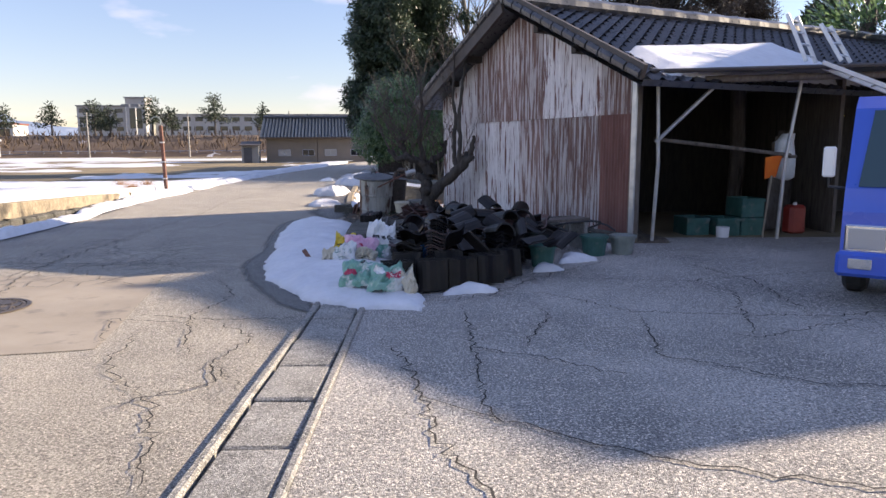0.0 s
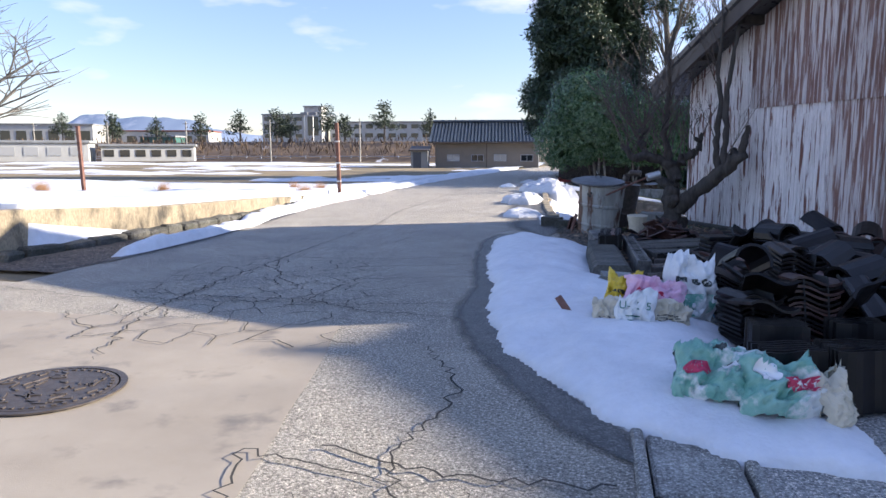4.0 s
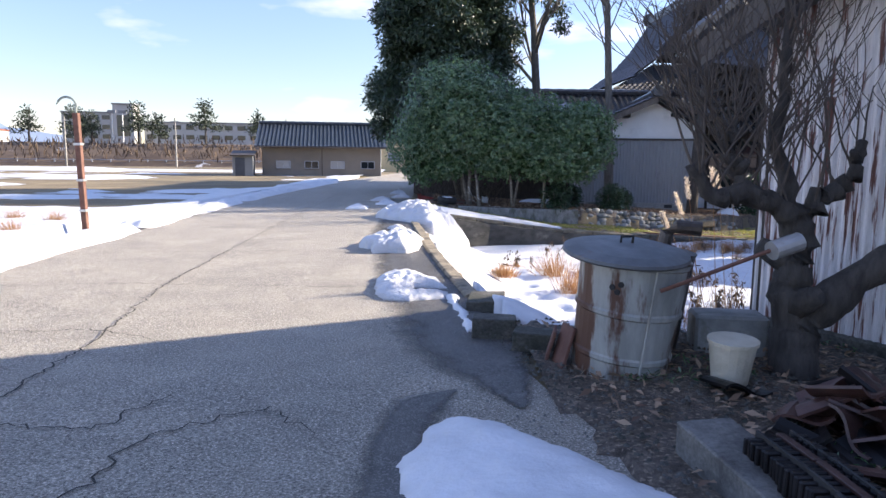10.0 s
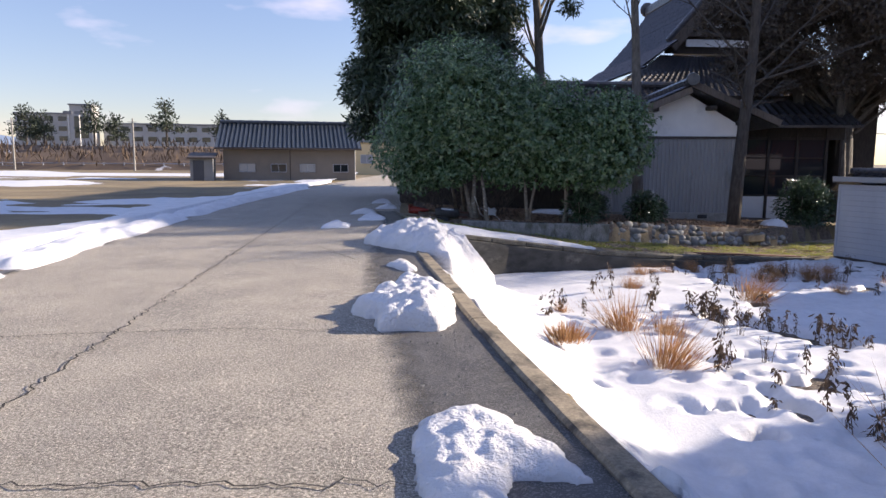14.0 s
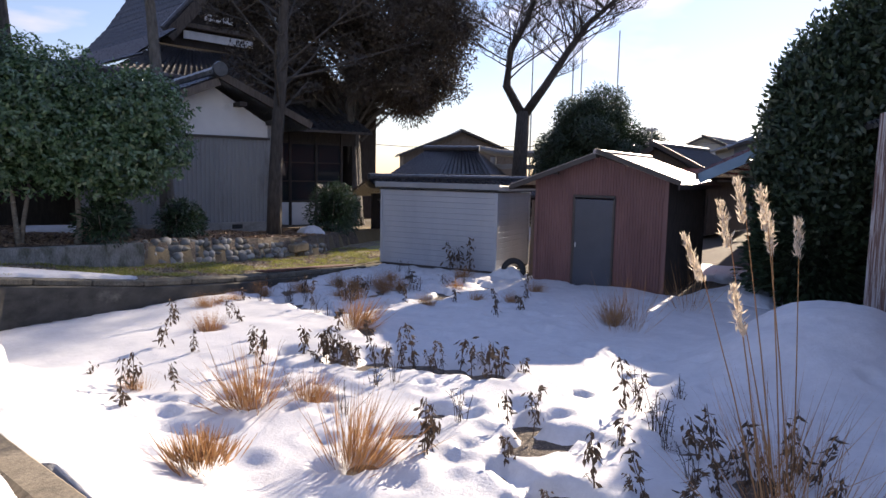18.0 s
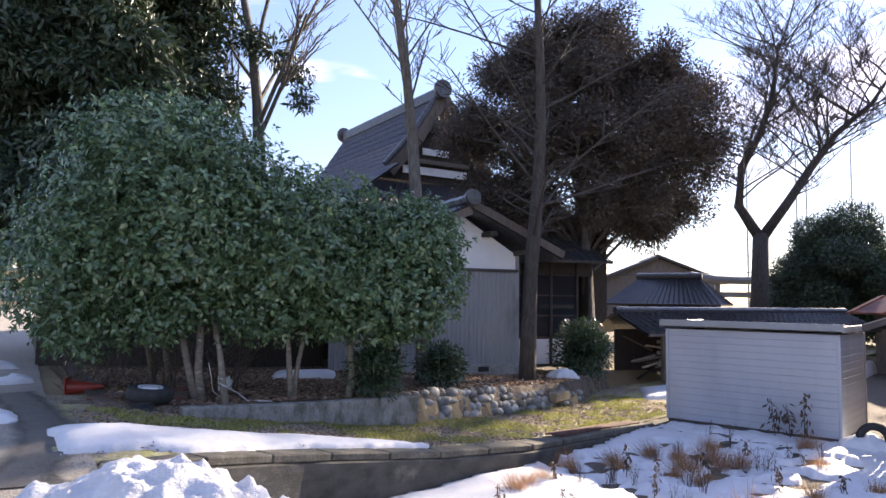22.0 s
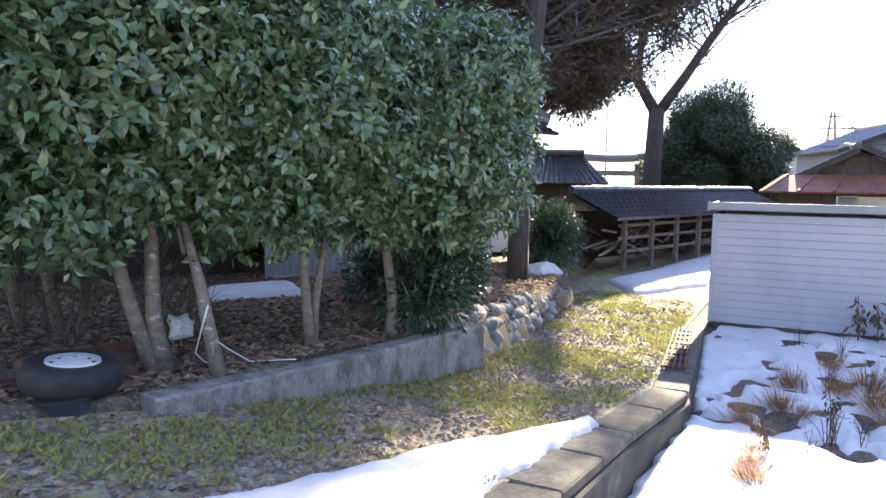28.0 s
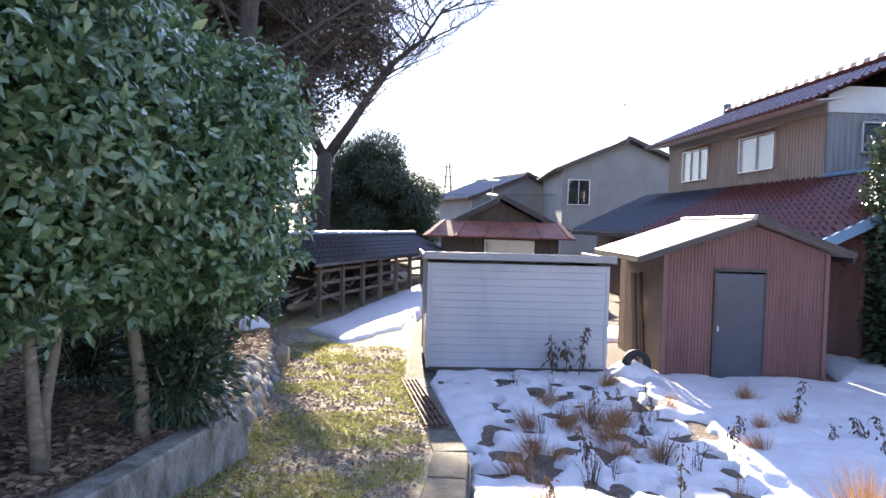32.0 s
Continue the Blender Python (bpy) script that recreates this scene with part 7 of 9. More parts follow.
part("inner_wall", Geo().box((5.4, -2.8, 2.2), (10.2, 5.2, 6.2)), GREY_WALL, hs)
window(hs, pose(3.5, 0.03, 4.1, 0, 0, 180), 2.1, 1.1, GLASS_GREY, panes=2, hood=True)
window(hs, pose(8.0, 0.03, 4.1, 0, 0, 180), 2.2, 1.15, GLASS_GREY, panes=3, hood=True)
window(hs, pose(-0.05, -1.6, 4.2, 0, 0, -90), 1.3, 0.8, GLASS_BLUE, panes=1)
tiled_roof((11.3, 0.85, 5.05), (-0.8, 0.85, 5.05), (-0.8, -2.8, 6.7), (11.3, -2.8, 6.7), TILE_RED, "upper_roof", hs, label="dark red-brown tiled roof")
tiled_roof((-0.8, -6.4, 5.05), (11.3, -6.4, 5.05), (11.3, -2.8, 6.7), (-0.8, -2.8, 6.7), TILE_RED, "upper_roof", hs)
ridge_cap((-0.9, -2.8, 6.85), (11.4, -2.8, 6.85), TILE_RED, hs, 0.15)
part("ridge_end", Geo().box((11.4, -2.8, 6.9), (0.25, 0.3, 0.5), bev=0.08), TILE_ROOF, hs)
part("soffit", Geo().slab([(-0.7, 0.8, 4.99), (11.2, 0.8, 4.99), (11.2, 0.0, 5.1), (-0.7, 0.0, 5.1)], 0.04), PLASTER, hs)
tiled_roof((5.0, 3.3, 1.45), (-5.0, 3.3, 1.4), (-5.0, -0.2, 3.15), (5.0, -0.2, 3.15), TILE_RED, "lower_roof", hs, amp=0.065, label="glossy red-brown tiled lower roof")
tiled_roof((13.5, 3.3, 1.45), (5.02, 3.3, 1.45), (5.02, -0.2, 3.15), (13.5, -0.2, 3.15), TILE_BLUE, "lower_roof", hs, amp=0.065, label="slate-blue tiled lower roof")
part("flashing", Geo().slab([(0.05, -0.15, 3.2), (-4.9, -0.15, 3.22), (-4.9, 0.1, 3.12), (0.05, 0.1, 3.1)], 0.04), TRIM_BLUE, hs, "blue metal flashing")
part("lower_wall", Geo().box((4.2, 2.2, 0.2), (18, 0.1, 2.8)), RED_SHEET, hs)
part("fascia", Geo().box((4.2, 3.32, 1.36), (18.6, 0.05, 0.14)), TRIM_DARK, hs)
part("end_wall", Geo().box((-4.6, 1.0, 0.2), (0.1, 2.4, 2.8)), RED_SHEET, hs)
part("barge", Geo().slab([(-5.05, 3.35, 1.4), (-5.05, -0.2, 3.12), (-4.95, -0.2, 3.12), (-4.95, 3.35, 1.4)], 0.2), TRIM_BLUE, hs, "blue-grey bargeboard")
window(hs, pose(-2.6, 2.27, 0.2, 0, 0, 180), 1.6, 1.5, GLASS_DARK, fr=TRIM_DARK)


def aerial(x, y, z, h, label="television aerial on a roof"):
    a = thing("aerial", (x, y, z, 0, 0, 30), label, "aerial", "television aerials")
    part("mast", Geo().tube([(0, 0, 0), (0, 0, h)], 0.025, 6), GALV, a)
    for k, zz in enumerate((h - 0.1, h - 0.7)):
        part("boom", Geo().tube([(-0.6, 0, zz), (0.6, 0, zz + 0.1)], 0.015, 5), GALV, a)
        for j in range(5):
            part("element", Geo().tube([(-0.5 + 0.25 * j, -0.25, zz), (-0.5 + 0.25 * j, 0.25, zz)], 0.01, 4), GALV, a)
    return a


def gable_house(name, m, w, d, zb, ze, zp, wall, roof, label, over=0.5, wins=(), roof_t=0.12):
    """A plain house: gable towards -y of its frame."""
    h = thing(name, m, label, "house")
    g = Geo()
    g.add([(-w / 2, 0, zb), (w / 2, 0, zb), (w / 2, 0, ze), (0, 0, zp), (-w / 2, 0, ze), (-w / 2, d, zb), (w / 2, d, zb), (w / 2, d, ze), (0, d, zp), (-w / 2, d, ze)],
          [(0, 1, 2, 3, 4), (9, 8, 7, 6, 5), (0, 5, 6, 1), (1, 6, 7, 2), (4, 9, 5, 0)])
    part("wall", g, wall, h)
    k = (zp - ze) / (w / 2)
    for s in (-1, 1):
        xe = s * (w / 2 + over)
        q = [(xe, -over, ze - k * over + 0.08), (0, -over, zp + 0.1), (0, d + over, zp + 0.1), (xe, d + over, ze - k * over + 0.08)]
        if (d * w) < 60 and roof is not RUST_ROOF:
            tiled_roof(q[0] if s > 0 else q[3], q[3] if s > 0 else q[0], q[2] if s > 0 else q[1], q[1] if s > 0 else q[2], roof, "roof", h, course=0.3)
        else:
            tiled_roof(q[0] if s > 0 else q[3], q[3] if s > 0 else q[0], q[2] if s > 0 else q[1], q[1] if s > 0 else q[2], roof, "roof", h, pitch=0.4, course=0.45, amp=0.04)
        part("bargeboard", Geo().slab([q[0], q[1], (0, -over + 0.06, zp + 0.1), (xe, -over + 0.06, q[0][2])], 0.2), TRIM_DARK, h)
    ridge_cap((0, -over, zp + 0.16), (0, d + over, zp + 0.16), roof, h, 0.13)
    for x, z, ww, hh, gl in wins:
        window(h, pose(x, -0.03, z), ww, hh, gl)
    return h


gable_house("outbuilding", pose(30.4, 30.6, 0, 0, 0, -85), 4.6, 6, -1, 1.45, 2.6, TIMBER, TILE_ROOF, "low outbuilding of brown boards with a tiled gable", wins=[(0.6, 0.7, 1.6, 0.6, GLASS_GREY)])
lean = thing("lean_to_roof", (29.2, 30.4, 0, 0, 0, -85), "rust-red metal lean-to roof", "roof")
part("roof_sheet", Geo().slab([(-2.9, -0.9, 1.15), (2.9, -0.9, 1.15), (2.4, 0.7, 1.75), (-2.4, 0.7, 1.75)], 0.06), RUST_ROOF, lean)
for k in range(6):
    part("batten", Geo().slab([(-2.75 + k * 1.08, -0.92, 1.19), (-2.67 + k * 1.08, -0.92, 1.19), (-2.2 + k * 0.9, 0.7, 1.79), (-2.28 + k * 0.9, 0.7, 1.79)], 0.05), RUST_ROOF, lean)
part("front_wall", Geo().box((0, 0.1, 0.1), (4.6, 0.1, 2.3)), TIMBER, lean)
window(lean, pose(0.4, 0.02, 0.75), 1.9, 0.5, GLASS_GREY)
gable_house("grey_house", pose(42.5, 25.0, 0, 0, 0, -80), 7.0, 10, -1, 5.0, 6.5, GREY_WALL, TILE_ROOF, "grey rendered two-storey house", wins=[(-2.6, 3.6, 1.2, 1.4, GLASS_DARK)])
gable_house("far_house", pose(52, 31.5, 0, 0, 0, -60), 8.0, 9, -1, 3.6, 5.2, GREY_WALL, TILE_ROOF, "pale house with a grey tiled roof")
gable_house("far_house", pose(66, 44.0, 0, 0, 0, -85), 9.0, 9, -1, 3.2, 5.2, CREAM_WALL, TILE_ROOF, "distant house with dark timbered gable")
gable_house("far_house", pose(60, 17, 0, 0, 0, -100), 9.0, 9, -1, 3.2, 5.0, GREY_WALL, TILE_ROOF, "house behind the garden sheds with a tiled roof")
gable_house("far_house", pose(52, 62, 0, 0, 0, -40), 11.0, 9, -1, 3.2, 5.4, TIMBER, TILE_ROOF, "distant hall with a broad grey tiled roof")
gable_house("far_house", pose(40, 14, 0, 0, 0, -95), 7.0, 9, -1, 2.8, 4.4, CORR_GREY, TILE_ROOF, "low grey house with a dark tiled roof")
aerial(42.3, 25.2, 6.6, 2.6)
aerial(53, 31.5, 5.2, 2.2)
aerial(24.5, 16.5, 6.6, 2.8)
aerial(30.5, 30.9, 2.6, 0.9)


# ---- woodshed with tiled roof ----
wd_m = pose(18.7, 34.2, -0.84, 0, 0, -4.5)
wood = thing("woodshed", wd_m, "long low woodshed with a tiled roof full of old timber", "woodshed")
tiled_roof((-0.8, -0.9, 1.35), (10.6, -0.9, 1.35), (10.6, 0.5, 1.95), (-0.8, 0.5, 1.95), TILE_ROOF, "roof", wood)
tiled_roof((10.6, 1.8, 1.35), (-0.8, 1.8, 1.35), (-0.8, 0.5, 1.95), (10.6, 0.5, 1.95), TILE_ROOF, "roof", wood)
ridge_cap((-0.8, 0.5, 2.02), (10.6, 0.5, 2.02), TILE_ROOF, wood, 0.1)
for k in range(8):
    part("post", Geo().box((0.1 + k * 1.4, -0.55, 0.65), (0.12, 0.12, 1.4), bev=0.01), TIMBER, wood)
for z in (0.45, 0.8, 1.12):
    part("rail", Geo().box((5, -0.5, z), (10.2, 0.05, 0.09), bev=0.008), TIMBER, wood)
part("back_wall", Geo().box((5, 1.3, 0.7), (10.2, 0.06, 1.4)), TIMBER_DARK, wood)
for k in range(60):
    x = rng.uniform(0.2, 9.4)
    ln = rng.uniform(0.5, 1.6)
    solo("stacked_timber", Geo().box((0, 0, 0), (ln, 0.09, 0.05), bev=0.006), (TIMBER, TIMBER_PALE, TIMBER_DARK)[k % 3], "old timber offcut stacked in the woodshed", "timber",
         m=wd_m @ pose(x, rng.uniform(-0.3, 0.9), rng.uniform(0.05, 1.05), rng.uniform(-10, 10), rng.uniform(-25, 25), rng.uniform(-25, 25)), group="timber in the woodshed")


# ---- shrine hut, gate and flagpoles ----
def hip_roof(parent, hx, hy, ze, zr, rl, mat, name="roof"):
    e = [(-hx, -hy, ze), (hx, -hy, ze), (hx, hy, ze), (-hx, hy, ze)]
    r0, r1 = (-rl, 0, zr), (rl, 0, zr)
    tiled_roof(e[0], e[1], r1, r0, mat, name, parent)
    tiled_roof(e[2], e[3], r0, r1, mat, name, parent)
    tiled_roof(e[1], e[2], r1, r1, mat, name, parent)
    tiled_roof(e[3], e[0], r0, r0, mat, name, parent)
    ridge_cap((-rl - 0.2, 0, zr + 0.12), (rl + 0.2, 0, zr + 0.12), mat, parent, 0.16)


hut = thing("shrine_hut", (32.4, 44.6, -0.6, 0, 0, -62), "small shrine hut with a hipped dark tiled roof", "shrine")
hip_roof(hut, 2.9, 2.3, 1.9, 3.3, 1.5, TILE_ROOF)
part("wall", Geo().box((0, 0, 1.0), (3.6, 3.0, 2.2)), TIMBER_DARK, hut)
for x, y in ((-2, -1.7), (2, -1.7), (2, 1.7), (-2, 1.7)):
    part("post", Geo().box((x, y, 1.1), (0.18, 0.18, 2.3), bev=0.02), TIMBER, hut)
for z in (0.4, 0.9):
    part("rail", Geo().box((0, -1.75, z), (4.0, 0.08, 0.1), bev=0.01), TIMBER, hut)
gate = thing("stone_gate", (39.5, 45, -1.8, 0, 0, -38), "grey stone shrine gate with a curved lintel", "gate")
for x in (-1.8, 1.8):
    part("pillar", Geo().tube([(x * 1.08, 0, 0), (x, 0, 4.3)], [0.26, 0.2], 14), GREY_WALL, gate)
part("lintel", Geo().tube([(-3.0, 0, 4.85), (-1.5, 0, 4.6), (0, 0, 4.55), (1.5, 0, 4.6), (3.0, 0, 4.85)], 0.24, 8), GREY_WALL, gate)
part("tie_beam", Geo().box((0, 0, 3.7), (4.6, 0.22, 0.32), bev=0.02), GREY_WALL, gate)
for k, (x, y) in enumerate(((44.3, 47.8), (45.4, 45.0), (46.2, 44.8), (47.7, 42.7))):
    f = thing("flagpole", (x, y, -0.6), "tall thin bare steel flagpole", "flagpole", "flagpoles")
    part("pole", Geo().tube([(0, 0, 0), (0, 0, 13.6 - 0.4 * k)], [0.07, 0.04], 8), GALV, f)
    part("base", Geo().lathe([(0.2, 0), (0.2, 0.3), (0.08, 0.35)], 10), CONCRETE, f)
pyl = thing("power_pylon", (170, 61, 0), "distant lattice power pylon", "pylon")
for s in ((-1, -1), (1, -1), (1, 1), (-1, 1)):
    part("leg", Geo().tube([(s[0] * 1.6, s[1] * 1.6, 0), (s[0] * 0.3, s[1] * 0.3, 17)], 0.16, 4), GREY_WALL, pyl)
for z in (11, 13.5, 16):
    part("arm", Geo().box((0, 0, z), (0.3, 5, 0.3)), GREY_WALL, pyl)
cable = solo("overhead_cable", Geo().tube([(24, 58, 3.6), (31.8, 47.4, 2.92), (38.8, 36.8, 3.13), (45, 27.5, 3.6)], 0.018, 5), BLACK_PLASTIC, "thin overhead cable across the sky", "cable")

# ---- temple ----
hall = thing("temple_hall", (18.7, 46.7, -0.5), "old temple hall under a great curved tiled roof", "temple")
cur = [(0, 11.2), (1.3, 9.2), (2.7, 7.6), (4.6, 6.2), (7.2, 5.2)]
for s in (-1, 1):
    for k in range(4):
        (x0, z0), (x1, z1) = cur[k], cur[k + 1]
        y0, y1 = (-0.6, 9.6) if k < 2 else (-0.6 - 1.2 * (k - 1), 9.6 + 1.2 * (k - 1))
        q = [(s * x1, y0, z1), (s * x1, y1, z1), (s * x0, y1, z0), (s * x0, y0, z0)]
        tiled_roof(*(q if s > 0 else [q[1], q[0], q[3], q[2]]), TILE_ROOF, "roof", hall, pitch=0.34, course=0.4, amp=0.045)
    for k in range(2):
        (x0, z0), (x1, z1) = cur[k], cur[k + 1]
        part("bargeboard", Geo().slab([(s * x1, -0.62, z1), (s * x0, -0.62, z0), (s * x0, -0.5, z0), (s * x1, -0.5, z1)], 0.5), TIMBER, hall)
        part("verge_tiles", Geo().tube([(s * x0, -0.5, z0 + 0.15), (s * x1, -0.5, z1 + 0.15)], 0.14, 8), TILE_ROOF, hall)
tiled_roof((-7.2, -4.2, 4.7), (7.2, -4.2, 4.7), (2.9, -0.3, 7.1), (-2.9, -0.3, 7.1), TILE_ROOF, "skirt_roof", hall, pitch=0.34, course=0.4, amp=0.045)
part("ridge", Geo().box((0, 4.5, 11.3), (0.42, 10.6, 0.6), bev=0.12), TILE_ROOF, hall)
part("ridge_end", Geo().lathe([(0.02, -0.12), (0.42, -0.12), (0.46, 0.0), (0.42, 0.12), (0.02, 0.12)], 14), TILE_ROOF, hall, m=pose(0, -0.85, 11.45, 90, 0, 0))
part("ridge_end", Geo().lathe([(0.02, -0.12), (0.42, -0.12), (0.46, 0.0), (0.42, 0.12), (0.02, 0.12)], 14), TILE_ROOF, hall, m=pose(0, 9.95, 11.45, 90, 0, 0))
part("gable_panel", Geo().add([(-2.8, -0.2, 7.2), (2.8, -0.2, 7.2), (0, -0.2, 10.8)], [(0, 1, 2)]), TIMBER_DARK, hall)
part("gable_plaster", Geo().box((0, -0.3, 7.7), (3.4, 0.06, 0.35)), PLASTER, hall)
part("gable_plaster", Geo().box((0, -0.3, 8.6), (1.4, 0.06, 0.3)), PLASTER, hall)
part("gable_beam", Geo().box((0, -0.38, 8.1), (3.6, 0.16, 0.22), bev=0.03), TIMBER, hall)
part("gable_ornament", Geo().lathe([(0.05, 0), (0.4, 0.02), (0.45, 0.1), (0.2, 0.14)], 10), TIMBER_DARK, hall, m=pose(0, -0.62, 9.7, 90, 0, 0))
part("wall", Geo().box((0, 3, 2.4), (9.0, 11, 5.6)), TIMBER_DARK, hall)
low = thing("temple_corridor", (10.5, 41.5, -0.4), "long low corridor roof beside the temple hall", "corridor")
tiled_roof((-7.5, -2.2, 3.6), (5, -2.2, 3.6), (5, 0, 4.9), (-7.5, 0, 4.9), TILE_ROOF, "roof", low)
tiled_roof((5, 2.2, 3.6), (-7.5, 2.2, 3.6), (-7.5, 0, 4.9), (5, 0, 4.9), TILE_ROOF, "roof", low)
ridge_cap((-7.6, 0, 5.0), (5, 0, 5.0), TILE_ROOF, low, 0.15)
part("wall", Geo().box((-1.2, 0, 1.6), (12, 3.2, 4)), TIMBER_DARK, low)

WG = pose(12.0, 34.35, -0.5, 0, 0, -8)
wing = thing("temple_wing", WG, "gabled temple wing, white plaster above grey ribbed siding", "building")
part("siding", sheet_geo(5.0, 0.3, lambda x: 2.7, 0.12, 0.012, 4, square=True), CORR_GREY, wing, "grey ribbed siding", m=pose(-3.3, 0, 0))
part("footing", Geo().box((-0.8, 0.05, 0.15), (5.0, 0.16, 0.34), bev=0.01), CONCRETE, wing)
part("vent", Geo().box((0.7, -0.04, 0.2), (0.3, 0.02, 0.12), bev=0.003), BLACK_PLASTIC, wing)
g = Geo().add([(-2.4, 0.02, 2.7), (1.7, 0.02, 2.7), (1.7, 0.02, 3.1), (0, 0.02, 4.1), (-2.4, 0.02, 2.95)], [(0, 1, 2, 3, 4)])
part("plaster", g, PLASTER, wing, "white plaster gable")
part("trim_board", Geo().box((-0.8, -0.02, 2.7), (5.0, 0.05, 0.07), bev=0.006), TRIM_DARK, wing)
part("side_wall", Geo().box((1.7, 2.5, 1.6), (0.1, 5, 3.0)), CORR_GREY, wing)
part("west_wall", Geo().box((-6.2, 1.0, 1.2), (6.0, 0.1, 2.7)), TIMBER_DARK, wing, "dark board wall")
part("back_wall", Geo().box((-0.8, 5, 1.6), (5.0, 0.1, 3.2)), TIMBER_DARK, wing)
tiled_roof((2.7, -0.6, 3.05), (2.7, 6.5, 3.05), (0, 6.5, 4.25), (0, -0.6, 4.25), TILE_ROOF, "roof", wing)
tiled_roof((-2.9, 6.5, 3.0), (-2.9, -0.6, 3.0), (0, -0.6, 4.25), (0, 6.5, 4.25), TILE_ROOF, "roof", wing)
ridge_cap((0, -0.65, 4.38), (0, 6.5, 4.38), TILE_ROOF, wing, 0.14)
part("ridge_end", Geo().lathe([(0.02, -0.08), (0.19, -0.08), (0.21, 0.0), (0.19, 0.08), (0.02, 0.08)], 12), TILE_ROOF, wing, m=pose(0, -0.75, 4.42, 90, 0, 0))
for s, xe, ze in ((1, 2.7, 3.03), (-1, -2.9, 2.98)):
    part("bargeboard", Geo().slab([(xe, -0.62, ze), (0, -0.62, 4.22), (0, -0.54, 4.22), (xe, -0.54, ze)], 0.2), TIMBER, wing)
for x, z in ((0.75, 3.6), (1.7, 3.15), (-1.0, 3.55)):
    part("purlin_end", Geo().box((x, -0.2, z), (0.22, 0.5, 0.12), bev=0.01), TIMBER_DARK, wing)
tiled_roof((-9.5, -1.4, 2.75), (-2.9, -1.4, 2.75), (-2.9, 2.0, 4.2), (-9.5, 2.0, 4.2), TILE_ROOF, "side_roof", wing)

porch = thing("glazed_porch", (16.4, 37.2, -0.6, 0, 0, -10), "glazed timber veranda of the temple", "veranda")
for k in range(5):
    part("post", Geo().box((-2.0 + k, 0, 1.7), (0.1, 0.1, 3.4), bev=0.01), TIMBER_DARK, porch)
for k in range(4):
    part("pane", Geo().box((-1.5 + k, 0.02, 1.9), (0.9, 0.012, 2.1)), GLASS_DARK, porch)
    for z in (0.85, 1.55, 2.2, 2.95):
        part("sash", Geo().box((-1.5 + k, 0, z), (0.92, 0.06, 0.05), bev=0.006), TIMBER_DARK, porch)
part("skirting", Geo().box((0, 0.05, 0.4), (4.2, 0.1, 0.8), bev=0.01), PLASTER, porch)
tiled_roof((-2.6, -0.9, 3.3), (2.8, -0.9, 3.3), (2.8, 1.6, 4.4), (-2.6, 1.6, 4.4), TILE_ROOF, "roof", porch)
part("inner_wall", Geo().box((0.9, 2.0, 2.3), (7.4, 0.1, 4.6)), TIMBER_DARK, porch)
part("frieze", Geo().box((0.1, 0.05, 3.3), (5.0, 0.08, 0.9)), TIMBER_DARK, porch)
part("end_wall", Geo().box((2.5, 1.0, 1.7), (0.08, 2.0, 3.6)), TIMBER_DARK, porch)

patch_snow("snow_remnant", [(14.2, 33.2), (14.9, 33.1), (15.1, 33.6), (14.4, 33.8)], 0.3, "small heap of snow in the bed by the tree", step=0.05, soft=0.2, lump=0.3, seed=61, base=lambda X, Y: -0.55 + 0 * X)
patch_snow("snow_remnant", [(6.9, 33.2), (8.1, 33.0), (8.4, 33.7), (7.2, 34.0)], 0.1, "snow lying behind the shrubs", step=0.06, soft=0.2, seed=62, base=lambda X, Y: -0.12 + 0 * X)
patch_snow("snow_remnant", [(18.7, 22.7), (21.4, 21.9), (21.5, 26.4), (18.9, 26.8)], 0.14, "snow on the yard behind the red shed", step=0.09, soft=0.3, seed=63, base=lambda X, Y: -1.1 + 0 * X, edge=0.5)


# ---- warehouse, field edge and distance ----
WH = pose(-9.15, 61.9, -0.2, 0, 0, 8)
wh = thing("field_warehouse", WH, "long beige field warehouse with a dark blue tiled roof", "warehouse")
part("wall", Geo().box((4.55, 3.5, 1.25), (9.1, 7, 2.6)), BEIGE_WALL, wh)
tiled_roof((-0.5, -0.7, 2.45), (9.55, -0.7, 2.45), (9.55, 3.5, 4.3), (-0.5, 3.5, 4.3), TILE_BLUE, "roof", wh, pitch=0.3, course=0.3)
tiled_roof((9.55, 7.7, 2.45), (-0.5, 7.7, 2.45), (-0.5, 3.5, 4.3), (9.55, 3.5, 4.3), TILE_BLUE, "roof", wh, pitch=0.3, course=0.3)
ridge_cap((-0.5, 3.5, 4.4), (9.55, 3.5, 4.4), TILE_BLUE, wh, 0.14)
part("gable", Geo().add([(9.1, 0, 2.5), (9.1, 7, 2.5), (9.1, 3.5, 4.1)], [(0, 1, 2)]), BEIGE_WALL, wh)
part("gutter", Geo().tube([(-0.5, -0.75, 2.38), (9.55, -0.75, 2.38)], 0.06, 6), TRIM_DARK, wh)
part("downpipe", Geo().tube([(9.12, -0.06, 0), (9.12, -0.06, 2.4)], 0.04, 6), GALV, wh)
for x in (4.55,):
    part("wall_joint", Geo().box((x, -0.012, 1.25), (0.06, 0.02, 2.4)), TRIM_DARK, wh)
part("plinth", Geo().box((4.55, 3.45, 0.1), (9.16, 7.04, 0.25)), CONCRETE, wh)
for k, x in enumerate((1.6, 3.75, 5.75, 8.1)):
    window(wh, pose(x, -0.03, 1.05), 1.05, 0.55, GLASS_DARK if k in (1, 3) else GLASS_GREY, fr=WHITE_SHEET)

kiosk = thing("tin_kiosk", (-10.25, 60.5, -0.2, 0, 0, 8), "small grey tin hut with a dark roof", "hut")
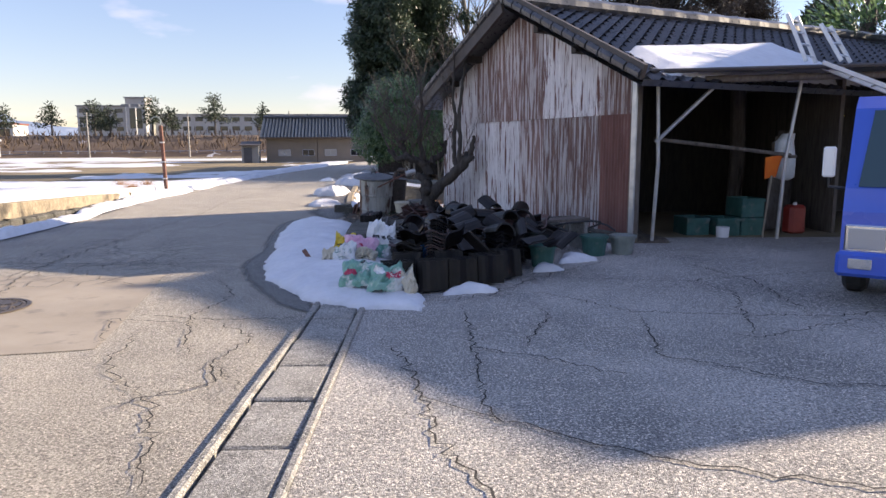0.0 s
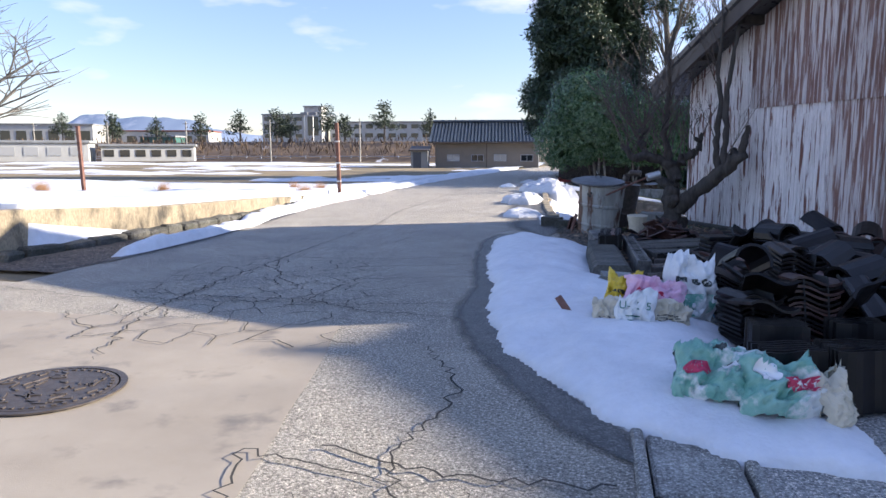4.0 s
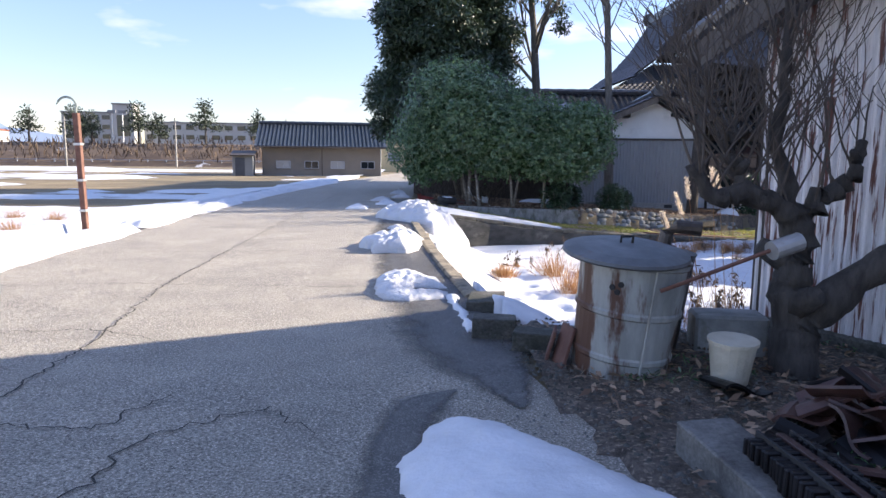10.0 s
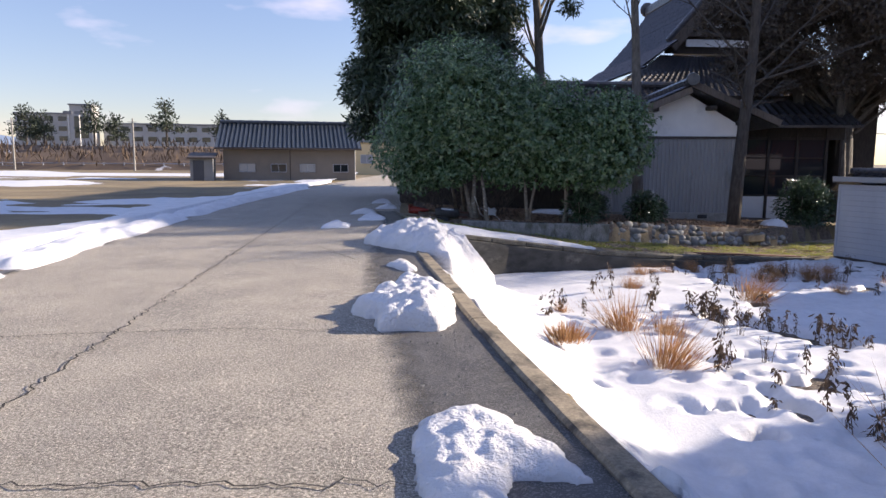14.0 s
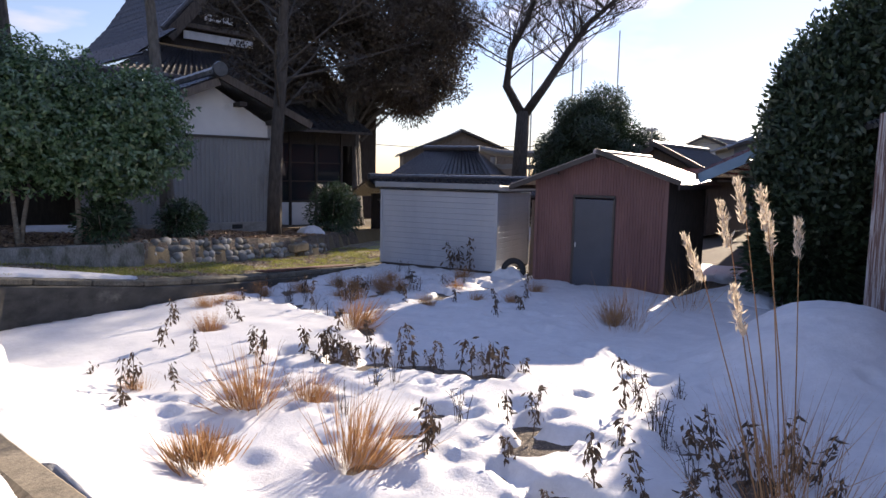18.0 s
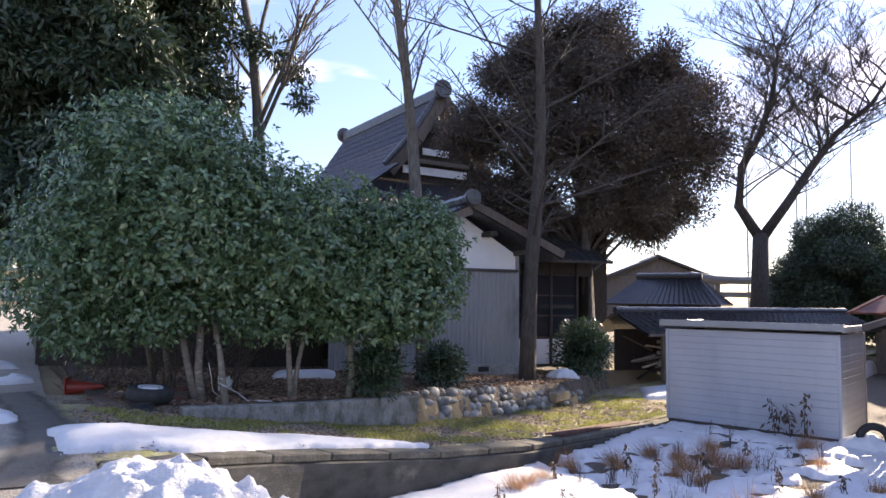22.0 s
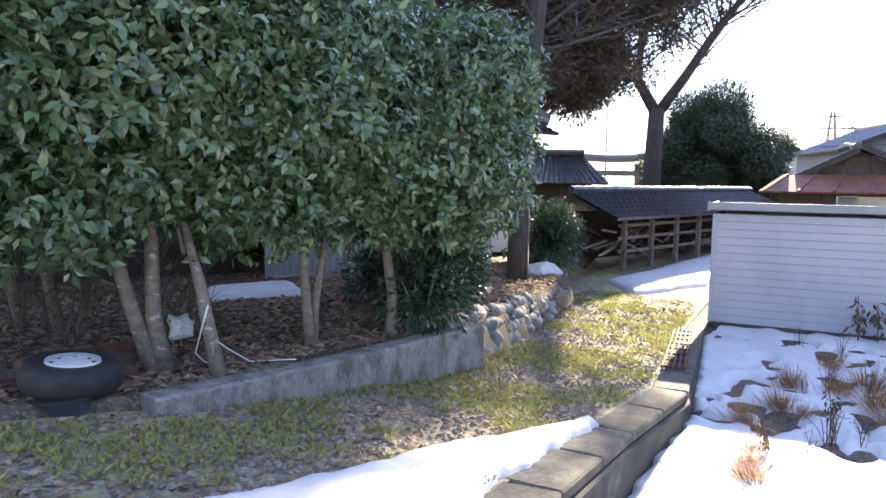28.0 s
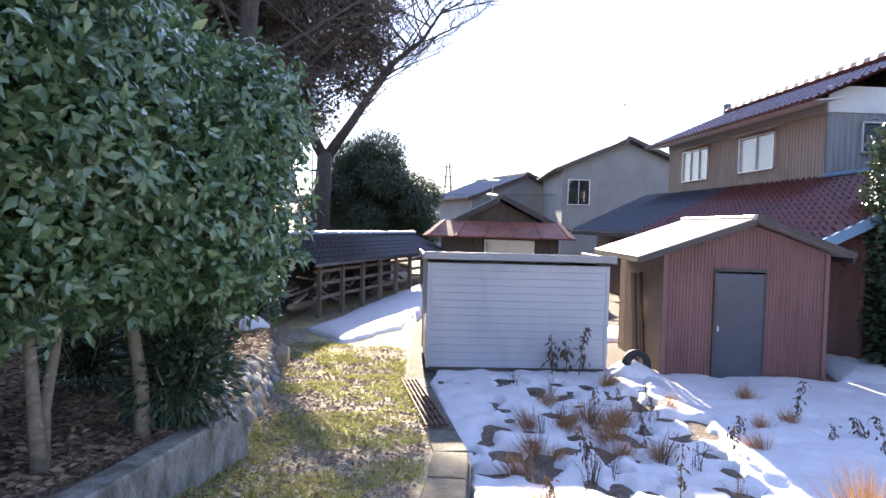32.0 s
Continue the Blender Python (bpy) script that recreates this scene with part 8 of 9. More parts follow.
part("wall", Geo().box((0, 0.6, 0.85), (1.5, 1.4, 1.7), bev=0.02), GREY_WALL, kiosk)
part("door", Geo().box((-0.2, -0.11, 0.8), (0.7, 0.03, 1.5), bev=0.01), DOOR_BLUE, kiosk)
part("roof", Geo().slab([(-0.9, -0.35, 1.75), (0.9, -0.35, 1.75), (0.9, 1.5, 2.1), (-0.9, 1.5, 2.1)], 0.08), TRIM_DARK, kiosk)
yel = thing("yellow_depot", (6.5, 96, -0.3, 0, 0, 4), "distant pale yellow depot building", "building")
part("wall", Geo().box((0, 4, 1.9), (18, 8, 3.9)), surf("pale_yellow_panels", (0.6, 0.47, 0.25), (0.66, 0.52, 0.3), 0.4, 0.7, bump=0.05), yel)
part("roof", Geo().box((0, 4, 4.0), (18.6, 8.6, 0.3), bev=0.05), GREY_WALL, yel)
for k in range(6):
    window(yel, pose(-7.2 + k * 2.9, -0.05, 1.9), 1.4, 1.0, GLASS_GREY)

# posts beside the field
def rust_post(x, y, z, h, hook=False, label="rusty steel post beside the field", sq=0.06):
    p = thing("rusty_post", (x, y, z, 1, -1, 0), label, "post")
    part("shaft", Geo().box((0, 0, h / 2), (sq, sq, h), bev=0.006), RUST_POST, p)
    if hook:
        part("pipe", Geo().tube([(0, 0, h * 0.55), (0, 0, h + 0.1)] + [(0.02 - 0.16 + 0.16 * math.cos(t), 0, h + 0.1 + 0.16 * math.sin(t)) for t in np.linspace(0, 2.9, 9)], 0.02, 8), GREY_PLASTIC, p, "grey hooked pipe")
        for z2 in (0.5, 1.1, 1.8):
            part("band", Geo().box((0, 0, z2 * h / 2.4), (sq + 0.03, sq + 0.03, 0.04), bev=0.004), GALV, p)
    else:
        part("cap", Geo().box((0, 0, h), (sq + 0.02, sq + 0.02, 0.02), bev=0.003), RUST_POST, p)
    return p


rust_post(-2.16, 20.1, 0.05, 2.02, True, "rusty post with a hooked grey pipe by the lane", 0.09)
rust_post(-1.95, 8.42, 0.55, 4.2, False, "tall rusty steel post on the field wall", 0.13)
rust_post(-9.5, 19.0, 0.1, 1.9, False, "short rusty post in the snowy field", 0.09)

# embankment, fence and school
g = Geo()
xs = np.arange(-260, 41, 4.0)
g.grid(xs, np.array([120.0, 124, 131, 138, 150]), lambda X, Y: np.interp(Y, [120, 124, 131, 138, 150], [-0.6, 0.7, 2.8, 3.7, 3.4]) + 0.6 * (fbm(X * 0.08, Y * 0.2, 80) - 0.5))
g.v = [(x, y + 0.12 * (x + 100) * -0.15, z) for x, y, z in g.v]
setting("embankment", g, EMBANK, "brown winter embankment with patches of snow", "embankment", smooth=True)
setting("school_terrace", Geo().box((-110, 215, 1.4), (330, 140, 3.2)), EMBANK, "raised ground of the school", "terrace")
fence = thing("far_fence", (-60, 122, -0.2), "low pale fence along the foot of the bank", "fence")
for k in range(56):
    part("post", Geo().box((-90 + k * 3.0, 0, 0.5), (0.12, 0.12, 1.2)), WHITE_SHEET, fence)
part("rail", Geo().box((-8, 0, 0.95), (166, 0.06, 0.1)), WHITE_SHEET, fence)
part("rail", Geo().box((-8, 0, 0.5), (166, 0.06, 0.1)), WHITE_SHEET, fence)


def block(name, x, y, z, w, d, h, mat, label, floors=3, bays=8, rz=0, roof=GREY_WALL, glass=GLASS_DARK):
    b = thing(name, (x, y, z, 0, 0, rz), label, "building")
    part("wall", Geo().box((0, d / 2, h / 2), (w, d, h), bev=0.05), mat, b)
    part("roof", Geo().box((0, d / 2, h + 0.2), (w + 0.6, d + 0.6, 0.4), bev=0.05), roof, b)
    for f in range(floors):
        for k in range(bays):
            part("window", Geo().box((-w / 2 + w * (k + 0.5) / bays, -0.04, h * (f + 0.55) / floors), (w / bays * 0.62, 0.06, h / floors * 0.45)), glass, b)
    return b


block("school_building", -46, 232, 2.8, 78, 12, 9.0, CREAM_WALL, "long three-storey cream school building", 3, 20, 8)
block("school_building", -98, 222, 2.8, 18, 12, 11.5, CREAM_WALL, "pale four-storey end block of the school", 4, 5, 8)
tow = block("school_tower", -88.5, 221, 2.8, 6, 7, 14.0, CREAM_WALL, "pale stair tower of the school", 1, 1, 8)
block("school_hall", -128, 190, 2.0, 34, 14, 6.0, CREAM_WALL, "low hall with a brown roof", 1, 8, 15, roof=RUST_ROOF)
block("school_hall", -150, 172, 2.0, 26, 14, 7.5, CREAM_WALL, "pale wide gymnasium hall beyond the field", 1, 6, 20)
block("row_house", -80, 92, 0, 16, 6, 2.9, CREAM_WALL, "row of low cream flats beyond the field", 1, 5, 30, glass=GLASS_GREY)
block("row_house", -66, 101, 0, 14, 6, 2.4, CREAM_WALL, "row of low white flats beyond the field", 1, 6, 30)
block("green_hut", -104, 158, 2.0, 9, 6, 3.4, GREEN_PLASTIC, "small green roofed hut near the school", 1, 3, 10)
for k, (x, y) in enumerate(((-78, 190), (-75.5, 190.5))):
    m = thing("floodlight_mast", (x, y, 2.5), "floodlight mast of the school ground", "mast", "floodlight masts")
    part("pole", Geo().tube([(0, 0, 0), (0, 0, 10.5)], 0.14, 6), GALV, m)
    part("lamp_rack", Geo().box((0, 0, 10.2), (2.2, 0.3, 0.8), bev=0.05), GREY_WALL, m)
for k in range(9):
    p = thing("utility_pole", (-120 + k * 17, 118 - k * 0.5, -0.3), "thin grey utility pole across the field", "pole", "utility poles")
    part("shaft", Geo().tube([(0, 0, 0), (0, 0, 7.5)], [0.15, 0.1], 8), CONCRETE, p)
    part("crossarm", Geo().box((0, 0, 7.0), (1.4, 0.1, 0.1)), GALV, p)

pine_r = np.random.default_rng(12)
def pine(x, y, z, h, seed):
    t = thing("pine_tree", (x, y, z), "tall thin pine tree by the school bank", "tree", "pines on the bank")
    g, r = Geo(), random.Random(seed)
    g.tube([(0, 0, 0), (0.1, 0, h * 0.5), (r.gauss(0, 0.3), 0, h)], [0.22, 0.16, 0.05], 7)
    blobs = []
    for k in range(8):
        zz = h * (0.45 + 0.55 * k / 8)
        a, rad = r.random() * 6.28, h * 0.17 * (1.25 - k / 9)
        g.tube([(0, 0, zz - 0.3), (rad * math.cos(a), rad * math.sin(a), zz)], [0.07, 0.03], 5)
        blobs.append((rad * math.cos(a), rad * math.sin(a), zz, rad * 1.0, rad * 1.0, 0.55))
        blobs.append((-rad * 0.7 * math.cos(a), -rad * 0.7 * math.sin(a), zz + 0.4, rad * 0.8, rad * 0.8, 0.5))
    part("trunk", g, BARK_DARK, t)
    P, N = clump_points(blobs, 15, 0.9, seed)
    D = N + pine_r.normal(0, 0.5, N.shape) + np.array([0, 0, 0.3])
    part("crown", leaf_cloud("pine_crown", P, D, pine_r.normal(size=N.shape), 0.55, 0.22, LEAF_PINE), None, t)
for k, (x, y, h) in enumerate(((-103, 140, 8), (-93, 142, 7), (-80, 139, 7.5), (-70, 138, 8), (-66, 150, 7), (-58, 137, 7), (-50, 138, 9), (-47, 140, 7), (-37, 136, 9.5), (-27, 134, 7), (-110, 150, 7), (-18, 133, 5), (-62, 139, 8.5), (-125, 150, 9))):
    pine(x, y, 2.2, h, 200 + k)
bush_r = np.random.default_rng(31)
n = 3200
P = np.stack([bush_r.uniform(-200, 30, n), bush_r.uniform(121, 136, n), np.zeros(n)], 1)
P[:, 2] = np.interp(P[:, 1], [121, 136], [0.2, 3.2]) + bush_r.uniform(0, 1.0, n)
P[:, 1] += -0.018 * (P[:, 0] + 100)
D = bush_r.normal(size=(n, 3)) * 0.4 + np.array([0, 0, 1])
solo("bank_scrub", leaf_cloud("bank_scrub", P, D, bush_r.normal(size=(n, 3)), 1.5, 0.22, DEAD_WEED), None, "bare brown scrub along the foot of the bank", "scrub", kind="stuff")


def ridge_line(name, y, x0, x1, base, amp, seed, mat, label):
    xs = np.linspace(x0, x1, 90)
    h = (base + amp * (fbm(xs * 0.0022, xs * 0 + seed, seed) - 0.3) * 2) * np.clip((x1 - xs) / (x1 - x0) * 4, 0, 1) ** 0.7
    g = Geo()
    for i, x in enumerate(xs):
        g.v += [(x, y, -5), (x, y + 220, float(h[i]))]
        if i:
            g.f.append((2 * i - 2, 2 * i, 2 * i + 1, 2 * i - 1))
    setting(name, g, mat, label, "hills", smooth=True)
ridge_line("hills", 1500, -2400, -560, 40, 46, 5, MOUNTAIN, "blue distant hills on the skyline")
ridge_line("mountains", 2300, -3000, -1000, 90, 110, 9, MOUNTAIN, "far snow-streaked mountains on the skyline")
ridge_line("low_hill", 420, -620, -230, 8, 12, 3, EMBANK, "low wooded hill behind the flats")


# ---- trees, hedge, stones and garden plants ----
pr_np = np.random.default_rng(5)


def leaves_on(name, blobs, density, L, W, mat, parent, seed, shell=0.4, droop=0.2, up=0.0, label=""):
    P, N = clump_points(blobs, density, shell, seed)
    r = np.random.default_rng(seed)
    D = N * 0.5 + r.normal(0, 0.55, N.shape) + np.array([0, 0, up - droop])
    F = N + r.normal(0, 0.5, N.shape) + np.array([0, 0, 0.6])
    ln = L * r.uniform(0.65, 1.25, len(P))
    return part(name, leaf_cloud(name, P, D, F, ln, ln * W / L, mat), None, parent, label)


def rosettes_on(name, blobs, density, L, W, mat, parent, seed, per=5, shell=0.45):
    """Leaves in whorls at the twig ends, spread round the outward direction and drooping."""
    P, N = clump_points(blobs, density / per, shell, seed)
    r = np.random.default_rng(seed)
    A = N + r.normal(0, 0.45, N.shape) + np.array([0, 0, 0.35])
    A /= np.linalg.norm(A, axis=1, keepdims=True)
    s = np.cross(A, r.normal(size=A.shape))
    s /= np.linalg.norm(s, axis=1, keepdims=True) + 1e-9
    q = np.cross(A, s)
    PP, DD, FF = [], [], []
    for k in range(per):
        t = 2 * np.pi * k / per + r.normal(0, 0.3, len(P))
        side = s * np.cos(t)[:, None] + q * np.sin(t)[:, None]
        d = side * 0.9 + A * r.uniform(-0.1, 0.9, (len(P), 1)) + np.array([0, 0, -0.35]) + r.normal(0, 0.25, A.shape)
        PP.append(P + A * r.uniform(-0.09, 0.03, (len(P), 1)) + side * 0.012)
        DD.append(d)
        FF.append(A + r.normal(0, 0.35, A.shape) + np.array([0, 0, 0.3]))
    P, D, F = np.concatenate(PP), np.concatenate(DD), np.concatenate(FF)
    ln = L * r.uniform(0.6, 1.25, len(P))
    return part(name, leaf_cloud(name, P, D, F, ln, ln * W / L, mat), None, parent)


# tall glossy evergreens over the low wall
def shrub(x, y, z, stems, blobs, seed, label, density=1250, L=0.105, W=0.05):
    t = thing("evergreen_shrub", (x, y, z), label, "shrub")
    r = random.Random(seed)
    for sx, sy, tx, ty, h, rad in stems:
        pts = [(sx, sy, -0.1), (sx + (tx - sx) * 0.3 + r.gauss(0, 0.03), sy + (ty - sy) * 0.3, h * 0.3), (sx + (tx - sx) * 0.6, sy + (ty - sy) * 0.6 + r.gauss(0, 0.05), h * 0.65), (tx, ty, h)]
        part("stem", Geo().tube(pts, [rad * 2.0, rad * 1.5, rad * 1.25, rad * 0.7], 10), BARK_PALE, t, smooth=True)
        g = Geo()
        branch_geo((tx, ty, h * 0.8), h * 0.9, rad * 0.5, seed + int(sx * 50), levels=2, spread=0.6, kids=5, lean=(r.gauss(0, 0.3), r.gauss(0, 0.3)), min_r=0.004, g=g)
        part("branch_work", g, BARK_PALE, t, kind="stuff")
    rosettes_on("crown", blobs, density, L, W, LEAF_HEDGE, t, seed)
    return t


shrub(4.6, 31.3, -0.12, [(0.33, -0.7, -0.1, -0.35, 1.7, 0.036), (0.38, -0.72, 0.3, -0.5, 1.6, 0.04), (0.3, 1.1, 0.0, 1.2, 1.6, 0.035), (0.1, 1.5, -0.3, 1.3, 1.5, 0.032)],
      [(0, 0.2, 2.9, 2.0, 1.6, 1.75), (-1.3, 0.2, 2.0, 1.2, 1.2, 1.15), (-0.1, 0.1, 3.8, 1.3, 1.1, 1.0), (0.9, -0.4, 2.25, 1.3, 1.1, 1.1), (-0.7, -0.4, 2.1, 1.2, 0.9, 0.95), (0.2, -0.6, 2.6, 1.5, 1.0, 1.3), (0.9, 0.0, 3.2, 1.1, 1.0, 1.0), (0.9, -0.75, 1.35, 0.6, 0.45, 0.42), (-0.3, -0.8, 1.3, 0.7, 0.45, 0.45), (-1.1, -0.3, 1.15, 0.7, 0.6, 0.5)], 41, "tall dense evergreen shrub with glossy leaves")
shrub(6.3, 31.2, -0.15, [(0.02, -0.68, -0.1, -0.6, 1.4, 0.03), (0.04, -0.66, 0.3, -0.5, 1.4, 0.026), (-1.07, -0.99, -1.2, -0.7, 1.2, 0.034)],
      [(0, 0.1, 2.4, 1.6, 1.4, 1.4), (0.6, -0.2, 2.7, 1.2, 1.1, 1.0), (-0.3, -0.5, 2.05, 1.2, 0.9, 0.9), (0.8, -0.5, 1.9, 1.1, 0.9, 0.85), (0.2, -0.7, 2.4, 1.4, 0.8, 1.2), (-0.5, -0.8, 1.3, 0.6, 0.4, 0.4), (0.5, -0.85, 1.3, 0.65, 0.4, 0.4)], 42, "broad glossy-leaved evergreen shrub over the wall")
shrub(7.8, 31.0, -0.2, [(-0.55, -0.55, -0.4, -0.3, 1.4, 0.036), (0.3, -0.1, 0.4, 0.1, 1.3, 0.034)],
      [(0, 0.1, 2.15, 1.3, 1.2, 1.2), (0.5, -0.5, 1.85, 1.0, 0.9, 1.0), (-0.3, -0.7, 1.8, 1.1, 0.7, 0.9), (0.4, -0.3, 2.6, 0.95, 0.9, 0.85), (0.85, -0.2, 1.6, 0.55, 0.6, 0.6), (0.95, -0.4, 2.7, 0.8, 0.75, 0.8), (1.2, -0.3, 2.1, 0.7, 0.65, 0.75), (0.2, -0.85, 1.3, 0.55, 0.4, 0.4), (0.65, -0.8, 2.75, 0.7, 0.55, 0.6)], 43, "evergreen shrub with sunlit leaves at its edge")
for k, (x, y, z, s) in enumerate(((7.72, 30.45, -0.28, 0.56), (8.45, 31.95, -0.3, 0.5), (9.8, 31.75, -0.38, 0.55), (10.3, 32.2, -0.4, 0.45), (15.9, 34.1, -0.75, 0.95), (16.6, 34.6, -0.75, 0.8))):
    t = thing("low_bush", (x, y, z), "low dark evergreen bush with small shining leaves", "bush", "low bushes in the bed")
    g = Geo()
    for j in range(6):
        a = j * 1.05
        g.tube([(0, 0, -0.05), (0.3 * s * math.cos(a), 0.3 * s * math.sin(a), 0.7 * s), (0.6 * s * math.cos(a), 0.6 * s * math.sin(a), 1.2 * s)], [0.014, 0.01, 0.005], 5)
    part("stem_work", g, BARK_PALE, t, kind="stuff")
    leaves_on("crown", [(0, 0, 0.85 * s, 0.85 * s, 0.85 * s, 0.85 * s), (0.25 * s, 0, 1.2 * s, 0.6 * s, 0.6 * s, 0.6 * s)], 2600, 0.085, 0.038, LEAF_BUSH, t, 300 + k, shell=0.85)

under = solo("dead_undergrowth", Geo(), TWIG, "tangle of dead brown twigs under the shrubs", "undergrowth", kind="stuff")
g, ur = Geo(), random.Random(77)
for k in range(30):
    x, y = ur.uniform(3.2, 6.2), ur.uniform(31.7, 33.4)
    branch_geo((x, y, -0.12), ur.uniform(0.4, 0.95), 0.012, 900 + k, levels=2, spread=0.6, kids=5, start=0.1, lean=(ur.gauss(0, 0.35), ur.gauss(0, 0.35)), min_r=0.003, g=g)
under.data = g.mesh("dead_undergrowth", TWIG)
# dark cedar behind
ced = thing("cedar_tree", (4.3, 38.6, -0.2), "tall dark cedar with drooping sprays", "tree")
part("trunk", Geo().tube([(0, 0, -0.2), (0.1, 0, 5), (0, 0.1, 14)], [0.4, 0.32, 0.1], 12), BARK_DARK, ced, smooth=True)
blobs = []
cr = random.Random(8)
for k in range(150):
    zz = 2.6 + 12.5 * k / 150
    rad = 2.9 * (1.08 - (k / 150) ** 2.4) * cr.uniform(0.8, 1.1)
    a = cr.random() * 6.28
    blobs.append((rad * 0.74 * math.cos(a), rad * 0.74 * math.sin(a), zz, 1.05, 1.05, 0.6))
leaves_on("crown", blobs, 470, 0.24, 0.075, LEAF_DARK, ced, 61, shell=0.9, droop=0.35)
g = Geo()
for bx, by, bz, *_ in blobs[::4]:
    g.tube([(0, 0, bz - 0.5), (bx * 0.6, by * 0.6, bz), (bx, by, bz - 0.1)], [0.06, 0.035, 0.015], 5)
part("limb_work", g, BARK_DARK, ced, kind="stuff")
bough = leaves_on("bough", [(4.1, -0.2, 8.5, 0.6, 0.5, 0.4), (4.7, -0.4, 7.9, 0.5, 0.4, 0.4), (3.4, 0.0, 8.8, 0.7, 0.5, 0.4), (4.9, -0.4, 7.2, 0.4, 0.4, 0.35)], 420, 0.22, 0.06, LEAF_DARK, ced, 62, shell=0.9, droop=0.4)

# trunks in front of the temple and the broad bronzed tree
def bare_tree(x, y, z, h, r, seed, label, mat=BARK, lev=3, kids=5, spread=0.5, start=0.45, thin=0.5, lean=(0, 0), first=None, up=0.35, wob=0.07, slim=0.4):
    t = thing("bare_tree", (x, y, z), label, "tree")
    part("trunk", branch_geo((0, 0, -0.2), h, r * 1.04, seed, levels=0, lean=lean, wob=wob, up=up), mat, t, smooth=True)
    g = branch_geo((0, 0, -0.2), h, r, seed, levels=lev, kids=kids, spread=spread, start=start, thin=thin, lean=lean, first=first, up=up, wob=wob, min_r=0.008, slim=slim)
    part("branch_work", g, mat, t, smooth=False, kind="stuff")
    return t


bare_tree(10.0, 32.6, -0.4, 11, 0.17, 71, "straight grey trunk of a tall bare tree", thin=0.3, kids=6, start=0.5, first=14, slim=0.25, wob=0.035)
bare_tree(13.1, 33.0, -0.7, 10, 0.21, 72, "dark mossy trunk with thin bare branches", mat=BARK_DARK, thin=0.36, kids=6, start=0.35, first=20, spread=0.75, up=0.1, slim=0.24, wob=0.04)
bare_tree(8.5, 38.5, -0.3, 11, 0.24, 73, "bare tree with fine branches behind the hedge", thin=0.42, kids=6, start=0.4, first=10)
dome = thing("broad_evergreen", (19.5, 37.7, -0.75), "huge domed evergreen with bronzed foliage and stout grey trunks", "tree")
for k, (x, y, tx, ty, r) in enumerate(((0, 0, 0.2, 0.3, 0.42), (-0.9, 0.4, -1.0, 0.5, 0.3), (0.6, 0.9, 0.9, 0.8, 0.32), (-0.3, -0.5, -0.8, -0.6, 0.2))):
    part("trunk", Geo().tube([(x, y, -0.2), (x + 0.05, y, 0.4), (x * 0.9 + tx * 0.3, y + ty * 0.3, 3), (x + tx, y + ty, 7.5)], [r * 1.5, r * 1.05, r * 0.85, r * 0.4], 12), BARK, dome, smooth=True)
blobs, cr = [], random.Random(15)
for k in range(190):
    a, u = cr.random() * 6.283, cr.random()
    zz = 4.6 + 7.2 * u
    rad = 4.9 * math.sqrt(max(0.05, 1 - ((zz - 7.8) / 4.2) ** 2))
    f = cr.uniform(0.35, 1.0)
    blobs.append((rad * f * math.cos(a), rad * f * math.sin(a), zz, 0.85, 0.85, 0.7))
leaves_on("crown", blobs, 520, 0.15, 0.05, LEAF_BRONZE, dome, 64, shell=0.9, droop=0.1, label="bronzed brown-green foliage")
g = Geo()
for bx, by, bz, *_ in blobs[::2]:
    g.tube([(bx * 0.15, by * 0.15, bz - 1.4), (bx * 0.6, by * 0.6, bz - 0.3), (bx, by, bz)], [0.07, 0.045, 0.02], 5)
part("limb_work", g, BARK, dome, kind="stuff")

# forked bare tree beyond the sheds
fork = thing("forked_tree", (31.3, 38.7, -0.6), "leafless pollarded tree forking into two crooked limbs", "tree")
rx, ry = 0.545, -0.839
def fk(u, z, o=0.0):
    return (u * rx + o, u * ry + o * 0.5, z)
g = Geo()
g.tube([fk(0, -0.2), fk(0.05, 2.5), fk(0.15, 5.2)], [0.5, 0.38, 0.34], 12)
l1 = [fk(0.1, 5.0), fk(-0.75, 6.5), fk(-0.6, 8.3), fk(0.2, 9.8), fk(0.75, 11.5), fk(1.1, 14)]
l2 = [fk(0.2, 5.0), fk(1.3, 6.6), fk(2.3, 8.2), fk(3.3, 9.6), fk(4.6, 10.7), fk(5.6, 12.3)]
g.tube(l1, [0.26, 0.22, 0.19, 0.16, 0.12, 0.06], 10)
g.tube(l2, [0.25, 0.21, 0.18, 0.14, 0.09, 0.05], 10)
part("trunk", g, BARK_DARK, fork, smooth=True)
g, fr = Geo(), random.Random(4)
for k in range(70):
    ln = l1 if k % 2 else l2
    i = fr.randint(1, 4)
    p = Vector(ln[i]).lerp(Vector(ln[i + 1]), fr.random())
    branch_geo(p, fr.uniform(2.0, 4.2), 0.045, 500 + k, levels=3, spread=0.55, kids=5, lean=(fr.gauss(0, 1.0), fr.gauss(0, 1.0)), thin=0.5, min_r=0.008, g=g, up=0.2)
part("branch_work", g, BARK_DARK, fork, kind="stuff")
ev = thing("round_evergreen", (38.6, 38.6, -0.9), "dense dark rounded evergreen behind the sheds", "tree")
part("trunk", Geo().tube([(0, 0, -0.2), (0, 0, 3)], [0.25, 0.15], 8), BARK_DARK, ev)
